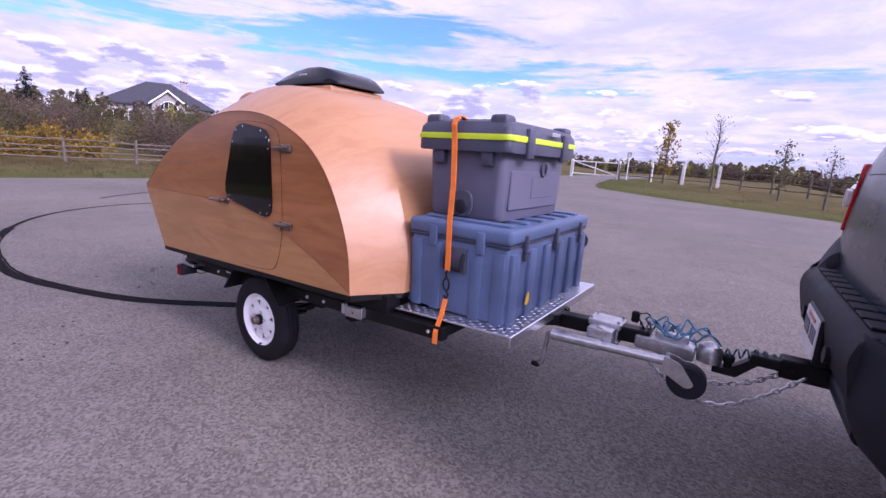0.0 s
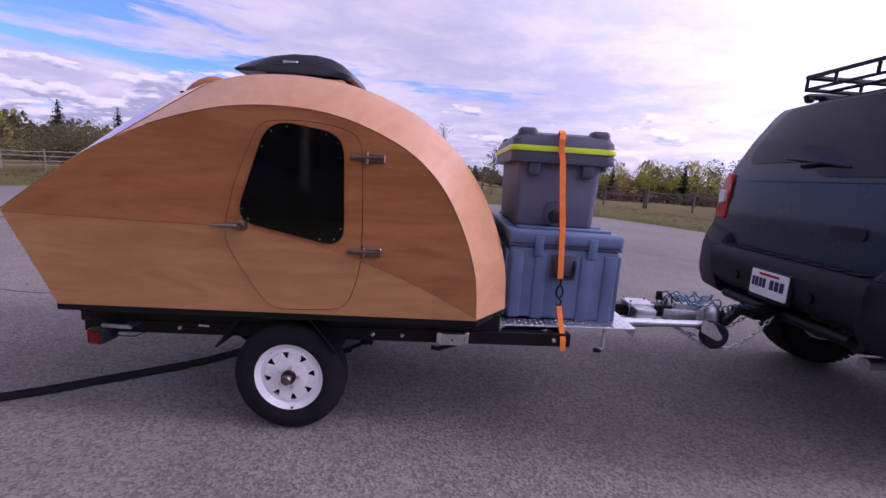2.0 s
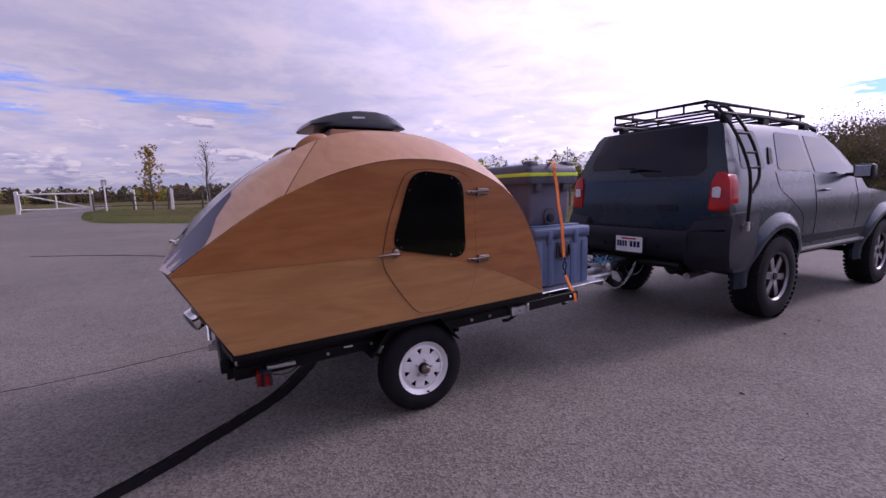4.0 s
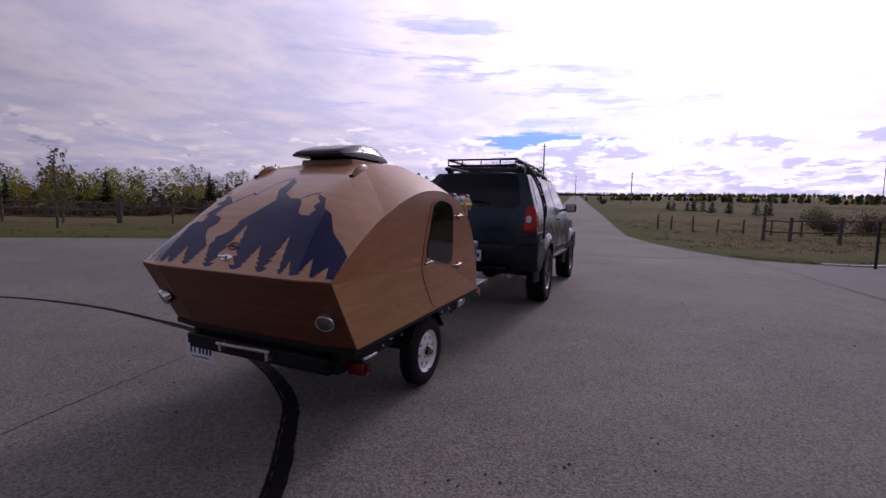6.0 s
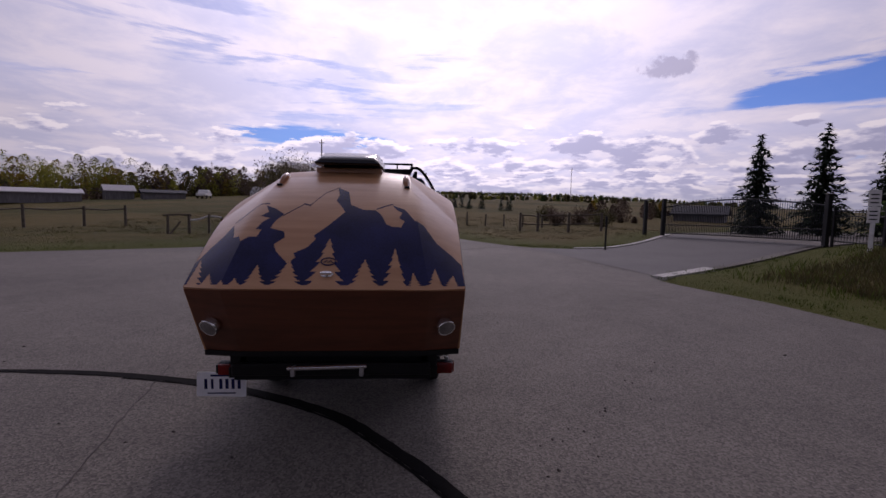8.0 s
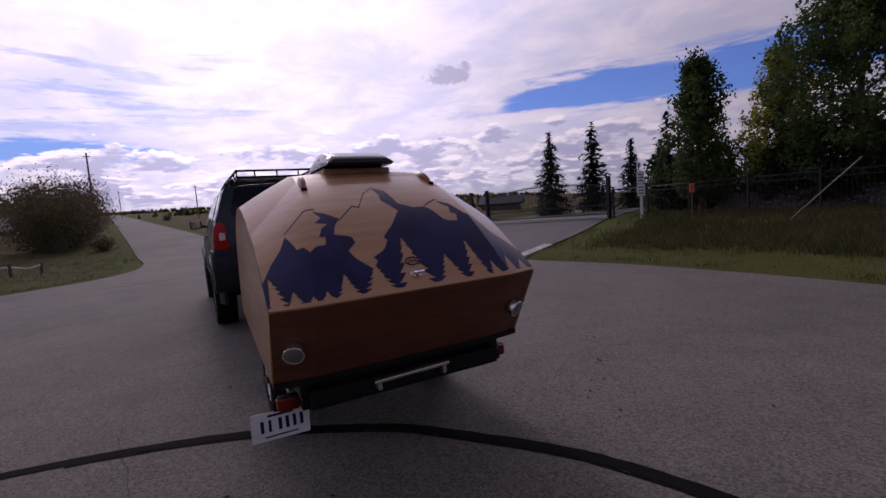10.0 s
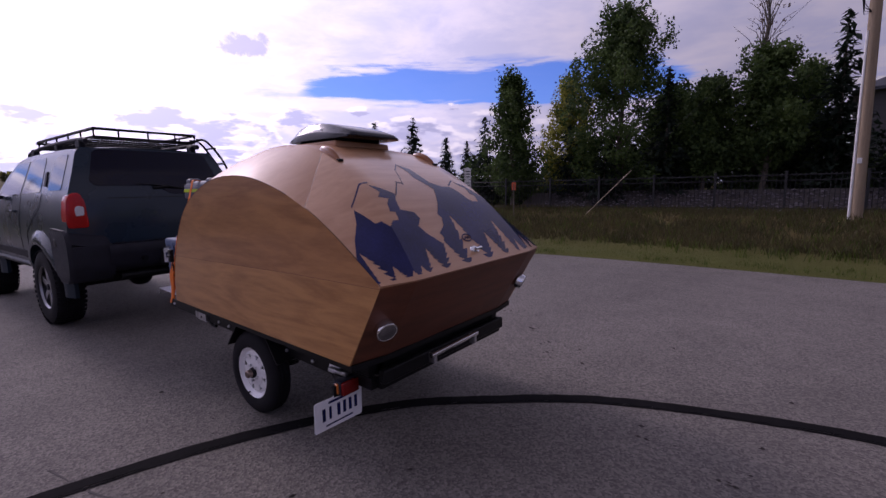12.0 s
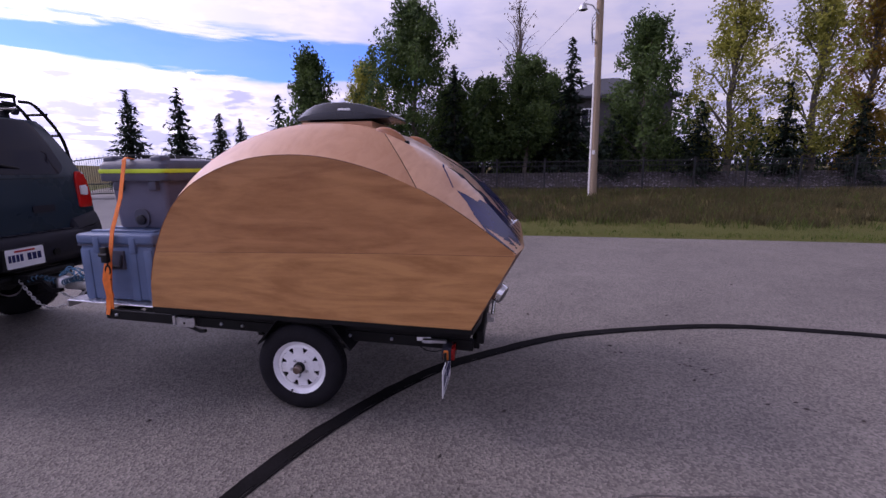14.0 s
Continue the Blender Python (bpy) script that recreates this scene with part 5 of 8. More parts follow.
def ribbon(bm, pts, side, width=0.026, t=0.0022):
    """A flat strap along points, laid across the direction side."""
    pts, side = [Vector(p) for p in pts], Vector(side).normalized()
    rings = []
    for i, p in enumerate(pts):
        d = (pts[min(i + 1, len(pts) - 1)] - pts[max(i - 1, 0)]).normalized()
        s = (side - d * side.dot(d)).normalized()
        n = d.cross(s)
        rings.append([p + s * width + n * t, p - s * width + n * t, p - s * width - n * t, p + s * width - n * t])
    return loft(bm, rings)


build_cargo_box()
build_cooler()
strap = thing("ratchet_strap", "orange ratchet strap tying the cooler and case down", "strap", (1.235, 0, 0.47))
O = Vector((-1.235, 0, -0.47))
near = [(1.215, -0.47, 1.488), (1.213, -0.482, 1.46), (1.214, -0.475, 1.42), (1.225, -0.485, 1.36), (1.238, -0.495, 1.20), (1.250, -0.522, 1.04), (1.262, -0.532, 0.80)]
over = [(1.215, -0.47, 1.488), (1.217, -0.44, 1.502), (1.222, -0.40, 1.490), (1.225, -0.30, 1.478), (1.235, 0.0, 1.478), (1.248, 0.25, 1.478), (1.25, 0.33, 1.490), (1.252, 0.385, 1.500), (1.254, 0.40, 1.488), (1.255, 0.408, 1.45)]
far = [(1.255, 0.408, 1.45), (1.26, 0.46, 1.25), (1.27, 0.545, 1.04), (1.285, 0.575, 0.86), (1.292, 0.60, 0.64), (1.295, 0.632, 0.52)]
tail = [(1.268, -0.542, 0.665), (1.275, -0.575, 0.60), (1.282, -0.628, 0.53), (1.284, -0.634, 0.475)]
for name, line, lab in (("webbing", over[:1] + over[1:], ""), ("webbing", near, ""), ("webbing", far, ""), ("webbing", tail, "")):
    bm = bmesh.new()
    ribbon(bm, [Vector(p) + O for p in line], (1, 0, 0), 0.0135 if line is not tail else 0.0125)
    part(name, bm, ORANGE, strap, lab)
bm = bmesh.new()
for k, x in enumerate((1.285, 1.305, 1.275)):
    ribbon(bm, [Vector(p) + O for p in ((x, 0.585, 0.84), (x + 0.01, 0.605, 0.74), (x - 0.006, 0.60 + 0.008 * k, 0.64), (x + 0.008, 0.612, 0.56 - 0.03 * k))], (1, 0.3, 0), 0.011)
part("loose_end", bm, ORANGE, strap)
for sgn, z, y in ((-1, 0.735, -0.538), (1, 0.80, 0.595)):
    bm = bmesh.new()
    c = Vector((1.264 if sgn < 0 else 1.288, y, z)) + O
    tube(bm, [c + Vector((0.016 * math.cos(t), 0, 0.030 * math.sin(t))) for t in np.linspace(0, 2 * math.pi, 13)[:-1]], 0.005, 6, True)
    tube(bm, [c + Vector(p) for p in ((0, 0, 0.03), (0, -0.006, 0.05), (0, 0, 0.066))], 0.005, 6)
    tube(bm, [c + Vector(p) for p in ((0, 0, -0.03), (0.014, 0, -0.048), (0.004, 0, -0.068), (-0.012, 0, -0.058))], 0.005, 6)
    part("hook", bm, BLACK, strap, "black coated steel hook")
bm = bmesh.new()
c = Vector((1.288, 0.60, 0.90)) + O
box(bm, c + Vector((-0.022, -0.014, -0.05)), c + Vector((0.022, 0.016, 0.05)), 0.006, 2)
rod(bm, c + Vector((-0.028, 0.012, 0.0)), c + Vector((0.028, 0.012, 0.0)), 0.012, seg=12)
part("ratchet", bm, BLACK, strap, "black ratchet buckle")


# ---- tow vehicle ----
suv = thing("suv", "dark grey-green off-road SUV with black bumpers, roof rack and ladder", "suv", (5.07, 0.11, 0.025), turn=2.0)
CAR_GLASS = material("tinted_car_glass", (0.004, 0.004, 0.014), 0.05, vary=0.1, bump=0.0, spec=0.26)
ALLOY = material("machined_alloy", (0.34, 0.34, 0.36), 0.38, metal=1.0, vary=0.12, scale=20)
CLEAR = material("clear_lens", (0.75, 0.75, 0.75), 0.12, vary=0.1, coat=0.5)
HUB_R, HUB_F, HUB_Z, ARCH = 3.62, 6.32, 0.388, 0.475


def cpart(name, bm, mat, parent=None, label="", smooth=30):
    """A part of the car, built in world places."""
    if parent is None:
        bmesh.ops.translate(bm, vec=(-5.0, 0, 0), verts=bm.verts)
        return part(name, bm, mat, suv, label, smooth)
    bmesh.ops.translate(bm, vec=(-5.0, 0, 0), verts=bm.verts)
    return part(name, bm, mat, parent, label, smooth)


def car_y(z, x=4.0):
    """Half width of the body at a height."""
    y = float(np.interp(z, [0.5, 0.62, 0.78, 0.98, 1.15, 1.34, 1.40, 1.78, 1.84, 1.88], [0.80, 0.845, 0.872, 0.880, 0.868, 0.835, 0.820, 0.690, 0.645, 0.58]))
    nose = max(0.0, (x - 6.3) / 0.9)
    return y * (1 - 0.14 * nose * nose)


def car_top(x):
    return float(np.interp(x, [2.7, 2.95, 3.2, 4.0, 4.75, 5.0, 5.25, 5.78, 5.95, 6.6, 6.95, 7.1, 7.16], [1.855, 1.872, 1.88, 1.885, 1.868, 1.80, 1.66, 1.245, 1.225, 1.17, 1.10, 0.98, 0.86]))


def car_low(x):
    z = 0.60
    for c in (HUB_R, HUB_F):
        d = abs(x - c)
        if d < ARCH:
            z = max(z, HUB_Z + math.sqrt(ARCH ** 2 - d * d))
    return z


def rear_x(z):
    return float(np.interp(z, [0.5, 0.9, 1.1, 1.35, 1.6, 1.85], [2.735, 2.725, 2.728, 2.755, 2.835, 2.955]))


def build_shell():
    xs = sorted(set([2.74 + 0.04 * k for k in range(112)] + [HUB_R - ARCH, HUB_R + ARCH, HUB_F - ARCH, HUB_F + ARCH]))
    xs = [x for x in xs if x <= 7.16]
    rings = []
    for x in xs:
        lo, hi = car_low(x), car_top(x)
        side_hi = hi - 0.045 if hi > 1.3 else hi - 0.05
        side = []
        for k in range(15):
            z = lo + (side_hi - lo) * k / 14
            lean = (rear_x(z) - 2.73) * max(0.0, 1 - (x - 2.74) / 0.9)
            side.append((x + lean, car_y(z, x), z))
        roof = []
        y0 = car_y(side_hi, x)
        lean = side[-1][0] - x
        for k in range(1, 8):
            t = k / 8
            y = y0 * (1 - t)
            z = side_hi + (hi - side_hi) * (1 - (1 - t) ** 2.6)
            roof.append((x + lean, y, z))
        mid = [(x + lean, 0.0, hi)]
        right = [(a, -b, c) for a, b, c in side + roof]
        left = [(a, b, c) for a, b, c in (side + roof)][::-1]
        rings.append(right + mid + left)
    return loft(bmesh.new(), rings, closed=False)


shell = thick(cpart("body", build_shell(), CAR, None, "dark grey-green painted body", 35), 0.02)
# tailgate
bm = bmesh.new()
rows = []
for z in np.linspace(0.60, 1.838, 26):
    w = car_y(z) if z < 1.80 else car_y(z) * 0.985
    row = []
    for k in range(21):
        t = -1 + 2 * k / 20
        row.append((rear_x(z) - 0.05 * (1 - abs(t) ** 3) + 0.010, w * t, z))
    rows.append(row)
loft(bm, rows, closed=False)
gate = thick(cpart("tailgate", bm, CAR, None, "tailgate with a black tinted rear window", 35), 0.02)


def gate_x(y, z, out=0.004):
    t = min(1.0, abs(y) / car_y(z))
    return rear_x(z) - 0.05 * (1 - t ** 3) + 0.010 - out


def on_gate(outline, mat, name, parent, label="", out=0.005, cuts=10):
    """A patch that follows the tailgate."""
    bm = bmesh.new()
    vs = [bm.verts.new((0, y, z)) for y, z in outline]
    f = bm.faces.new(vs)
    bmesh.ops.triangulate(bm, faces=[f])
    for k in range(1, cuts):
        y = min(p[0] for p in outline) + (max(p[0] for p in outline) - min(p[0] for p in outline)) * k / cuts
        bmesh.ops.bisect_plane(bm, geom=bm.verts[:] + bm.edges[:] + bm.faces[:], plane_co=(0, y, 0), plane_no=(0, 1, 0))
        z = min(p[1] for p in outline) + (max(p[1] for p in outline) - min(p[1] for p in outline)) * k / cuts
        bmesh.ops.bisect_plane(bm, geom=bm.verts[:] + bm.edges[:] + bm.faces[:], plane_co=(0, 0, z), plane_no=(0, 0, 1))
    for v in bm.verts:
        v.co.x = gate_x(v.co.y, v.co.z, out)
    bmesh.ops.recalc_face_normals(bm, faces=bm.faces)
    r = bmesh.ops.extrude_face_region(bm, geom=bm.faces[:])
    for v in [g for g in r["geom"] if isinstance(g, bmesh.types.BMVert)]:
        v.co.x += 0.006
    return cpart(name, bm, mat, parent, label, 40)


REAR_WIN = rounded([(0.60, 1.455), (0.06, 1.455), (-0.06, 1.365), (-0.58, 1.365), (-0.645, 1.43), (-0.555, 1.80), (-0.50, 1.825), (0.50, 1.825), (0.555, 1.80), (0.645, 1.50)], [0.03, 0.04, 0.04, 0.05, 0.03, 0.04, 0.03, 0.03, 0.04, 0.03], 3)
on_gate(REAR_WIN, CAR_GLASS, "rear_window", gate, "black tinted rear window with a stepped lower edge")
on_gate(rounded([(-0.24, 1.045), (-0.44, 1.045), (-0.44, 1.105), (-0.24, 1.105)], 0.02, 3), TRIM, "gate_handle", gate, "", 0.010, 3)
on_gate([(0.53, 1.335), (-0.6, 1.335), (-0.6, 1.330), (0.53, 1.330)], BLACK, "gate_crease", gate, "", 0.002, 6)
bm = bmesh.new()
tube(bm, [(2.735, 0.10, 1.43), (2.72, -0.05, 1.445), (2.735, -0.23, 1.415)], [0.016, 0.012, 0.008], 8)
tube(bm, [(2.755, 0.26, 1.475), (2.73, 0.0, 1.452), (2.74, -0.22, 1.425)], 0.007, 6)
cpart("wiper", bm, BLACK, gate)
for sgn in (-1, 1):
    out = rounded([(0.700 * sgn, 1.055), (0.868 * sgn, 1.050), (0.872 * sgn, 1.15), (0.852 * sgn, 1.335), (0.815 * sgn, 1.385), (0.745 * sgn, 1.392), (0.715 * sgn, 1.30)], 0.03, 3)
    bm = bmesh.new()
    slab(bm, out, "x", 2.705, 2.84, 0.012, 2)
    for v in bm.verts:
        v.co.x += (rear_x(v.co.z) - 2.73) + 0.03 * max(0, (abs(v.co.y) - 0.78) / 0.09)
    tl = cpart("tail_light", bm, RED, None, "tall red tail light", 30)
    bm = bmesh.new()
    slab(bm, rounded([(0.735 * sgn, 1.175), (0.80 * sgn, 1.165), (0.805 * sgn, 1.235), (0.79 * sgn, 1.265), (0.735 * sgn, 1.255)], 0.012, 2), "x", 2.698, 2.72, 0.003, 1)
    cpart("reverse_lens", bm, CLEAR, tl)
# rear bumper
bm = bmesh.new()
slab(bm, rounded([(2.66, 0.60), (2.60, 0.66), (2.575, 0.80), (2.60, 0.875), (2.80, 0.885), (2.80, 0.60)], 0.03, 3), "y", -0.60, 0.60, 0.012, 2)
bumper = cpart("rear_bumper", bm, TRIM, None, "black plastic step bumper")
for k in range(9):
    bm = bmesh.new()
    box(bm, (2.625, -0.52 + k * 0.118, 0.880), (2.70, -0.43 + k * 0.118, 0.888), 0.003)
    cpart("step_pad", bm, TRIM, bumper)
for sgn in (-1, 1):
    bm = bmesh.new()
    pr = rounded([(2.66, 0.52), (2.595, 0.66), (2.60, 0.88), (2.68, 1.03), (3.20, 1.045), (3.17, 0.80), (3.13, 0.64), (3.05, 0.52)], 0.05, 4)
    slab(bm, pr, "y", min(0.56 * sgn, 0.905 * sgn), max(0.56 * sgn, 0.905 * sgn), 0.035, 3)
    for v in bm.verts:
        if abs(v.co.y) > 0.7:
            v.co.x += 0.10 * ((abs(v.co.y) - 0.7) / 0.2) ** 2 * max(0.0, (2.95 - v.co.x) / 0.35)
        if abs(v.co.y) < 0.66 and v.co.z > 0.9:
            v.co.z -= 0.10 * (0.66 - abs(v.co.y)) / 0.1
    cpart("bumper_corner", bm, TRIM, bumper, "deep black plastic bumper corner")
    bm = bmesh.new()
    box(bm, (2.98, 0.895 * sgn - 0.012, 0.86), (3.09, 0.895 * sgn + 0.014, 0.95), 0.015, 2)
    cpart("corner_pocket", bm, BLACK, bumper)
    bm = bmesh.new()
    rod(bm, (2.575, 0.30 * sgn, 0.71), (2.60, 0.30 * sgn, 0.71), 0.03, seg=16)
    cpart("bumper_cap", bm, BLACK, bumper)
bm = bmesh.new()
slab(bm, rounded([(-0.172, 0.638), (0.128, 0.638), (0.128, 0.79), (-0.172, 0.79)], 0.012, 3), "x", 2.566, 2.572)
cplate = cpart("number_plate", bm, WHITE, bumper, "white plate with plain bars")
bm = bmesh.new()
box(bm, (2.57, -0.19, 0.62), (2.62, 0.15, 0.80), 0.01)
cpart("plate_recess", bm, BLACK, bumper)
for k, (a, b) in enumerate([(-0.145, -0.115), (-0.105, -0.075), (-0.065, -0.035), (0.0, 0.022), (0.03, 0.052), (0.06, 0.085), (0.092, 0.112)]):
    bm = bmesh.new()
    box(bm, (2.5635, a, 0.688), (2.5665, b, 0.745))
    cpart("bar", bm, STAIN, cplate)
bm = bmesh.new()
box(bm, (2.5635, -0.10, 0.762), (2.5665, 0.06, 0.776))
cpart("bar", bm, RED, cplate)
# hitch and underside
bm = bmesh.new()
box(bm, (2.50, -0.042, 0.495), (2.85, 0.042, 0.575), 0.006)
rod(bm, (2.68, -0.5, 0.54), (2.68, 0.5, 0.54), 0.035)
box(bm, (2.40, -0.03, 0.515), (2.58, 0.03, 0.56), 0.005)
slab(bm, [(2.43, 0.515), (2.43, 0.56), (2.33, 0.47), (2.27, 0.47), (2.27, 0.44), (2.36, 0.44)], "y", -0.025, 0.025)
rod(bm, (2.535, -0.065, 0.535), (2.535, 0.065, 0.535), 0.010)
lathe(bm, [(0.0, 0.016), (0.03, 0.016), (0.04, 0.025), (0.06, 0.024), (0.07, 0.012)], (2.325, 0, 0.46), "z", 16)
cpart("tow_hitch", bm, BLACK, None, "black steel receiver with ball mount")
bm = bmesh.new()
box(bm, (2.85, -0.60, 0.52), (7.0, 0.60, 0.86), 0.03)
cpart("underbody", bm, BLACK, None, "")
bm = bmesh.new()
rod(bm, (HUB_R, -0.75, HUB_Z), (HUB_R, 0.75, HUB_Z), 0.05)
dome(bm, (HUB_R - 0.02, 0.0, HUB_Z), (0.13, 0.13, 0.17), (-1, 0, 0))
cpart("rear_axle", bm, BLACK, None, "")
bm = bmesh.new()
rod(bm, (HUB_F, -0.75, HUB_Z), (HUB_F, 0.75, HUB_Z), 0.04)
cpart("front_axle", bm, BLACK, None, "")
bm = bmesh.new()
rod(bm, (2.74, -0.52, 0.44), (3.3, -0.45, 0.44), 0.032)
cpart("tail_pipe", bm, STEEL, None, "")
bm = bmesh.new()
rod(bm, (3.0, -0.2, 0.47), (3.5, -0.3, 0.47), 0.09)
cpart("silencer", bm, BLACK, None, "")
for y in (-0.4, 0.4):
    bm = bmesh.new()
    rod(bm, (HUB_R - 0.05, y, HUB_Z - 0.02), (HUB_R - 0.15, y * 0.9, 0.85), 0.03)
    cpart("shock_absorber", bm, BLACK, None, "")



# side glass, seams, flares
def on_side(outline, sgn, mat, name, parent, label="", out=0.004):
    bm = bmesh.new()
    a = [bm.verts.new((x, sgn * (car_y(z, x) + out), z)) for x, z in outline]
    b = [bm.verts.new((x, sgn * (car_y(z, x) - 0.006), z)) for x, z in outline]
    bm.faces.new(a), bm.faces.new(b[::-1])
    k = len(a)
    for j in range(k):
        bm.faces.new((a[j], a[(j + 1) % k], b[(j + 1) % k], b[j]))
    return cpart(name, bm, mat, parent, label, 20)


for sgn in (-1, 1):
    on_side(rounded([(3.00, 1.415), (3.42, 1.415), (3.42, 1.765), (3.10, 1.775)], 0.04, 3), sgn, CAR_GLASS, "side_window", shell, "tinted rear quarter window")
    on_side(rounded([(3.66, 1.405), (4.36, 1.385), (4.33, 1.765), (3.80, 1.775)], [0.05, 0.02, 0.03, 0.05], 3), sgn, CAR_GLASS, "side_window", shell, "tinted rear door window")
    on_side(rounded([(4.43, 1.38), (5.36, 1.350), (5.05, 1.66), (4.92, 1.745), (4.42, 1.762)], [0.02, 0.03, 0.05, 0.04, 0.02], 3), sgn, CAR_GLASS, "side_window", shell, "front door window")
    on_side(rounded([(3.50, 1.46), (3.57, 1.46), (3.63, 1.60), (3.58, 1.62)], 0.015, 2), sgn, TRIM, "pull_handle", shell, "", 0.012)
    for seamline in ([(4.395, 0.64), (4.40, 1.0), (4.395, 1.37)], [(5.44, 0.66), (5.50, 1.0), (5.47, 1.30)], [(4.13, 0.72), (4.10, 0.95), (3.88, 1.10), (3.66, 1.22), (3.60, 1.38)]):
        bm = bmesh.new()
        pts = [tuple(p) for p in smooth_line(seamline, 5)]
        tube(bm, [(x, sgn * (car_y(z, x) + 0.0005), z) for x, z in pts], 0.0035, 5)
        cpart("door_seam", bm, BLACK, shell)
    on_side(rounded([(4.14, 0.665), (5.75, 0.665), (5.75, 0.745), (4.14, 0.745)], 0.02, 2), sgn, TRIM, "side_moulding", shell, "", 0.014)
    bm = bmesh.new()
    tube(bm, [(4.52, sgn * (car_y(1.19) + 0.003), 1.19), (4.54, sgn * (car_y(1.19) + 0.03), 1.195), (4.66, sgn * (car_y(1.19) + 0.03), 1.195), (4.68, sgn * (car_y(1.19) + 0.003), 1.19)], 0.012, 6)
    cpart("door_handle", bm, CAR, shell)
    bm = bmesh.new()
    rod(bm, (4.0, sgn * 0.84, 0.585), (5.8, sgn * 0.84, 0.585), 0.035)
    cpart("rock_rail", bm, BLACK, None)
    for c, wid in ((HUB_R, 0.050), (HUB_F, 0.045)):
        bm = bmesh.new()
        rings = []
        for a in np.linspace(-0.10, math.pi + 0.10, 25):
            ca, sa = math.cos(a), math.sin(a)
            ring = []
            for r, y in ((ARCH - 0.005, -0.06), (ARCH - 0.005, wid), (ARCH + 0.03, wid + 0.006), (ARCH + 0.075, wid * 0.8), (ARCH + 0.14, 0.004), (ARCH + 0.14, -0.03)):
                x, z = c + ca * r, HUB_Z + sa * r
                ring.append((x, sgn * (car_y(min(z, 1.3), x) + y), z))
            rings.append(ring)
        loft(bm, rings)
        cpart("wheel_flare", bm, CAR, shell, "", 40)
    # mirror
    bm = bmesh.new()
    box(bm, (5.16, min(0.90 * sgn, 1.08 * sgn), 1.31), (5.30, max(0.90 * sgn, 1.08 * sgn), 1.46), 0.035, 3)
    box(bm, (5.22, min(0.82 * sgn, 0.93 * sgn), 1.33), (5.28, max(0.82 * sgn, 0.93 * sgn), 1.37), 0.01)
    mir = cpart("mirror", bm, TRIM, None, "black door mirror")
    bm = bmesh.new()
    box(bm, (5.153, min(0.92 * sgn, 1.06 * sgn), 1.325), (5.162, max(0.92 * sgn, 1.06 * sgn), 1.445), 0.004)
    cpart("mirror_glass", bm, CHROME, mir)
# windscreen, nose
bm = bmesh.new()
rows = []
for x in np.linspace(5.05, 5.72, 8):
    w = car_y(car_top(x) - 0.045, x) - 0.05
    rows.append([(x + 0.012, w * t, car_top(x) + 0.006 - 0.04 * abs(t) ** 3) for t in np.linspace(-1, 1, 11)])
loft(bm, rows, closed=False)
thick(cpart("windscreen", bm, CAR_GLASS, shell, "", 40), 0.006)
bm = bmesh.new()
slab(bm, rounded([(6.78, 0.50), (6.85, 0.90), (7.15, 0.90), (7.24, 0.72), (7.15, 0.52)], 0.05, 3), "y", -0.87, 0.87, 0.04, 3)
cpart("front_bumper", bm, TRIM, None, "black plastic front bumper")

# roof rack and ladder
rack = cpart("roof_rack", tube(bmesh.new(), [(2.98, -0.50, 2.035), (2.98, 0.50, 2.035), (4.85, 0.50, 2.025), (4.95, 0.50, 2.015), (4.95, -0.50, 2.015), (4.85, -0.50, 2.025)], 0.017, 8, True), BLACK, None, "black tubular roof basket")
bm = bmesh.new()
tube(bm, [(2.98, -0.50, 1.955), (2.98, 0.50, 1.955), (4.85, 0.50, 1.95), (4.95, 0.50, 1.945), (4.95, -0.50, 1.945), (4.85, -0.50, 1.95)], 0.013, 8, True)
cpart("lower_rail", bm, BLACK, rack)
for x, y in [(2.98, v) for v in (-0.50, -0.28, 0.0, 0.28, 0.50)] + [(v, s * 0.50) for v in (3.35, 3.75, 4.15, 4.55, 4.85) for s in (-1, 1)]:
    bm = bmesh.new()
    rod(bm, (x, y, 1.95), (x, y, 2.035), 0.010, seg=8)
    cpart("rack_post", bm, BLACK, rack)
for x in np.linspace(3.12, 4.80, 8):
    bm = bmesh.new()
    rod(bm, (x, -0.49, 1.95), (x, 0.49, 1.95), 0.011, seg=8)
    cpart("rack_slat", bm, BLACK, rack)
for sgn in (-1, 1):
    bm = bmesh.new()
    pts = smooth_line([(3.06, 0.55 * sgn, 1.89), (3.14, 0.56 * sgn, 1.93), (4.2, 0.565 * sgn, 1.93), (4.95, 0.56 * sgn, 1.89), (5.10, 0.55 * sgn, 1.82)], 5)
    tube(bm, pts, 0.024, 8)
    for x in (3.2, 3.9, 4.8):
        box(bm, (x - 0.06, 0.555 * sgn - 0.03, 1.85), (x + 0.06, 0.555 * sgn + 0.03, 1.93), 0.01)
    cpart("rack_foot_rail", bm, TRIM, rack)
ladder = cpart("side_ladder", tube(bmesh.new(), smooth_line([(2.94, -0.50, 1.99), (2.92, -0.62, 1.965), (2.90, -0.80, 1.72), (2.93, -0.90, 1.45), (2.92, -0.935, 1.25), (2.90, -0.94, 0.92)], 5), 0.014, 8), BLACK, None, "black tube ladder up to the roof basket")
bm = bmesh.new()
tube(bm, smooth_line([(3.10, -0.50, 1.99), (3.10, -0.63, 1.96), (3.11, -0.80, 1.72), (3.12, -0.89, 1.48), (3.06, -0.93, 1.32), (2.94, -0.935, 1.20)], 5), 0.014, 8)
cpart("ladder_rail", bm, BLACK, ladder)
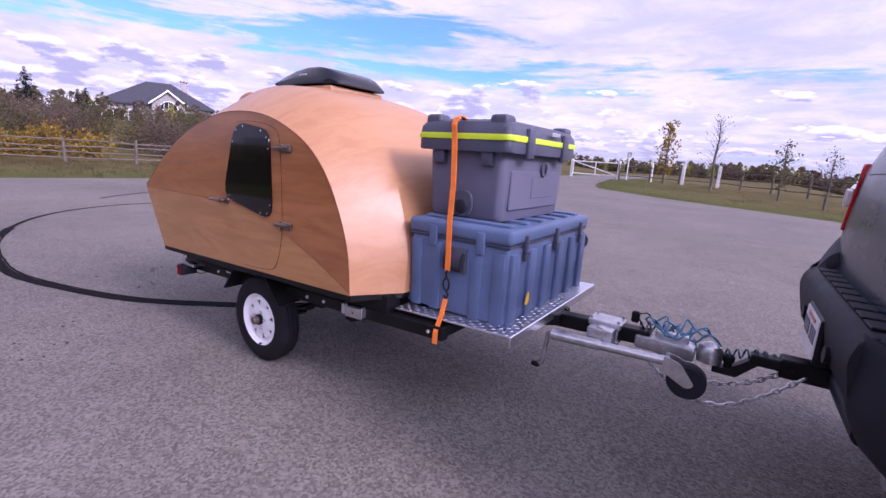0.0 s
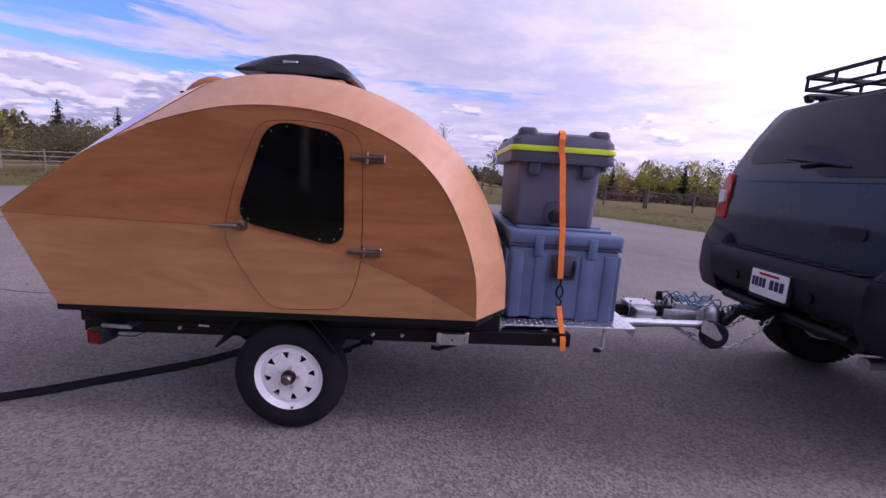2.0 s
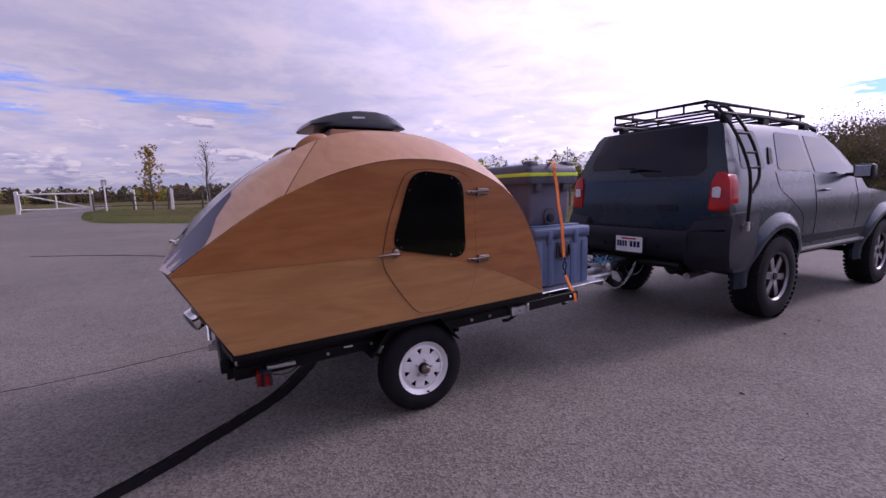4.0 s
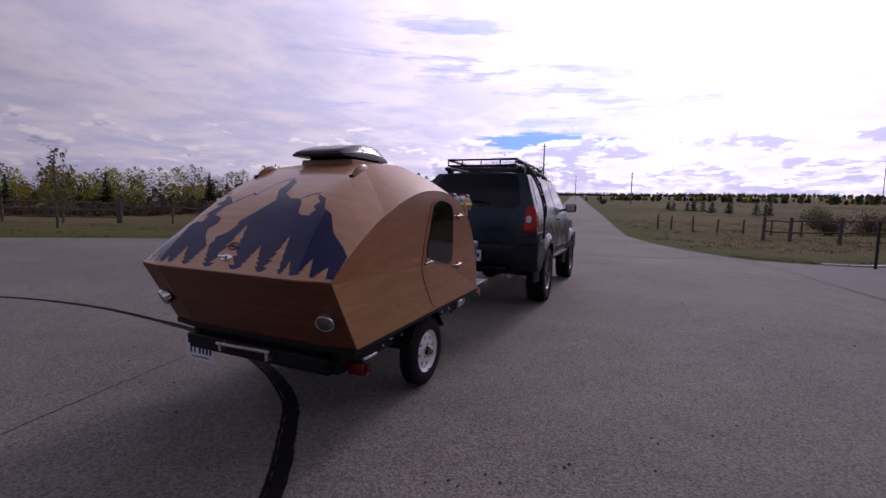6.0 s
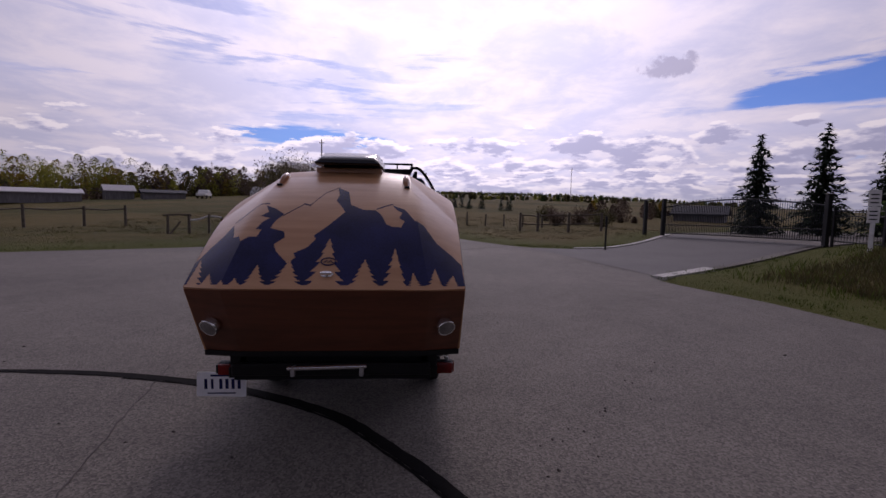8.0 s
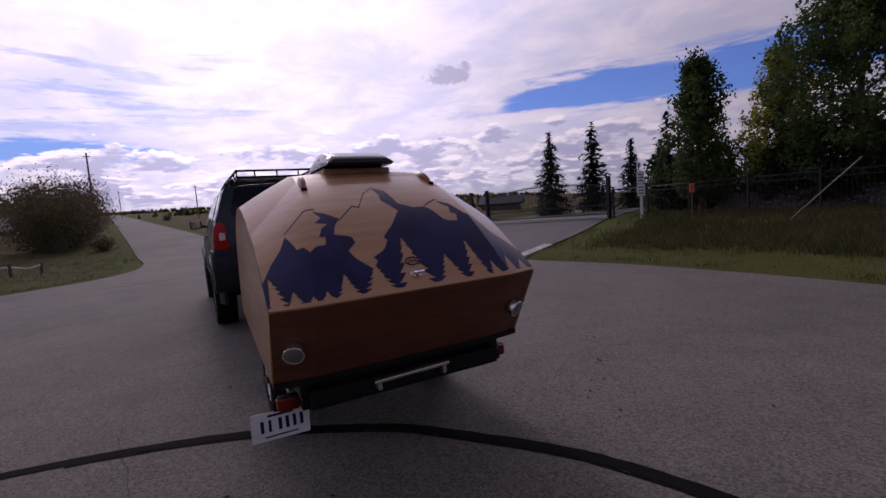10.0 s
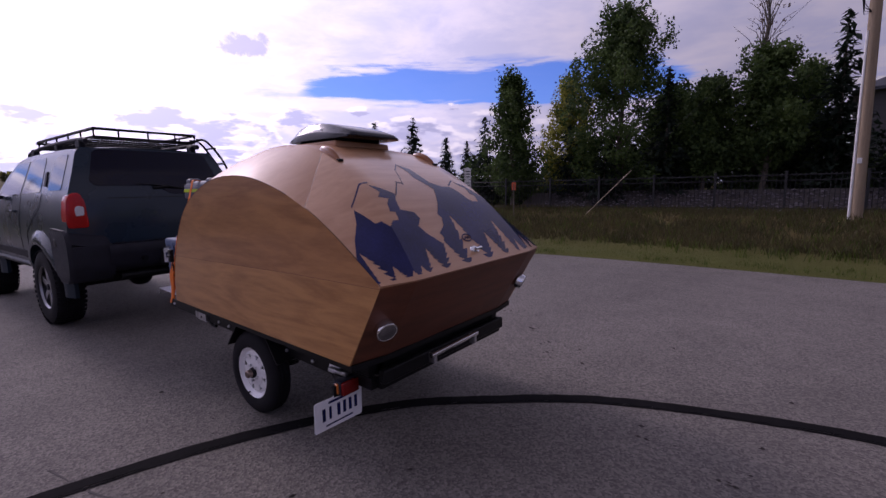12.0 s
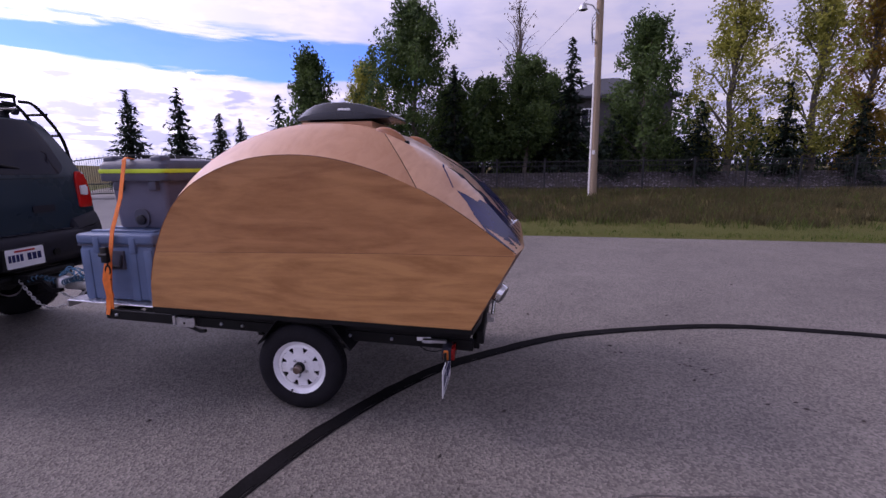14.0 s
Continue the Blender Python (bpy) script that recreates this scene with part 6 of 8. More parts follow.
for y, z, x0 in ((-0.70, 1.90, 2.90), (-0.80, 1.72, 2.90), (-0.865, 1.55, 2.915), (-0.905, 1.42, 2.93)):
    bm = bmesh.new()
    rod(bm, (x0, y, z), (3.11, y, z), 0.012, seg=8)
    cpart("rung", bm, BLACK, ladder)
bm = bmesh.new()
box(bm, (2.88, -0.95, 0.90), (2.93, -0.90, 0.93), 0.005)
rod(bm, (2.90, -0.94, 0.88), (2.90, -0.94, 0.96), 0.018)
cpart("ladder_foot", bm, STEEL, ladder)


# car wheels, built at the origin with the face towards -y
def build_car_wheel():
    bm = bmesh.new()
    prof = [(-0.12, 0.225), (-0.130, 0.245), (-0.132, 0.30), (-0.125, 0.35), (-0.110, 0.378), (-0.098, 0.388)]
    prof = prof + [(-0.04, 0.392), (0.04, 0.392)] + [(-a, r) for a, r in prof[::-1]]
    lathe(bm, prof, (0, 0, 0), "y", 64, False)
    w = part("wheel", bm, RUBBER, suv, "wheel with chunky off-road tyre and alloy rim", 35)
    verts, faces = [], []
    for k in range(44):
        a0 = 2 * math.pi * k / 44
        for row, (y0, y1, off) in enumerate(((-0.128, -0.055, 0.0), (-0.045, 0.0, 0.5), (0.0, 0.045, 0.0), (0.055, 0.128, 0.5))):
            o = len(verts)
            for r in (0.380 if row in (0, 3) else 0.388, 0.4005):
                for da, y in ((-0.044, y0), (0.044, y0), (0.044, y1), (-0.044, y1)):
                    a = a0 + da + off * 2 * math.pi / 44 + 0.04 * (row % 2)
                    rr = r - (0.012 if abs(y) > 0.12 and r > 0.39 else 0)
                    verts.append((math.cos(a) * rr, y, math.sin(a) * rr))
            faces += [(o + 4, o + 5, o + 6, o + 7)] + [(o + i, o + (i + 1) % 4, o + 4 + (i + 1) % 4, o + 4 + i) for i in range(4)]
    me = bpy.data.meshes.new("tread_block")
    me.from_pydata(verts, [], faces)
    me.materials.append(RUBBER)
    tb = new("tread_pattern", me)
    tb.parent = w
    tagged(tb, kind="stuff")
    bm = bmesh.new()
    lathe(bm, [(-0.10, 0.212), (-0.118, 0.222), (-0.122, 0.232), (-0.112, 0.235), (0.10, 0.215), (0.10, 0.20), (-0.05, 0.198)], (0, 0, 0), "y", 48, False)
    lathe(bm, [(-0.085, 0.075), (-0.092, 0.06), (-0.092, 0.03), (-0.05, 0.03), (-0.05, 0.075)], (0, 0, 0), "y", 30)
    for k in range(6):
        a = 2 * math.pi * k / 6
        pts = [(math.cos(a + d) * r, math.sin(a + d) * r) for d, r in ((-0.50, 0.07), (0.50, 0.07), (0.20, 0.15), (0.17, 0.214), (-0.17, 0.214), (-0.20, 0.15))]
        slab(bm, pts, "y", -0.092, -0.070, 0.006, 2)
    part("rim", bm, ALLOY, w, "six-spoke machined alloy rim", 35)
    bm = bmesh.new()
    lathe(bm, [(-0.02, 0.20), (-0.018, 0.20), (0.0, 0.02)], (0, 0, 0), "y", 24)
    part("brake", bm, BLACK, w)
    bm = bmesh.new()
    lathe(bm, [(-0.09, 0.034), (-0.104, 0.032), (-0.106, 0.015)], (0, 0, 0), "y", 20)
    part("centre_cap", bm, TRIM, w)
    return w


cw = build_car_wheel()
cw.scale = (1.03, 1.0, 1.03)
cw.location, cw.rotation_euler = (HUB_R - 5, -0.775, HUB_Z), (0, radians(8), 0)
copy_thing(cw, pose(HUB_F - 5, -0.775, HUB_Z, 0, 31, 0))
copy_thing(cw, pose(HUB_R - 5, 0.775, HUB_Z, 0, 20, 180))
copy_thing(cw, pose(HUB_F - 5, 0.775, HUB_Z, 0, 50, 180))


# ---- pavement marks and edges ----
def strip(bm, pts, width, z=0.004, wob=0.0, thick_=0.003):
    """A flat band along ground points; wob: unevenness of its edges."""
    P = [Vector((p[0], p[1], 0)) for p in pts]
    rings = []
    for i, p in enumerate(P):
        d = (P[min(i + 1, len(P) - 1)] - P[max(i - 1, 0)]).normalized()
        s = Vector((-d.y, d.x, 0))
        w = width[i] / 2 if isinstance(width, (list, tuple)) else width / 2
        a, b = w * (1 + wob * random.uniform(-1, 1)), w * (1 + wob * random.uniform(-1, 1))
        h = float(land(p.x, p.y))
        u, v = p + s * a, p - s * b
        rings.append([(u.x, u.y, h + z), (v.x, v.y, h + z), (v.x, v.y, h + z - thick_), (u.x, u.y, h + z - thick_)])
    return loft(bm, rings)


MARK = material("tyre_rubber_mark", (0.010, 0.009, 0.010), 0.95, vary=0.35, scale=3, fine=60, bump=0.3, spec=0.06)
MARK_PALE = material("rubber_mark_worn", (0.078, 0.070, 0.066), 0.9, vary=0.3, scale=5, fine=60, bump=0.3)
CONCRETE = material("concrete", (0.50, 0.48, 0.46), 0.85, vary=0.12, scale=1.5, fine=50, bump=0.4)
SKID = [(-7.2, 5.2), (-7.55, 3.4), (-7.78, 2.1), (-7.7, 1.25), (-7.25, 0.42), (-6.6, -0.18), (-5.8, -0.62), (-4.9, -0.95), (-3.95, -1.12), (-3.1, -1.16), (-2.35, -0.99), (-1.65, -0.72), (-1.1, -0.32), (-0.72, 0.02), (-0.38, 0.54), (-0.10, 1.16), (0.10, 1.95),
        (0.20, 2.8), (0.25, 4.2), (0.03, 5.7), (-0.59, 7.14), (-1.7, 8.6), (-2.9, 9.8), (-4.6, 10.9)]
bm = bmesh.new()
line = smooth_line(SKID, 10)
strip(bm, line, [0.055 if i < 60 else 0.085 if i < 170 else 0.06 for i in range(len(line))], 0.005, 0.10)
structure("tyre_mark", bm, MARK, "long curved black tyre mark across the asphalt", "tyre mark", 0)
bm = bmesh.new()
strip(bm, [(p[0] + 0.056 * n[0], p[1] + 0.056 * n[1]) for p, n in zip(line[60:160], [np.array([-(b[1] - a[1]), b[0] - a[0]]) / (np.hypot(*(b - a)) + 1e-9) for a, b in zip(line[60:160], line[61:161])])], 0.018, 0.005, 0.5)
structure("tyre_mark", bm, MARK, "thin second edge of the tyre mark", "tyre mark", 0)
bm = bmesh.new()
strip(bm, smooth_line([(-9.0, 1.5), (-9.4, 2.0), (-9.93, 2.85), (-10.4, 4.0)], 8), 0.05, 0.005, 0.15)
structure("tyre_mark", bm, MARK, "short second black tyre mark on the asphalt", "tyre mark", 0)
rnd = random.Random(11)
for pts in ([(0.3, 1.65), (-0.15, 1.555), (-0.75, 1.43), (-1.4, 1.28), (-2.0, 1.14), (-2.84, 1.08), (-3.6, 1.15)],
            [(10.5, 3.6), (11.2, 0.5), (12.0, -2.5), (13.9, -4.6)], [(-9.5, 4.0), (-8.0, 3.2), (-7.2, 2.9)]):
    bm = bmesh.new()
    ln = [(p[0] + rnd.uniform(-0.012, 0.012), p[1] + rnd.uniform(-0.012, 0.012)) for p in smooth_line(pts, 9)]
    strip(bm, ln, 0.008, 0.0035, 0.6)
    structure("crack", bm, MARK_PALE, "thin dark crack in the asphalt", "crack", 0)
# concrete edging beside the drive
for pts, w in (([(5.6, -5.82), (6.1, -6.55), (6.6, -7.3), (7.0, -7.95)], 0.30), ([(12.75, -6.6), (13.0, -8.0), (14.5, -10.2), (16.9, -12.7)], 0.20)):
    bm = bmesh.new()
    strip(bm, smooth_line(pts, 6), w, 0.05, 0.02, 0.14)
    structure("concrete_edging", bm, CONCRETE, "pale concrete edging along the driveway", "kerb", 20)
# a darker asphalt of the drive
DRIVE = material("newer_asphalt", (0.115, 0.108, 0.108), 0.85, vary=0.2, scale=0.6, fine=70, bump=0.5)
bm = bmesh.new()
west = smooth_line([(5.95, -5.9), (7.5, -8.6), (9.0, -11.4), (10.3, -13.9)], 8)
east = smooth_line([(12.9, -4.9), (12.75, -7.4), (14.3, -10.0), (17.3, -13.2)], 8)
loft(bm, [[(*(a + (b - a) * q), float(land(*(a + (b - a) * q))) + 0.008) for q in np.linspace(0, 1, 9)] for a, b in zip(west, east)], closed=False)
structure("driveway", bm, DRIVE, "darker newer asphalt of the gated driveway", "driveway", 0)
# loose bits on the pavement
verts, faces = [], []
for k in range(420):
    x, y = rnd.uniform(-9, 10), rnd.uniform(-6.3, 8)
    if inside_distance([x], [y])[0] > -0.3:
        continue
    s = rnd.choice((0.004, 0.005, 0.006, 0.007, 0.009, 0.013))
    o = len(verts)
    a = rnd.uniform(0, 6.28)
    for px, py, pz in ((1.6, 0, 0), (0, 0.9, 0), (-1.4, 0.1, 0), (0, -0.8, 0), (0.1, 0.1, 0.8)):
        verts.append((x + s * (px * math.cos(a) - py * math.sin(a)), y + s * (px * math.sin(a) + py * math.cos(a)), 0.001 + pz * s))
    faces += [(o, o + 1, o + 4), (o + 1, o + 2, o + 4), (o + 2, o + 3, o + 4), (o + 3, o, o + 4)]
for cx, cy, n in ((-2.52, -0.27, 7), (-2.62, -0.19, 5), (-2.9, 0.25, 6), (-2.2, 0.2, 3), (-2.1, -0.45, 4), (-1.08, -1.56, 6), (-1.19, -1.3, 5), (-0.65, -1.85, 5), (-0.2, -2.34, 4), (0.18, -2.86, 3)):
    for k in range(n):
        s = rnd.uniform(0.006, 0.015)
        x, y = cx + rnd.gauss(0, 0.10), cy + rnd.gauss(0, 0.06)
        o = len(verts)
        for px, py, pz in ((1.6, 0, 0), (0, 0.9, 0), (-1.4, 0.1, 0), (0, -0.8, 0), (0.1, 0.1, 0.7)):
            verts.append((x + s * px, y + s * py, 0.001 + pz * s))
        faces += [(o, o + 1, o + 4), (o + 1, o + 2, o + 4), (o + 2, o + 3, o + 4), (o + 3, o, o + 4)]
me = bpy.data.meshes.new("debris")
me.from_pydata(verts, [], faces)
me.materials.append(material("dry_debris", (0.05, 0.04, 0.035), 0.9, vary=0.4, scale=20))
tagged(new("debris", me), "scattered bits of dark grit and leaves", "debris", "", "stuff")


# ---- plants ----
def leaf_material(name, lo, hi, rough=0.6, thin=0.4):
    mt = bpy.data.materials.new(name)
    mt.use_nodes = True
    n, l = mt.node_tree.nodes, mt.node_tree.links
    b = n["Principled BSDF"]
    g = n.new("ShaderNodeNewGeometry")
    co = n.new("ShaderNodeTexCoord")
    t = n.new("ShaderNodeTexNoise")
    t.inputs["Scale"].default_value, t.inputs["Detail"].default_value = 0.7, 3
    l.new(co.outputs["Object"], t.inputs["Vector"])
    ad = n.new("ShaderNodeMath")
    ad.operation = "MULTIPLY_ADD"
    ad.inputs[1].default_value = 0.55
    l.new(g.outputs["Random Per Island"], ad.inputs[0]), l.new(t.outputs["Fac"], ad.inputs[2])
    mr = n.new("ShaderNodeMapRange")
    mr.inputs["From Min"].default_value, mr.inputs["From Max"].default_value = 0.4, 1.1
    l.new(ad.outputs[0], mr.inputs["Value"])
    mix = n.new("ShaderNodeMix")
    mix.data_type = "RGBA"
    mix.inputs[6].default_value, mix.inputs[7].default_value = (*lo, 1), (*hi, 1)
    l.new(mr.outputs[0], mix.inputs[0]), l.new(mix.outputs[2], b.inputs["Base Color"])
    b.inputs["Roughness"].default_value, b.inputs["Specular IOR Level"].default_value = rough, 0.25
    tr = n.new("ShaderNodeBsdfTranslucent")
    l.new(mix.outputs[2], tr.inputs[0])
    ms = n.new("ShaderNodeMixShader")
    ms.inputs[0].default_value = thin
    out = n["Material Output"]
    l.new(b.outputs[0], ms.inputs[1]), l.new(tr.outputs[0], ms.inputs[2]), l.new(ms.outputs[0], out.inputs["Surface"])
    return mt


LEAF_GREEN = leaf_material("leaf_green", (0.028, 0.055, 0.020), (0.105, 0.160, 0.042))
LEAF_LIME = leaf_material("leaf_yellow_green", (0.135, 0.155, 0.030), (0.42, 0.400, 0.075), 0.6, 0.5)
LEAF_GOLD = leaf_material("leaf_gold", (0.16, 0.105, 0.018), (0.36, 0.235, 0.035))
LEAF_OLIVE = leaf_material("leaf_olive", (0.055, 0.055, 0.024), (0.155, 0.135, 0.060))
TWIG_BROWN = leaf_material("twig_brown", (0.095, 0.070, 0.053), (0.155, 0.112, 0.084))
NEEDLE = leaf_material("needle", (0.010, 0.020, 0.014), (0.030, 0.048, 0.030))
BARK = material("bark", (0.13, 0.11, 0.09), 0.9, vary=0.3, scale=9, fine=40, bump=0.6, stretch=(1, 1, 0.3))
DRYGRASS = leaf_material("dry_grass", (0.045, 0.040, 0.016), (0.105, 0.090, 0.038))
GREENGRASS = leaf_material("green_grass", (0.038, 0.060, 0.010), (0.105, 0.140, 0.026))


def leaves(pts, size, rg, jitter=0.4, long=1.6):
    """Small rhombic leaves at points, each turned its own way: vertices and faces."""
    n = len(pts)
    u = rg.normal(size=(n, 3))
    u /= np.linalg.norm(u, axis=1)[:, None]
    w = rg.normal(size=(n, 3))
    w -= (w * u).sum(1)[:, None] * u
    w /= np.linalg.norm(w, axis=1)[:, None]
    s = size * (1 + jitter * rg.uniform(-1, 1, n))[:, None]
    P = np.asarray(pts)
    V = np.stack([P + u * s * long * 0.5, P + w * s * 0.5, P - u * s * long * 0.5, P - w * s * 0.5], 1).reshape(-1, 3)
    F = np.arange(4 * n).reshape(-1, 4)
    return V, F


def mesh_of(name, V, F, mat):
    me = bpy.data.meshes.new(name)
    me.from_pydata([tuple(v) for v in V], [], [tuple(int(i) for i in f) for f in F])
    me.materials.append(mat)
    return me


def crown_part(parent, V, F, mat, name="crown"):
    ob = new(name, mesh_of(name, V, F, mat))
    ob.parent = parent
    tagged(ob, kind="stuff")
    return ob


def broadleaf(x, y, h, width, mat, label, seed, lower=0.22, leaf=0.17, n=4200, spires=1, sparse=0.0, group="", cone=0.0):
    """Trunk, limbs that reach the outline, and leaves in clumps about the limbs' ends."""
    rg = np.random.default_rng(seed)
    z0 = float(land(x, y)) - 0.05
    t = thing("tree", label, "tree", (x, y, z0), group)
    bm = bmesh.new()
    bend = [(0.10 * h * 0.1 * math.sin(k * 1.7 + seed), 0.08 * h * 0.1 * math.cos(k * 2.1 + seed), h * 0.95 * k / 7) for k in range(8)]
    bend[0] = (0, 0, 0)
    r0 = 0.018 * h
    tube(bm, bend, [r0 * (1 - 0.9 * k / 7) + 0.008 for k in range(8)], 8)
    tips, base = [], []
    for k in range(int(30 + 14 * spires)):
        f = lower + (1 - lower) * (k + rg.uniform()) / (30 + 14 * spires)
        prof = math.sin(math.pi * min(1.0, (f - lower) / (1 - lower) * 0.86 + 0.14)) ** 0.7
        q = (f - lower) / (1 - lower)
        prof = prof * (1 - cone) + cone * 1.45 * min(1.0, 0.5 + 3.0 * q) * (1 - q) ** 0.75
        a = k * 2.4 + rg.uniform(-0.5, 0.5)
        r = width / 2 * prof * rg.uniform(0.45, 1.0) + 0.05
        s = np.array([np.interp(f * h, [b[2] for b in bend], [b[i] for b in bend]) for i in range(2)])
        tip = np.array([s[0] + r * math.cos(a), s[1] + r * math.sin(a), min(h * 0.99, f * h + 0.10 * h * rg.uniform(0.2, 1.0))])
        root = np.array([s[0], s[1], max(0.12 * h, f * h - 0.35 * r - 0.05 * h)])
        tips.append(tip), base.append(root)
    for k in range(spires):
        a = 2 * math.pi * k / max(1, spires) + seed
        for j in range(5):
            f = 0.70 + 0.075 * j
            tips.append(np.array([width * 0.20 * math.cos(a) * (1.15 - f) * 2.2, width * 0.20 * math.sin(a) * (1.15 - f) * 2.2, h * f])), base.append(np.array([0, 0, h * 0.5]))
    for tip, root in list(zip(tips, base))[::1 if sparse else 2]:
        mid = (tip + root) / 2 + np.array([0, 0, 0.03 * h])
        tube(bm, [root, mid, tip], [0.0048 * h * (0.5 if sparse else 1), 0.0031 * h * (0.5 if sparse else 1), 0.004], 5)
    part("trunk", bm, BARK, t, "", 60)
    # leaves gather in clumps along the outer half of every limb
    clump = 5 if sparse else 36
    per = max(1, int(n * (1 - sparse) / len(tips) / clump))
    pts = []
    for tip, root in zip(tips, base):
        for _ in range(per):
            c = root + (tip - root) * rg.uniform(0.40, 1.03) + rg.normal(size=3) * np.array([0.055 * width, 0.055 * width, 0.022 * h])
            pts.append(c + rg.normal(size=(clump, 3)) * np.array([0.11, 0.11, 0.16]) * (0.6 + 0.05 * h))
    V, F = leaves(np.vstack(pts), leaf, rg)
    crown_part(t, V, F, mat)
    return t


def spruce(x, y, h, width, seed, label, lift=0.03, group="", dens=1.0):
    """Tiers of drooping branches, each a spray of short needle tufts."""
    rg = np.random.default_rng(seed)
    z0 = float(land(x, y)) - 0.05
    t = thing("spruce_tree", label, "tree", (x, y, z0), group)
    bm = bmesh.new()
    rod(bm, (0, 0, 0), (0, 0, h * 0.985), 0.017 * h, 0.006, 8)
    pts, dirs = [], []
    tiers = int(h * 4.2) + 5
    for i in range(tiers):
        f = lift + (1 - lift) * (i / tiers) ** 0.95
        r = width / 2 * (1 - f) ** 0.85 * rg.uniform(0.82, 1.1) + 0.04
        m = max(5, int(9 * (1 - f) + 5))
        for k in range(m):
            a = 2 * math.pi * (k + rg.uniform(-0.3, 0.3)) / m + i * 0.7
            rr = r * rg.uniform(0.62, 1.15)
            z = f * h + rg.normal() * 0.055 * h * (1.05 - f)
            cnt = max(3, int(rr * 15 * dens))
            for j in range(cnt):
                q = (j + rg.uniform()) / cnt
                s = rg.normal() * 0.09 * rr * (1.1 - 0.5 * q)
                pts.append((q * rr * math.cos(a) - s * math.sin(a), q * rr * math.sin(a) + s * math.cos(a), z - 0.22 * rr * q + 0.10 * rr * q * q + rg.normal() * 0.05))
                dirs.append((math.cos(a), math.sin(a), -0.25))
    part("trunk", bm, BARK, t)
    P, D = np.array(pts), np.array(dirs)
    n = len(P)
    D = D + rg.normal(size=(n, 3)) * 0.45
    D /= np.linalg.norm(D, axis=1)[:, None]
    W = np.cross(D, np.array([0, 0, 1.0]) + rg.normal(size=(n, 3)) * 0.3)
    W /= np.linalg.norm(W, axis=1)[:, None]
    s = (0.10 + 0.012 * h) * (1 + 0.4 * rg.uniform(-1, 1, n))[:, None]
    V = np.stack([P + D * s, P + W * s * 0.35, P - D * s * 0.7, P - W * s * 0.35], 1).reshape(-1, 3)
    crown_part(t, V, np.arange(4 * n).reshape(-1, 4), NEEDLE)
    return t


def shrub(x, y, h, width, mat, seed, label, n=700, leaf=0.12, group="", twig=12):
    rg = np.random.default_rng(seed)
    z0 = float(land(x, y)) - 0.04
    t = thing("shrub", label, "shrub", (x, y, z0), group)
    bm = bmesh.new()
    pts = []
    for k in range(twig):
        a = 2 * math.pi * k / twig + rg.uniform(-0.3, 0.3)
        r = width / 2 * rg.uniform(0.25, 1.0)
        zt = h * math.sqrt(max(0.05, 1 - (r / (width / 2 + 0.01)) ** 2 * 0.8)) * rg.uniform(0.75, 1.05)
        tip = np.array([r * math.cos(a), r * math.sin(a), zt])
        tube(bm, [(0.08 * math.cos(a), 0.08 * math.sin(a), 0), tuple(tip * np.array([0.55, 0.55, 0.5])), tuple(tip)], [0.03, 0.018, 0.006], 4)
        m = n // twig
        q = rg.uniform(0.25, 1.05, m)[:, None]
        pts.append(tip * q + rg.normal(size=(m, 3)) * np.array([0.10 * width, 0.10 * width, 0.09 * h]))
    P = np.vstack(pts)
    P[:, 2] = np.abs(P[:, 2])
    part("stem", bm, BARK, t)
    V, F = leaves(P, leaf, rg)
    crown_part(t, V, F, mat, "foliage")
    return t


def wood(name, label, path, depth, h, n, mats, seed, leaf=0.5, gaps=0.25, per=60):
    """A far stand of trees or scrub along a line: many leaf clumps, with an uneven top."""
    rg = np.random.default_rng(seed)
    P = np.array(smooth_line(path, 12))
    groups = [[] for _ in mats]
    trees = int(n / per)
    for k in range(trees):
        i = rg.integers(0, len(P) - 1)
        q = rg.uniform()
        c = P[i] * (1 - q) + P[i + 1] * q
        d = P[i + 1] - P[i]
        nrm = np.array([-d[1], d[0]]) / (np.hypot(*d) + 1e-9)
        c = c + nrm * rg.uniform(-depth, depth)
        hh = h * rg.uniform(0.45, 1.0) * (0.6 if rg.uniform() < gaps else 1.0)
        w = hh * rg.uniform(0.22, 0.42)
        z0 = float(land(c[0], c[1]))
        m = per
        zz = rg.uniform(0.0, 1.0, m) ** 0.8
        rad = w * np.sin(np.pi * np.clip(zz * 0.85 + 0.15, 0, 1)) ** 0.6 * np.sqrt(rg.uniform(0, 1, m))
        a = rg.uniform(0, 2 * math.pi, m)
        pts = np.stack([c[0] + rad * np.cos(a), c[1] + rad * np.sin(a), z0 + zz * hh], 1)
        groups[rg.choice(len(mats), p=[v[1] for v in mats])].append(pts)
    root = thing(name, label, "trees", (float(P[:, 0].mean()), float(P[:, 1].mean()), 0), "", "stuff")
    O = np.array([float(P[:, 0].mean()), float(P[:, 1].mean()), 0])
    for g, (m, _) in zip(groups, mats):
        if g:
            V, F = leaves(np.vstack(g) - O, leaf, rg)
            crown_part(root, V, F, m, "foliage")
    return root


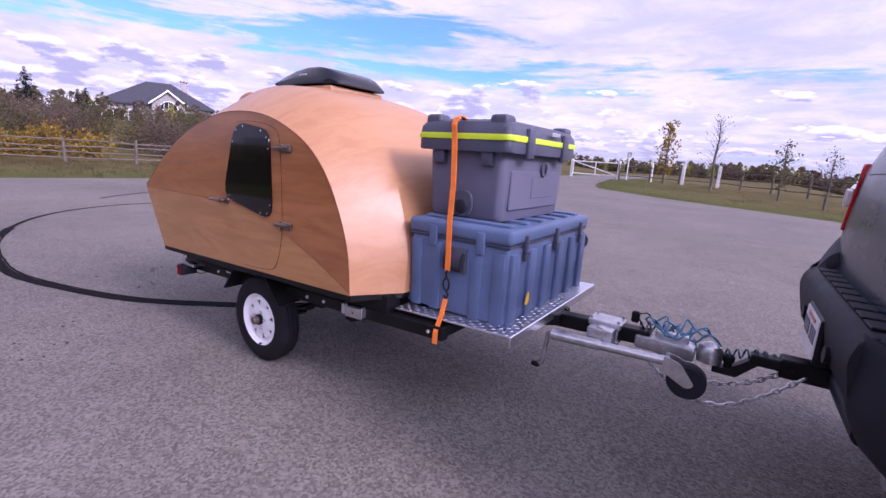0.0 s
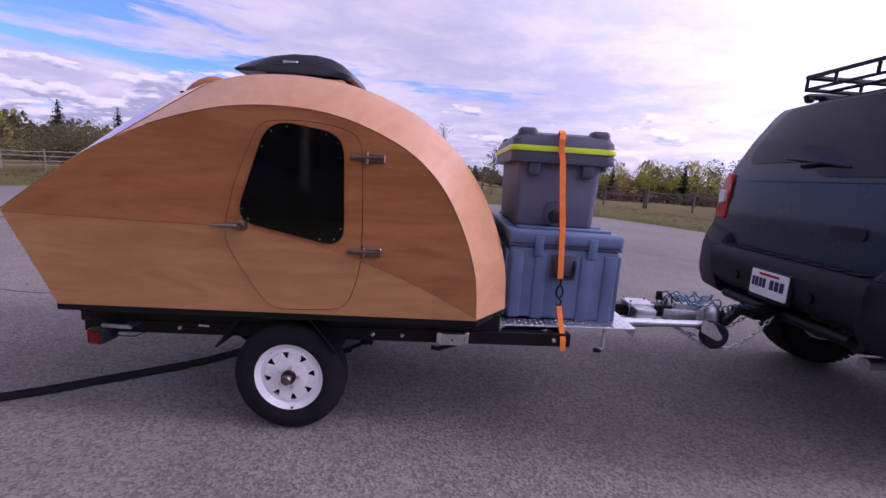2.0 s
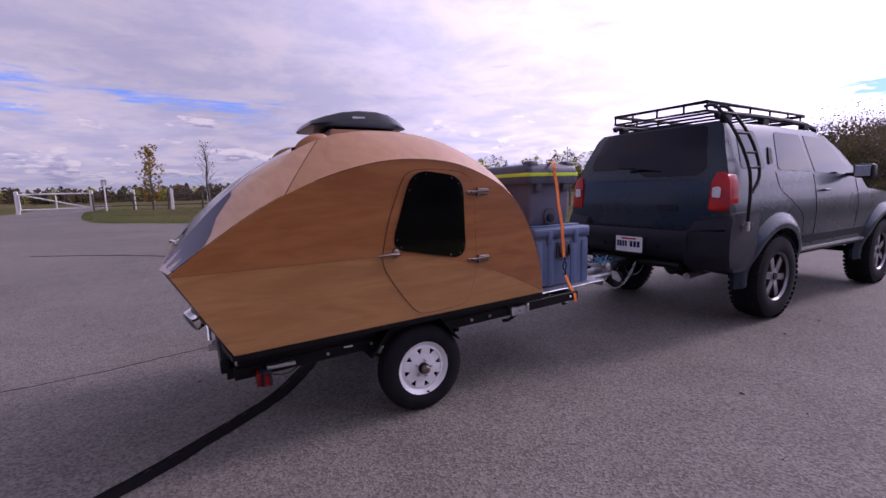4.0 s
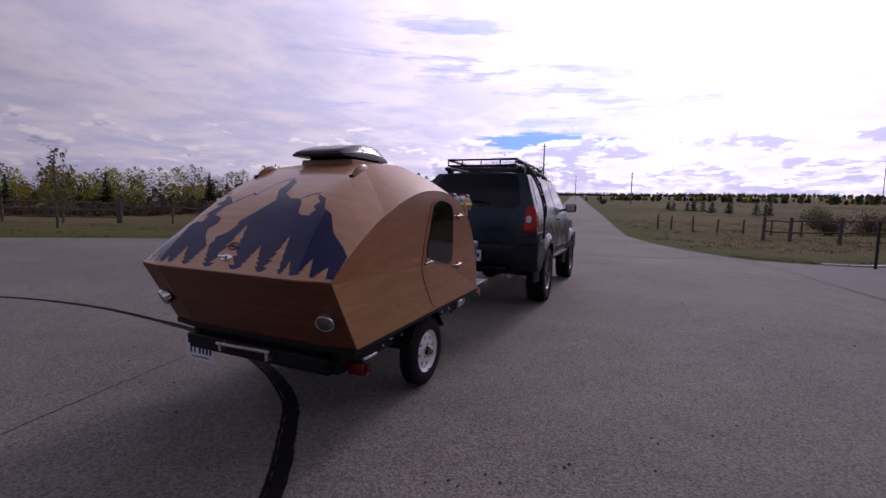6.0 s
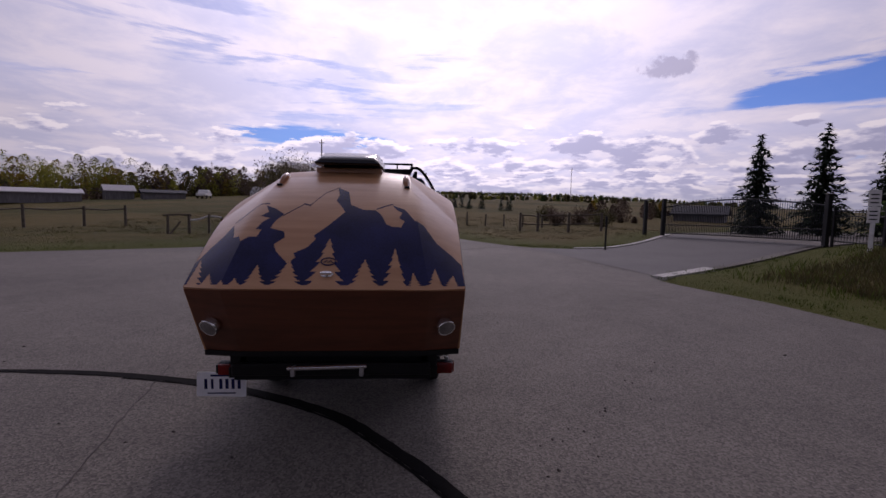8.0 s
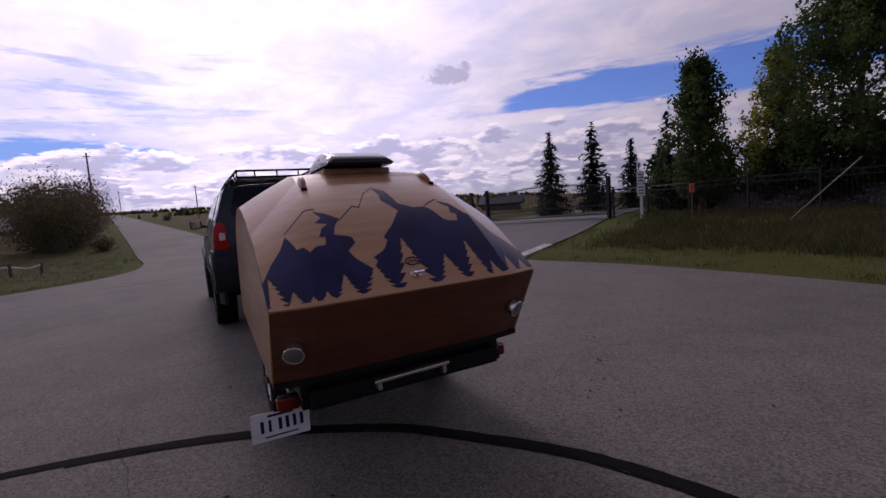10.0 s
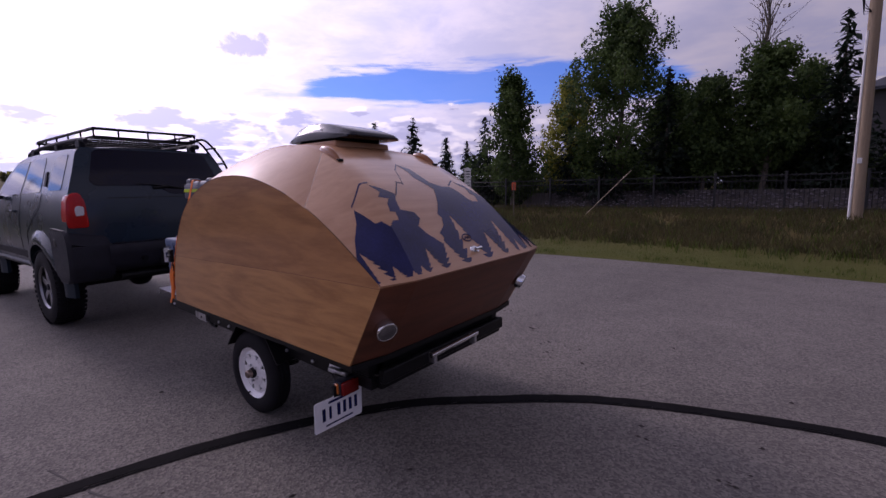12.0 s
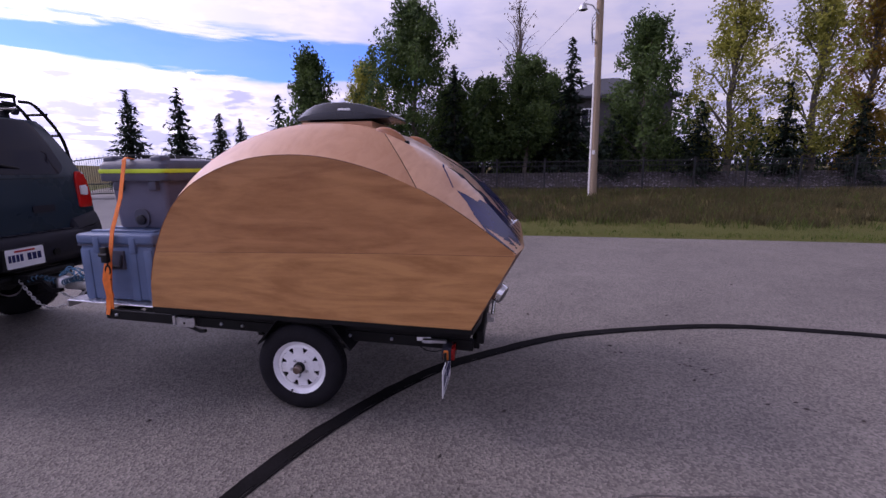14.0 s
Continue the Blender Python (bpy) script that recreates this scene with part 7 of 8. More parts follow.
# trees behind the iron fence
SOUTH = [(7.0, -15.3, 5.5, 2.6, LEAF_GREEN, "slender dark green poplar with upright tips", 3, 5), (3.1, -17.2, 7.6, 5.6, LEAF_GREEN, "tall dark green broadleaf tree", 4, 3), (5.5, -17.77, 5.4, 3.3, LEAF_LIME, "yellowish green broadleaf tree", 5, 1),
         (0.03, -17.1, 4.4, 2.8, LEAF_GREEN, "dark green broadleaf tree on a bare trunk", 6, 1), (-1.77, -17.25, 5.2, 3.1, LEAF_GREEN, "dark green broadleaf tree on a bare trunk", 7, 1), (-6.6, -17.4, 6.6, 4.3, LEAF_GREEN, "tall green broadleaf tree turning yellow", 8, 2),
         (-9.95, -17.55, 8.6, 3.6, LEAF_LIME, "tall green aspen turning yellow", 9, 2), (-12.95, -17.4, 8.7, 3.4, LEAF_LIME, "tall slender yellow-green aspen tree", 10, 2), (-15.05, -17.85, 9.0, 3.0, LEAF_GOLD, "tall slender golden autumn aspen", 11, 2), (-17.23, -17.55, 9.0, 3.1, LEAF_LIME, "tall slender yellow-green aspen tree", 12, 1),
         (-20.38, -17.77, 8.4, 3.5, LEAF_GREEN, "tall green broadleaf tree", 13, 1), (-2.9, -20.02, 4.8, 3.2, LEAF_GREEN, "green broadleaf tree in the second row", 14, 1), (1.75, -20.4, 4.5, 3.6, LEAF_GREEN, "green broadleaf tree in the second row", 15, 1)]
for x, y, h, w, m, lab, sd, sp in SOUTH:
    broadleaf(x, y, h, w, m, lab, sd, 0.30 if "bare trunk" in lab else 0.10, 0.075, 36000 if w > 4.5 else 20000 if m is LEAF_GREEN else 14000, sp, group="trees behind the iron fence", cone=0.0 if "bare trunk" in lab else 0.75)
for x, y, h, w, sd in [(1.25, -16.57, 5.2, 2.4, 31), (-3.65, -17.85, 6.3, 2.8, 32), (4.9, -16.35, 3.5, 2.2, 33), (-5.15, -16.35, 2.8, 1.9, 34), (-8.45, -16.5, 3.5, 2.2, 35), (-11.6, -16.65, 4.1, 2.3, 36), (3.25, -15.82, 3.2, 2.2, 37), (-2.6, -19.05, 3.8, 2.3, 38), (8.95, -16.2, 4.3, 2.3, 39), (-14, -16.35, 3.4, 2.0, 40)]:
    spruce(x, y, h, w, sd, "dark spruce behind the iron fence", 0.01, "spruces behind the iron fence")
for x, y, h, w, sd in [(17.9, -17.8, 5.1, 2.9, 41), (17.6, -21.0, 5.7, 3.0, 42), (17.1, -23.9, 4.6, 2.7, 43), (19.5, -30.0, 5.0, 2.9, 44)]:
    spruce(x, y, h, w, sd, "dark spruce behind the driveway gate", 0.02, "spruces behind the gate", 1.6)
wood("undergrowth", "dense dark green undergrowth below the trees", [(10.0, -17.0), (2.5, -18.9), (-6.5, -19.3), (-23, -19.3)], 1.4, 3.5, 36000, [(LEAF_GREEN, 0.7), (NEEDLE, 0.3)], 207, 0.13, 0.25, 260)
broadleaf(-1.4, -19.3, 8.2, 2.3, TWIG_BROWN, "leafless tree with thin upright twigs", 51, 0.4, 0.06, 500, 2, 0.5)
# small trees on the verge
broadleaf(-3.6, 35.0, 4.5, 2.0, LEAF_GOLD, "young birch with few golden leaves", 61, 0.2, 0.13, 900, 1, 0.35)
broadleaf(-0.2, 31.0, 4.7, 2.2, TWIG_BROWN, "young bare tree on the verge", 62, 0.15, 0.05, 260, 1, 0.3)
broadleaf(3.2, 26.5, 3.0, 1.4, LEAF_OLIVE, "young verge tree with few olive leaves", 63, 0.25, 0.09, 260, 1, 0.4)
broadleaf(7.9, 21.6, 3.5, 1.6, LEAF_OLIVE, "young verge tree with few olive leaves", 64, 0.25, 0.10, 420, 1, 0.35)
broadleaf(4.8, 23.2, 2.6, 1.6, TWIG_BROWN, "young bare tree on the verge", 65, 0.25, 0.05, 200, 1, 0.3)
# roadside and hillside scrub
rr = random.Random(5)
for k in range(32):
    x = 33 + k * 1.65 + rr.uniform(-1, 1)
    y = 0.153 * (x - 16.3) + 2.9 + rr.uniform(2.4, 3.2 + 0.115 * (x - 18))
    shrub(x, y, rr.uniform(3.6, 4.7) + 0.05 * (x - 27), rr.uniform(3.8, 5.4), TWIG_BROWN if k % 3 else LEAF_OLIVE, 70 + k, "tall leafless roadside shrub", 2600, 0.085, "roadside shrubs", 20)
for x, y, h, sd in ((32.5, 9.2, 4.6, 96), (35.5, 9.0, 5.2, 97), (38.5, 10.6, 5.0, 98)):
    shrub(x, y, h, 4.6, TWIG_BROWN if sd % 2 else LEAF_OLIVE, sd, "tall half-bare roadside shrub with olive leaves", 2600, 0.085, "roadside shrubs", 20)
shrub(30.5, 6.6, 1.0, 1.8, LEAF_OLIVE, 95, "low olive roadside shrub", 500, 0.10, "roadside shrubs")
for k in range(46):
    x, y = rr.uniform(-44, -26.0), -6 + k * 0.95 + rr.uniform(-1.5, 1.5)
    shrub(x, y, rr.uniform(2.5, 3.4), rr.uniform(3.4, 5.0), (TWIG_BROWN if y < 15 else LEAF_OLIVE) if rr.random() < 0.8 else LEAF_OLIVE, 100 + k, "dense autumn shrub on the slope", 4400, 0.066, "shrubs on the slope", 14)
for x, y, h in ((-26.2, 5.2, 2.0), (-26.6, 7.0, 1.7), (-26.0, 3.9, 1.3)):
    shrub(x, y, h, 2.2, LEAF_GOLD, int(160 + y), "golden-leaved shrub behind the rail fence", 900, 0.10, "golden shrubs")
for x, y, h, w, sd in [(-51, 10.5, 4.6, 3.6, 171), (-49, 13.5, 3.4, 2.6, 172), (-40, 44, 5.0, 3.2, 173), (-36, 47, 5.2, 3.0, 174), (-47, 38, 3.5, 2.6, 175), (-58, 17, 3.4, 2.6, 176)]:
    spruce(x, y, h, w, sd, "spruce above the shrubs on the slope", 0.02, "spruces on the slope")
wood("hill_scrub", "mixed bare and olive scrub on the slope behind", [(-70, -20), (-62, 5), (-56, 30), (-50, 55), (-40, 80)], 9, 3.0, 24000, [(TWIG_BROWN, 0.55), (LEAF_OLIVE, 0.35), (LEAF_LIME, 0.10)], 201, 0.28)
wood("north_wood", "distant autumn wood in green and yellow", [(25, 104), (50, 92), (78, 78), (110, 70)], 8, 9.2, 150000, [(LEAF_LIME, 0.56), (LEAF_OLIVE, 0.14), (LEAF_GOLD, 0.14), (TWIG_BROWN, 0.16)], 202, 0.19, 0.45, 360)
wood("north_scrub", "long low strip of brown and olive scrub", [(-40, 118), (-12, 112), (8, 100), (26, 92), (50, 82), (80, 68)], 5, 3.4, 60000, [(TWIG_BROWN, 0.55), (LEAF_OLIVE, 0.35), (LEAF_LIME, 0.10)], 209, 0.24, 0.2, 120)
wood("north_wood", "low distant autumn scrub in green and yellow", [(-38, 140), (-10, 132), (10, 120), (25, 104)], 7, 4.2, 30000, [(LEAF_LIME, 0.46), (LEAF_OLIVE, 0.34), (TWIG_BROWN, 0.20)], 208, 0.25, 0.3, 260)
for x, y, h, w, sd in [(32, 88, 6.6, 3.6, 181), (44, 84, 7.4, 3.9, 182), (58, 76, 7.6, 3.8, 183), (61, 71, 5.0, 2.8, 185), (76, 70, 5.6, 3.0, 184)]:
    spruce(x, y, h, w, sd, "dark spruce before the distant wood", 0.02, "spruces before the wood")
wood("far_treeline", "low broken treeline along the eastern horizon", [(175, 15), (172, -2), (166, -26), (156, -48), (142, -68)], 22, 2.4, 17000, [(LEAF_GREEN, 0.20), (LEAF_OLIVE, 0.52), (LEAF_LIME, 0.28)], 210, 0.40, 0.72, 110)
wood("north_hedge", "dark leafless hedge before the wood", [(18, 84), (38, 76), (60, 68), (90, 58)], 3, 2.4, 20000, [(TWIG_BROWN, 0.9), (LEAF_OLIVE, 0.1)], 203, 0.24)
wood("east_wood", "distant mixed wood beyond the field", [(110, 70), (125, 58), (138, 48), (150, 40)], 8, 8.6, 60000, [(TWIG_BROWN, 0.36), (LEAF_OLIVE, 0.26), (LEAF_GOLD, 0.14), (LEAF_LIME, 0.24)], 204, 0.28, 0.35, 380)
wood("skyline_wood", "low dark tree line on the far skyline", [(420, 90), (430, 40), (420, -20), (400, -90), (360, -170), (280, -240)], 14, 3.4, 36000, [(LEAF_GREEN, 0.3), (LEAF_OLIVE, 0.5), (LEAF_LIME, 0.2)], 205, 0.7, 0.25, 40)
wood("gate_scrub", "scrub behind the driveway gate", [(35, -17.5), (41, -21.5), (47, -28), (52, -38)], 2.5, 2.2, 24000, [(TWIG_BROWN, 0.62), (LEAF_OLIVE, 0.33), (LEAF_GOLD, 0.05)], 206, 0.10, 0.4, 600)
for k in range(14):
    spruce(58 + rr.uniform(-3, 3) + k * 0.9, -13.5 + k * 0.75 + rr.uniform(-0.8, 0.8), rr.uniform(1.2, 2.3), 1.2, 220 + k, "small planted spruce in the field", 0.02, "small spruces in the field", 0.7)
for x, y, sd in ((36, -12.5, 241), (32, -14, 242), (28.3, -14.4, 243), (30, -11.5, 244), (100, 7.5, 245)):
    shrub(x, y, 1.5, 2.0, LEAF_OLIVE if sd % 2 else TWIG_BROWN, sd, "round shrub in the field", 1800, 0.065, "shrubs in the field")


# ---- grass ----
def grass(name, label, spots, mat, seed, h, blades):
    rg = np.random.default_rng(seed)
    V, F = [], []
    for x, y in spots:
        z = float(land(x, y)) + 0.02
        for k in range(blades):
            a, hh = rg.uniform(0, 6.28), h * rg.uniform(0.5, 1.15)
            bx, by = x + rg.normal() * 0.10, y + rg.normal() * 0.10
            lean = rg.uniform(0.1, 0.5) * hh
            w = 0.008 + 0.012 * hh
            c, s = math.cos(a), math.sin(a)
            o = len(V)
            V += [(bx - w * s, by + w * c, z), (bx + w * s, by - w * c, z), (bx + lean * 0.4 * c, by + lean * 0.4 * s, z + hh * 0.62), (bx + lean * c, by + lean * s, z + hh)]
            F += [(o, o + 1, o + 2), (o + 1, o + 3, o + 2)]
    me = bpy.data.meshes.new(name)
    me.from_pydata(V, [], F)
    me.materials.append(mat)
    tagged(new(name, me), label, "grass", "", "stuff")


def verge(n, x0, x1, y0, y1, d0, d1, seed):
    rg = np.random.default_rng(seed)
    x, y = rg.uniform(x0, x1, n), rg.uniform(y0, y1, n)
    d = inside_distance(x, y)
    k = (d > d0) & (d < d1)
    return list(zip(x[k], y[k]))


grass("mown_grass", "short green mown verge grass", verge(6500, -16, 14, -11, 0, 0.10, 2.4, 301), GREENGRASS, 301, 0.075, 9)
grass("tall_grass", "ankle-high dry grass between verge and fence", verge(6500, -19, 11, -14.9, -7.5, 1.8, 20, 302), DRYGRASS, 302, 0.24, 9)
grass("tall_grass", "ankle-high green and dry grass beside the drive", verge(1600, -12, 11, -14.5, -6.5, 1.1, 12, 303), GREENGRASS, 303, 0.22, 8)
grass("mown_grass", "short verge grass on the north side", verge(7000, -8, 27, 4, 40, 0.1, 9, 304), GREENGRASS, 304, 0.09, 6)
grass("rough_grass", "dry rough grass in the field", verge(5000, 16, 40, -16, 24, 0.6, 14, 305), DRYGRASS, 305, 0.12, 6)
grass("rough_grass", "dry rough grass along the west verge", verge(4000, -26, -12, -8, 30, 0.1, 10, 306), DRYGRASS, 306, 0.14, 6)


# ---- fences, gates, poles ----
IRON = material("black_iron", (0.012, 0.012, 0.014), 0.5, vary=0.3)
RAIL = material("weathered_rail_wood", (0.125, 0.104, 0.084), 0.9, vary=0.25, scale=6, fine=60, bump=0.5, stretch=(0.4, 1, 1))
POLE_WOOD = material("pole_wood", (0.30, 0.225, 0.15), 0.85, vary=0.22, scale=4, fine=60, bump=0.4, stretch=(3, 3, 0.15))
POST_WHITE = material("white_post_paint", (0.74, 0.73, 0.72), 0.6, vary=0.1, scale=9)


def along(pts, step):
    """Places every step metres along a ground line."""
    out, carry = [], 0.0
    P = [Vector((*p, 0)) for p in pts]
    for a, b in zip(P, P[1:]):
        L, d = (b - a).length, carry
        while d < L:
            out.append(a + (b - a) * d / L)
            d += step
        carry = d - L
    out.append(P[-1])
    return out


def ground_z(x, y):
    return float(land(x, y)) + 0.04


def piece(mesh, name, parent, at):
    """One more object on a shared mesh, under its thing."""
    ob = new(name, mesh)
    ob.parent = parent
    ob.matrix_basis = pose(*at)
    return ob


def bar_mesh(name, length, r):
    bm = bmesh.new()
    rod(bm, (0, 0, 0), (0, 0, length), r, seg=4)
    me = bpy.data.meshes.new(name)
    bm.to_mesh(me)
    bm.free()
    me.materials.append(IRON)
    return me


PICKET = bar_mesh("picket", 1.10, 0.008)


def iron_fence():
    f = thing("iron_fence", "black iron picket fence on square posts", "fence", (0, -14.5, 0))
    O = Vector((0, 14.5, 0))
    line = along([(10.1, -14.25), (6.7, -13.9), (1.0, -14.65), (-6.5, -14.95), (-23.7, -15.5)], 1.80)
    for p in line:
        bm = bmesh.new()
        z = ground_z(p.x, p.y) - 0.1
        q = p + O
        box(bm, (q.x - 0.030, q.y - 0.030, z), (q.x + 0.035, q.y + 0.035, z + 1.30), 0.004)
        box(bm, (q.x - 0.045, q.y - 0.045, z + 1.30), (q.x + 0.045, q.y + 0.045, z + 1.34), 0.01)
        part("post", bm, IRON, f)
    for a, b in zip(line, line[1:]):
        za, zb = ground_z(a.x, a.y), ground_z(b.x, b.y)
        A, B = a + O, b + O
        for hh in (0.14, 0.96, 1.12):
            bm = bmesh.new()
            rod(bm, (A.x, A.y, za + hh), (B.x, B.y, zb + hh), 0.017, seg=4)
            part("rail", bm, IRON, f)
        n = max(2, int((b - a).length / 0.11))
        rest = bmesh.new()
        for k in range(1, n):
            c = A + (B - A) * k / n
            z = za + (zb - za) * k / n
            if c.x > -14:
                piece(PICKET, "picket", f, (c.x, c.y, z + 0.08))
            else:
                rod(rest, (c.x, c.y, z + 0.08), (c.x, c.y, z + 1.18), 0.008, seg=4)
        if len(rest.verts):
            tagged(part("picket_rest", rest, IRON, f), kind="stuff")



def drive_gate():
    g = thing("driveway_gate", "closed double black iron driveway gate with arched top", "gate", (13.4, -13.2, 0))
    O = Vector((-13.4, 13.2, 0))
    P, Q = Vector((16.4, -12.1, 0)), Vector((10.3, -14.2, 0))
    for t in (-0.16, 0.0, 1.0):
        c = P + (Q - P) * t + O
        bm = bmesh.new()
        z = ground_z(c.x + 13.4, c.y - 13.2) - 0.1
        box(bm, (c.x - 0.075, c.y - 0.075, z), (c.x + 0.075, c.y + 0.075, z + 1.75), 0.01)
        box(bm, (c.x - 0.09, c.y - 0.09, z + 1.75), (c.x + 0.09, c.y + 0.09, z + 1.80), 0.02)
        part("gate_post", bm, IRON, g)
    for a, b, sw in ((0.01, 0.497, 1), (0.503, 0.99, -1)):
        leaf = None
        n = 40
        tops, uprights, feet = [], [], []
        for k in range(n + 1):
            t = a + (b - a) * k / n
            c = P + (Q - P) * t + O
            z = ground_z(c.x + 13.4, c.y - 13.2)
            s = k / n if sw > 0 else 1 - k / n
            top = z + 1.30 + 0.26 * math.sin(math.pi * s * 0.5)
            tops.append((c.x, c.y, top))
            feet.append(z)
            uprights.append(((c.x, c.y, z + 0.10), (c.x, c.y, top + (0.0 if k % 2 else 0.10))))
        bm = bmesh.new()
        tube(bm, tops, 0.026, 6)
        leaf = part("gate_leaf", bm, IRON, g, "arched gate leaf of upright bars")
        for lo, hi in uprights:
            bm = bmesh.new()
            rod(bm, lo, hi, 0.015, seg=4)
            part("upright", bm, IRON, leaf)
        for hh in (0.12, 0.50):
            bm = bmesh.new()
            e0, e1 = tops[0], tops[-1]
            rod(bm, (e0[0], e0[1], feet[0] + hh), (e1[0], e1[1], feet[-1] + hh), 0.022, seg=6)
            part("cross_rail", bm, IRON, leaf)


def rail_fence(pts, step, rails, h, label, mat, rnd_, post_r=0.07, sag=0.0):
    f = thing("rail_fence", label, "fence", (pts[0][0], pts[0][1], 0))
    O = Vector((-pts[0][0], -pts[0][1], 0))
    line = along(pts, step)
    for p in line:
        z = ground_z(p.x, p.y) - 0.1
        q = p + O
        bm = bmesh.new()
        rod(bm, (q.x, q.y, z), (q.x + rnd_.uniform(-0.03, 0.03), q.y + rnd_.uniform(-0.03, 0.03), z + h + 0.2 + rnd_.uniform(-0.05, 0.05)), post_r, post_r * 0.9, 8)
        part("post", bm, mat, f)
    for a, b in zip(line, line[1:]):
        za, zb = ground_z(a.x, a.y), ground_z(b.x, b.y)
        for k in range(rails):
            hh = h * (k + 1) / rails - 0.05
            bm = bmesh.new()
            A, B = a + O, b + O
            mid = (A + B) / 2
            j = [rnd_.uniform(-0.04, 0.04) for _ in range(3)]
            tube(bm, [(A.x, A.y, za + hh + j[0]), (mid.x, mid.y, (za + zb) / 2 + hh - sag + j[1]), (B.x, B.y, zb + hh + j[2])], 0.036, 6)
            part("rail", bm, mat, f)
    return f


iron_fence()
drive_gate()
rf = random.Random(21)
rail_fence([(-25, -8), (-24, -3), (-23.4, 1.8), (-21.6, 8.8), (-21.6, 15), (-22.5, 21), (-22, 30), (-16, 37.5), (-12.8, 38)], 2.6, 4, 1.0, "weathered four-rail wooden fence along the verge", RAIL, rf)
rail_fence([(-7.4, 37.5), (-5, 37.4), (-0.1, 35.6), (5, 30.5), (9, 27.3), (12.5, 25)], 2.4, 3, 1.15, "grey three-rail wooden fence on the verge", RAIL, rf)
rail_fence([(12.5, 25), (16, 22.5), (20, 19.5), (24, 16.2)], 2.5, 1, 1.05, "old wooden posts with one sagging rail", RAIL, rf, 0.075, 0.10)
rail_fence([(22.0, -11.6), (23.4, -9.4), (24.6, -7.4)], 1.9, 2, 1.05, "short wooden rail fence in the field", RAIL, rf, 0.085)
for p in along([(27.2, -9.6), (28.2, -7.2), (29.2, -4.6), (30.2, -2.6)], 1.35):
    t = thing("fence_post", "weathered wooden fence post in the dry field", "post", (p.x, p.y, ground_z(p.x, p.y) - 0.1), "field fence posts")
    bm = bmesh.new()
    rod(bm, (0, 0, 0), (rf.uniform(-0.05, 0.05), rf.uniform(-0.05, 0.05), 1.0 + rf.uniform(-0.12, 0.1)), 0.06, 0.05, 8)
    part("post", bm, RAIL, t)
for x, y in ((-0.1, 35.3), (-5.0, 37.8), (-2.5, 36.3), (-7.5, 37.6), (-11.6, 37.8)):
    t = thing("white_post", "square white painted fence post", "post", (x, y, ground_z(x, y) - 0.1), "white posts")
    bm = bmesh.new()
    box(bm, (-0.10, -0.10, 0), (0.10, 0.10, 1.62), 0.02)
    part("post", bm, POST_WHITE, t)
gate = thing("white_gate", "white pipe farm gate with diagonal brace", "gate", (-9.5, 37.7, 0.35))
for a, b in (((-1.95, 0, 1.35), (1.95, 0, 1.35)), ((-1.95, 0, 0.3), (1.95, 0, 0.3)), ((-1.95, 0, 0.3), (-1.95, 0, 1.35)), ((1.95, 0, 0.3), (1.95, 0, 1.35)), ((-1.95, 0, 1.35), (1.95, 0, 0.3)), ((0, 0, 0.3), (0, 0, 1.35))):
    bm = bmesh.new()
    rod(bm, a, b, 0.05, seg=8)
    part("bar", bm, POST_WHITE, gate)
sp = thing("sign_post", "white post with a small pale sign seen edge-on", "sign", (-6.5, 36.2, 0.35))
bm = bmesh.new()
rod(bm, (0, 0, 0), (0, 0, 2.1), 0.045, seg=8)
part("post", bm, POST_WHITE, sp)
bm = bmesh.new()
box(bm, (-0.16, -0.02, 1.85), (0.16, 0.02, 2.25), 0.01)
part("sign_board", bm, STEEL, sp)

# utility pole with lamp, conduit and guy
up = thing("utility_pole", "tall brown wooden utility pole with a lamp arm and white conduit", "utility pole", (-3.85, -12.6, ground_z(-3.85, -12.6) - 0.2))
bm = bmesh.new()
rod(bm, (0, 0, 0), (0.05, 0, 8.6), 0.135, 0.10, 16)
part("pole", bm, POLE_WOOD, up)
bm = bmesh.new()
rod(bm, (0.13, 0.07, 0), (0.13, 0.055, 4.6), 0.030, seg=10)
part("conduit", bm, POST_WHITE, up, "white conduit strapped to the pole")
bm = bmesh.new()
tube(bm, [(0.04, 0.08, 5.80), (0.28, 0.11, 6.10), (0.50, 0.12, 6.16)], 0.022, 8)
arm = part("lamp_arm", bm, STEEL, up)
bm = bmesh.new()
lathe(bm, [(0.06, 0.05), (0.0, 0.10), (-0.12, 0.14), (-0.15, 0.06)], (0.56, 0.12, 6.10), "z", 16)
part("lamp_head", bm, STEEL, arm)
bm = bmesh.new()
for k in range(4):
    tube(bm, [(0.10, 0.08, 6.0 - 0.15 * k), (0.28, 0.10, 5.7 - 0.12 * k), (0.23, 0.10, 5.2 - 0.08 * k), (0.10, 0.08, 5.0)], 0.009, 5)
part("cable_loop", bm, BLACK, up)
bm = bmesh.new()
rod(bm, (0.03, 0, 6.7), (6.65, 0.55, 0.1), 0.005, seg=6)
gw = part("guy_wire", bm, BLACK, up)
bm = bmesh.new()
rod(bm, (6.65, 0.56, 0.05), (5.1, 0.44, 1.62), 0.013, seg=8)
part("guy_guard", bm, material("guard_tan", (0.36, 0.29, 0.20), 0.6, vary=0.2), up, "pale tube guarding the guy wire")
bm = bmesh.new()
box(bm, (-0.6, -0.05, 7.9), (0.7, 0.05, 8.0), 0.01)
part("cross_arm", bm, POLE_WOOD, up)
bm = bmesh.new()
box(bm, (0.0, 0.128, 1.6), (0.09, 0.136, 1.73), 0.004)
part("tag", bm, POST_WHITE, up)

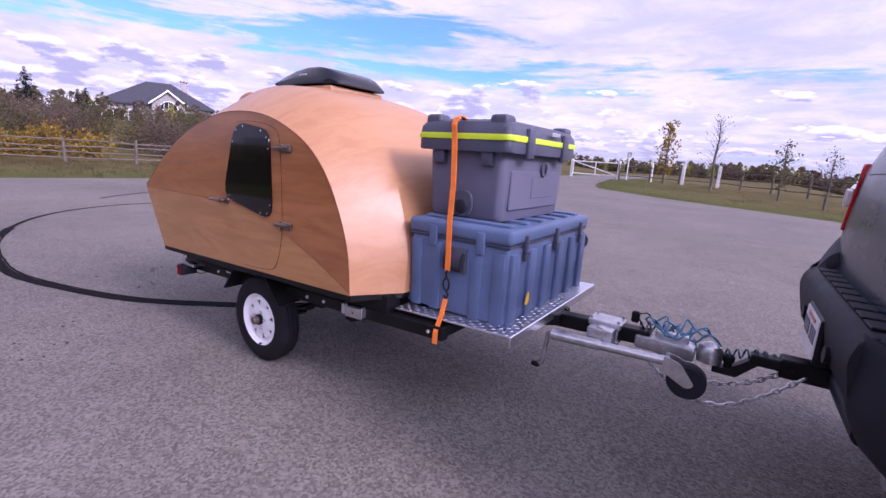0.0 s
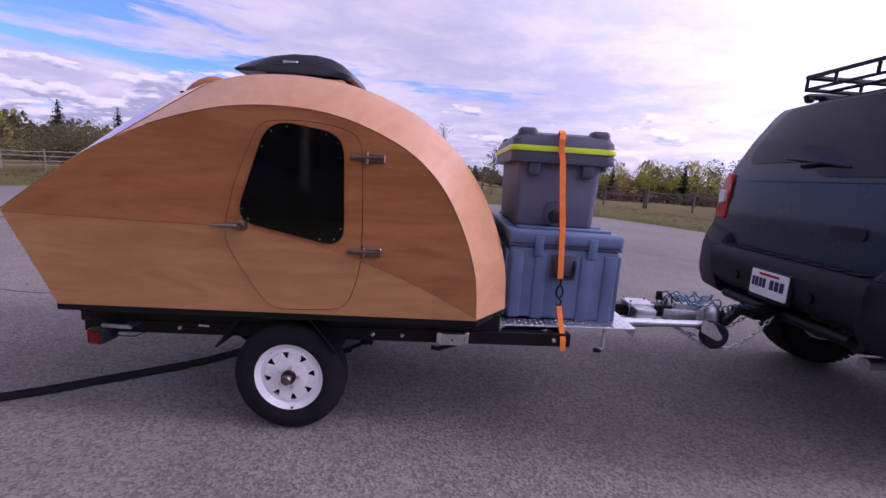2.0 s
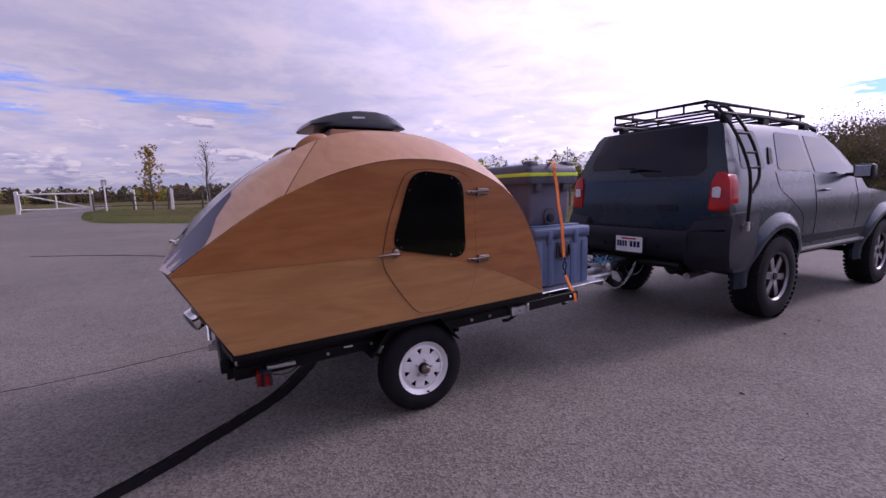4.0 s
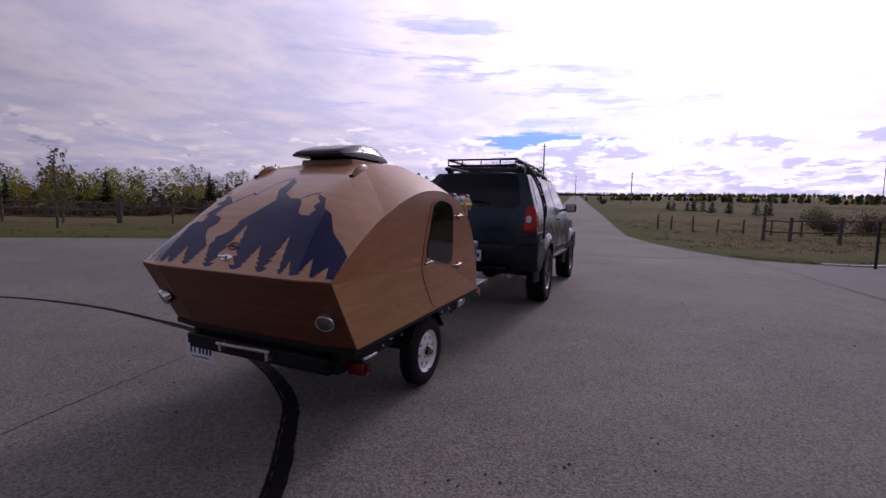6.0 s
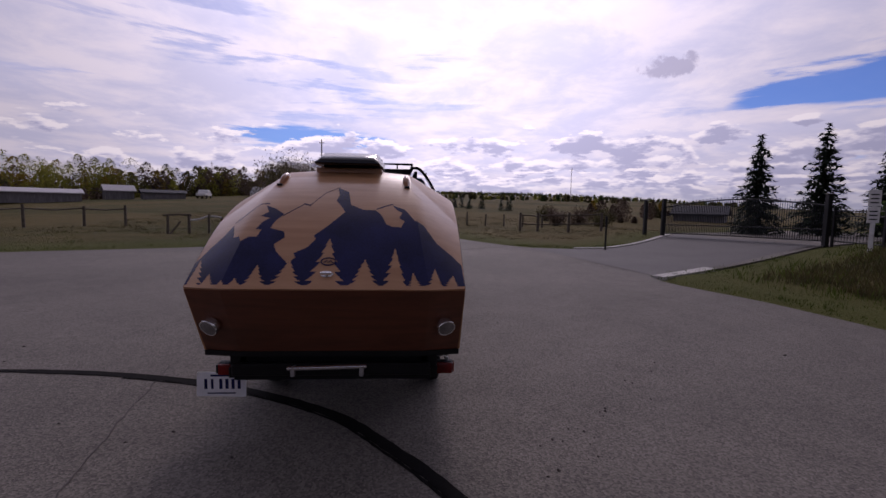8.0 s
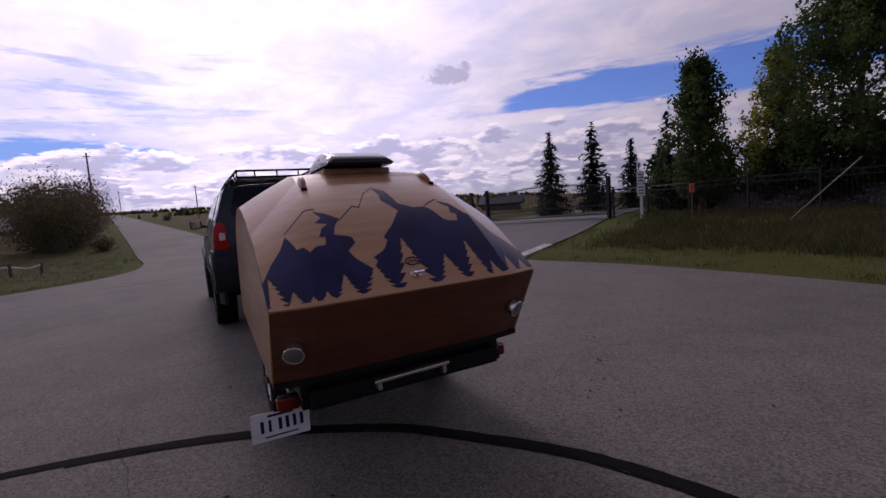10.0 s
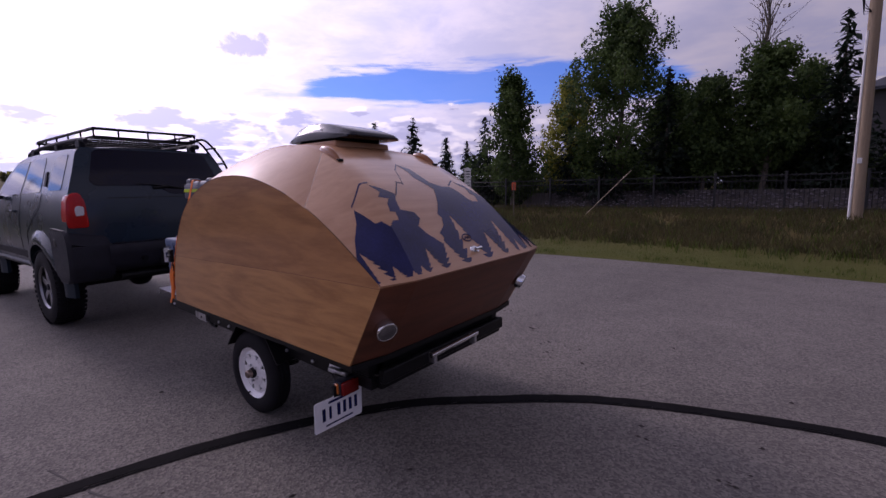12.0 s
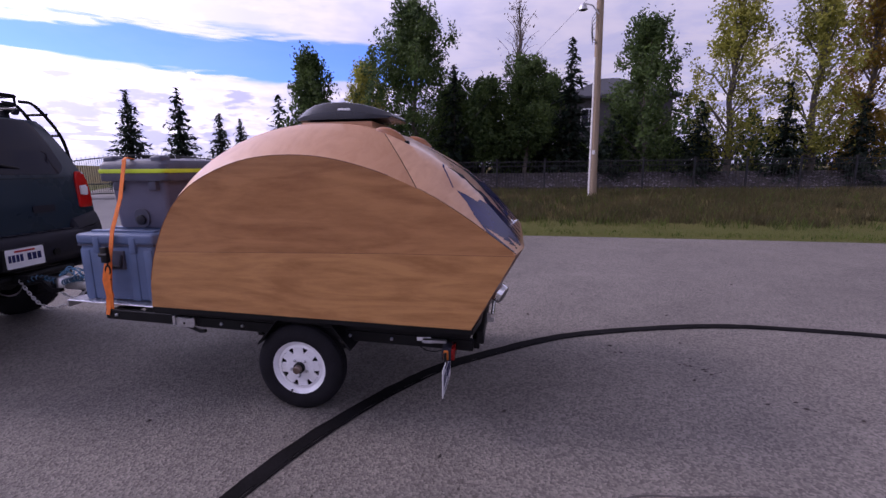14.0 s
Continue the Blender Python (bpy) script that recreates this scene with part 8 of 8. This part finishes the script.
# signs by the drive
sg = thing("drive_sign", "white upright sign on a post by the gate", "sign", (7.9, -13.2, ground_z(7.9, -13.2) - 0.1), turn=38)
bm = bmesh.new()
box(bm, (-0.05, -0.05, 0), (0.05, 0.05, 1.85), 0.006)
part("post", bm, POST_WHITE, sg)
for z in (0.92, 1.38):
    bm = bmesh.new()
    box(bm, (-0.13, 0.052, z), (0.13, 0.072, z + 0.44), 0.006)
    b0 = part("sign_board", bm, POST_WHITE, sg)
    for k in range(3):
        bm = bmesh.new()
        box(bm, (-0.085, 0.072, z + 0.08 + 0.11 * k), (0.085, 0.076, z + 0.115 + 0.11 * k))
        part("bar", bm, BLACK, b0)
mk = thing("marker_post", "slim post with a small orange marker plate", "marker", (4.9, -11.6, ground_z(4.9, -11.6) - 0.1), turn=30)
bm = bmesh.new()
rod(bm, (0, 0, 0), (0, 0, 1.25), 0.018, seg=8)
part("post", bm, RAIL, mk)
bm = bmesh.new()
box(bm, (-0.07, -0.01, 1.05), (0.07, 0.012, 1.31), 0.004)
part("marker_plate", bm, material("marker_orange", (0.62, 0.13, 0.05), 0.5, vary=0.1), mk)
bp = thing("gate_bollard", "slim black post beside the driveway", "post", (12.35, -7.6, ground_z(12.35, -7.6) - 0.1))
bm = bmesh.new()
rod(bm, (0, 0, 0), (0, 0, 1.25), 0.035, seg=10)
rod(bm, (0, 0, 1.25), (0, 0, 1.29), 0.043, seg=10)
part("post", bm, IRON, bp)

# far poles
for x, y, h in ((62, 12.2, 9.5), (100, 2.0, 6.9), (170, 24, 9.0), (165, -61, 12.5), (135, 58, 10), (90, 91, 11)):
    t = thing("power_pole", "thin distant wooden power pole", "utility pole", (x, y, ground_z(x, y) - 0.2), "distant power poles")
    bm = bmesh.new()
    rod(bm, (0, 0, 0), (0, 0, h), 0.12, 0.08, 8)
    part("pole", bm, POLE_WOOD, t)
    bm = bmesh.new()
    box(bm, (-0.05, -0.35, h - 0.5), (0.05, 0.35, h - 0.42))
    part("cross_arm", bm, POLE_WOOD, t)


# ---- buildings ----
STUCCO = material("pale_stucco", (0.34, 0.32, 0.32), 0.85, vary=0.1, scale=2, fine=40, bump=0.3)
SLATE = material("dark_shingle", (0.045, 0.047, 0.060), 0.8, vary=0.25, scale=3, fine=14, bump=0.6)
FRAME_W = material("white_window_frame", (0.80, 0.80, 0.80), 0.5, vary=0.05)
SHED_WALL = material("grey_shed_boards", (0.20, 0.19, 0.20), 0.9, vary=0.25, scale=4, stretch=(1, 1, 0.2))
SHED_ROOF = material("pale_sheet_roof", (0.50, 0.48, 0.50), 0.5, vary=0.12, scale=2, stretch=(6, 1, 1))
BARN_RED = material("brown_barn_boards", (0.16, 0.085, 0.07), 0.9, vary=0.25, scale=4)


def hip_roof(bm, x0, x1, y0, y1, z, h, over=0.5, ridge=0.45):
    x0, x1, y0, y1 = x0 - over, x1 + over, y0 - over, y1 + over
    k = (x1 - x0) * (1 - ridge) / 2
    ym = (y0 + y1) / 2
    b = [bm.verts.new(p) for p in ((x0, y0, z - 0.2), (x1, y0, z - 0.2), (x1, y1, z - 0.2), (x0, y1, z - 0.2))]
    c = [bm.verts.new(p) for p in ((x0, y0, z), (x1, y0, z), (x1, y1, z), (x0, y1, z))]
    r = [bm.verts.new((x0 + k, ym, z + h)), bm.verts.new((x1 - k, ym, z + h))]
    for f in ((b[3], b[2], b[1], b[0]), (c[0], c[1], r[1], r[0]), (c[1], c[2], r[1]), (c[2], c[3], r[0], r[1]), (c[3], c[0], r[0])):
        bm.faces.new(f)
    for i in range(4):
        bm.faces.new((b[i], b[(i + 1) % 4], c[(i + 1) % 4], c[i]))
    return bm


def gable_block(bm, x0, x1, y0, y1, z0, z1, rise):
    """Walls with a gable towards -y and +y."""
    xm = (x0 + x1) / 2
    a = [(x0, z0), (x1, z0), (x1, z1), (xm, z1 + rise), (x0, z1)]
    return slab(bm, a, "y", y0, y1)


def gable_roof(bm, x0, x1, y0, y1, z, rise, t=0.16, over=0.35):
    xm = (x0 + x1) / 2
    s = rise / (xm - x0)
    a = [(x0 - over, z - over * s), (xm, z + rise), (x1 + over, z - over * s), (x1 + over, z - over * s + t), (xm, z + rise + t), (x0 - over, z - over * s + t)]
    return slab(bm, a, "y", y0 - over, y1 + over)


def window(parent, x, z, w, h, y, cols=2, rows_=1, arched=False):
    """A window in a wall that faces -y."""
    out = [(x - w / 2, z), (x + w / 2, z), (x + w / 2, z + h)]
    if arched:
        out += [(x + w / 2 * math.cos(a), z + h + w / 2 * math.sin(a)) for a in np.linspace(0.15, math.pi - 0.15, 9)]
    out += [(x - w / 2, z + h)]
    bm = bmesh.new()
    slab(bm, grown(out, 0.10), "y", y - 0.06, y + 0.05)
    wn = part("window", bm, FRAME_W, parent)
    bm = bmesh.new()
    slab(bm, out, "y", y - 0.07, y - 0.061)
    part("pane", bm, CAR_GLASS, wn)
    for k in range(1, cols):
        bm = bmesh.new()
        box(bm, (x - w / 2 + w * k / cols - 0.03, y - 0.09, z), (x - w / 2 + w * k / cols + 0.03, y - 0.071, z + h + (w * 0.42 if arched else 0)))
        part("muntin", bm, FRAME_W, wn)
    bm = bmesh.new()
    box(bm, (x - w / 2, y - 0.09, z + h - 0.04), (x + w / 2, y - 0.0711, z + h + 0.02))
    part("muntin", bm, FRAME_W, wn)
    return wn


def hill_house():
    h = thing("house", "large pale house with dark hip roof on the hill", "house", (-72.6, 30.6, 2.0), turn=65.5)
    bm = bmesh.new()
    box(bm, (-6.8, 0, 0), (6.8, 8, 4.1))
    part("wall", bm, STUCCO, h)
    bm = bmesh.new()
    hip_roof(bm, -6.8, 6.8, 0, 8, 4.1, 3.6, 0.6, 0.22)
    roof = part("roof", bm, SLATE, h, "dark shingled hip roof", 0)
    bm = bmesh.new()
    gable_block(bm, -0.9, 3.3, -1.2, 3.5, 0, 4.5, 1.7)
    part("front_gable", bm, STUCCO, h, "", 0)
    bm = bmesh.new()
    gable_roof(bm, -0.9, 3.3, -1.2, 3.5, 4.5, 1.7)
    part("gable_roof", bm, SLATE, roof, "", 0)
    bm = bmesh.new()
    slab(bm, [(-1.3, 4.05), (-1.3, 4.3), (1.2, 6.32), (3.7, 4.3), (3.7, 4.05), (1.2, 6.05)], "y", -1.72, -1.58)
    part("barge_board", bm, FRAME_W, roof, "", 0)
    window(h, 1.2, 2.2, 2.3, 1.3, -1.2, 4, 1, True)
    window(h, 1.2, 0.5, 2.3, 1.2, -1.2, 2)
    for x in (-5.0, -3.2, 5.0):
        window(h, x, 1.6, 1.2, 1.5, 0.0)
    bm = bmesh.new()
    box(bm, (3.0, 3.0, 5), (3.9, 3.9, 8.1), 0.02)
    box(bm, (2.9, 2.9, 8.1), (4.0, 4.0, 8.3), 0.02)
    part("chimney", bm, STUCCO, roof)
    return h


def second_house():
    h = thing("house", "dark two-storey house half hidden by trees", "house", (-10.6, -41, 0.4), turn=180)
    bm = bmesh.new()
    box(bm, (-4.5, 0, 0), (4.5, 9, 7.2))
    part("wall", bm, material("dark_siding", (0.055, 0.052, 0.055), 0.85, vary=0.15, scale=1, stretch=(1, 1, 8)), h)
    bm = bmesh.new()
    hip_roof(bm, -4.5, 4.5, 0, 9, 7.2, 2.3, 0.6, 0.15)
    part("roof", bm, SLATE, h, "", 0)
    for x in (-2.6, 0.4, 2.9):
        for z in (1.2, 4.6):
            window(h, x, z, 1.3, 1.5, 0.0)
    return h


def shed(x, y, w, d, hgt, rise, turn, label, wall, roof):
    s = thing("shed", label, "shed", (x, y, ground_z(x, y) - 0.15), turn=turn)
    bm = bmesh.new()
    gable_block(bm, -d / 2, d / 2, -w / 2, w / 2, 0, hgt, rise)
    part("wall", bm, wall, s, "", 0)
    bm = bmesh.new()
    gable_roof(bm, -d / 2, d / 2, -w / 2, w / 2, hgt, rise)
    part("roof", bm, roof, s, "", 0)
    bm = bmesh.new()
    box(bm, (-d / 2 - 0.04, -0.8, 0), (-d / 2 + 0.04, 0.8, hgt * 0.85))
    part("door", bm, SHED_WALL, s)
    return s


hill_house()
second_house()
shed(16.0, 67, 8.6, 5.0, 1.9, 0.9, 72, "long low barn with a pale sheet-metal roof", BARN_RED, SHED_ROOF)
shed(49.5, 60, 3.6, 3.0, 1.9, 0.7, 50, "small grey wooden shed with a pale roof", SHED_WALL, SHED_ROOF)
shed(74, 59.5, 10.5, 5.0, 1.7, 0.6, 40, "grey farm shed with a pale roof", SHED_WALL, SHED_ROOF)
shed(40.5, -30.0, 4.4, 3.4, 0.9, 0.7, 140, "small grey house with a dark roof behind the gate", SHED_WALL, SLATE)
shed(85.4, 54.2, 4.4, 3.6, 1.8, 0.9, 40, "grey farm shed with a pale roof", SHED_WALL, SHED_ROOF)
shed(88, 47.5, 7.0, 4.0, 1.3, 0.5, 35, "long low dark farm shed with a grey roof", SHED_WALL, SLATE)
rv = thing("camper", "old white camping trailer parked by the farm", "camper", (84.6, 26.6, ground_z(84.6, 26.6) - 0.1), turn=105)
bm = bmesh.new()
slab(bm, rounded([(-3.0, 0.5), (3.0, 0.5), (3.1, 1.4), (2.5, 2.6), (-2.6, 2.6), (-3.1, 1.6)], 0.25, 4), "y", -1.1, 1.1, 0.06, 2)
part("body", bm, WHITE, rv)
for x in (-2.0, -0.7, 1.0):
    bm = bmesh.new()
    box(bm, (x - 0.35, 1.09, 1.5), (x + 0.45, 1.12, 2.1), 0.01)
    part("window", bm, CAR_GLASS, rv)
for sx in (-0.4, 0.5):
    bm = bmesh.new()
    rod(bm, (sx, -1.05, 0.33), (sx, 1.08, 0.33), 0.33, seg=20)
    part("wheel", bm, RUBBER, rv)
pk = thing("pickup", "white pickup truck parked at the distant farm", "truck", (93, 42, ground_z(93, 42)), turn=10)
bm = bmesh.new()
slab(bm, rounded([(-2.6, 0.5), (2.6, 0.5), (2.6, 1.1), (1.3, 1.2), (0.8, 1.8), (-0.7, 1.8), (-0.9, 1.15), (-2.6, 1.1)], 0.15, 3), "y", -0.9, 0.9, 0.06, 2)
part("body", bm, WHITE, pk)
for sx in (-1.7, 1.7):
    for sy in (-0.85, 0.85):
        bm = bmesh.new()
        rod(bm, (sx, sy - 0.1, 0.38), (sx, sy + 0.1, 0.38), 0.38, seg=20)
        part("wheel", bm, RUBBER, pk)
# old corral beside the pavement: grey posts, a leaning board and sagging pale rails
cf = thing("corral", "old grey timber corral posts with sagging pale rails", "corral", (17.3, 10.4, ground_z(17.3, 10.4) - 0.1), turn=-65)
for a, b, r in (((0, 0, 0), (0.03, 0, 0.95), 0.06), ((0.85, 0.1, 0), (0.85, 0.1, 1.0), 0.07), ((1.65, 0, 0), (1.66, 0, 1.0), 0.06), ((2.25, 0.1, 0), (2.2, 0.1, 0.85), 0.06), ((3.2, 0, 0), (3.2, 0, 0.6), 0.06), ((4.1, 0.1, 0), (4.12, 0.1, 0.5), 0.06), ((0.1, -0.2, 0.1), (0.5, 0.05, 0.65), 0.045)):
    bm = bmesh.new()
    rod(bm, a, b, r, r * 0.85, 8)
    part("post", bm, RAIL, cf)
for pts in ([(-0.15, 0, 0.93), (0.4, 0.05, 0.97), (0.95, 0.1, 0.94)], [(0.85, 0.1, 0.72), (1.25, 0.05, 0.76), (1.65, 0, 0.92)], [(1.65, 0.0, 0.90), (2.0, 0.05, 0.88), (2.2, 0.1, 0.82)], [(2.2, 0.1, 0.8), (2.6, 0.05, 0.5), (3.2, 0, 0.45)], [(3.2, 0, 0.45), (3.7, 0.05, 0.34), (4.12, 0.1, 0.42)]):
    bm = bmesh.new()
    tube(bm, smooth_line(pts, 5), 0.04, 6)
    part("rail", bm, POST_WHITE if pts[0][0] > 0 else RAIL, cf)
# rock bank behind the iron fence
rk = random.Random(31)
verts, faces = [], []
for k in range(2400):
    x = rk.uniform(-20, 5.5)
    y = -15.0 + 0.035 * (x - 1) - rk.uniform(0, 1.3)
    s = rk.uniform(0.03, 0.09)
    z = float(land(x, y)) + 0.02 + (-15.0 + 0.035 * (x - 1) - y) * 0.45
    o = len(verts)
    for px, py, pz in ((1, 0, 0), (0, 0.9, 0.1), (-0.9, 0.1, 0), (0.1, -1, -0.05), (0.1, 0.1, 0.75)):
        verts.append((x + s * (px + rk.uniform(-0.2, 0.2)), y + s * (py + rk.uniform(-0.2, 0.2)), z + s * pz))
    faces += [(o, o + 1, o + 4), (o + 1, o + 2, o + 4), (o + 2, o + 3, o + 4), (o + 3, o, o + 4)]
me = bpy.data.meshes.new("rock_bank")
me.from_pydata(verts, [], faces)
me.materials.append(leaf_material("bank_rock", (0.055, 0.050, 0.055), (0.27, 0.245, 0.265), 0.9))
tagged(new("rock_bank", me), "bank of broken grey and white rock behind the fence", "rocks", "", "stuff")
bm = bmesh.new()
loft(bm, [[(x, c + d, float(land(x, c + d)) + e) for d, e in ((0.0, 0.0), (-0.5, 0.22), (-1.0, 0.44), (-1.5, 0.62), (-2.2, 0.55), (-3.6, -0.1))] for x, c in [(v, -14.95 + 0.035 * (v - 1)) for v in np.linspace(-21, 6.5, 30)]], closed=False)
structure("earth_bank", bm, material("dark_soil", (0.06, 0.05, 0.045), 0.95, vary=0.3, scale=3, fine=30, bump=0.8), "dark earth bank behind the iron fence", "bank", 60)
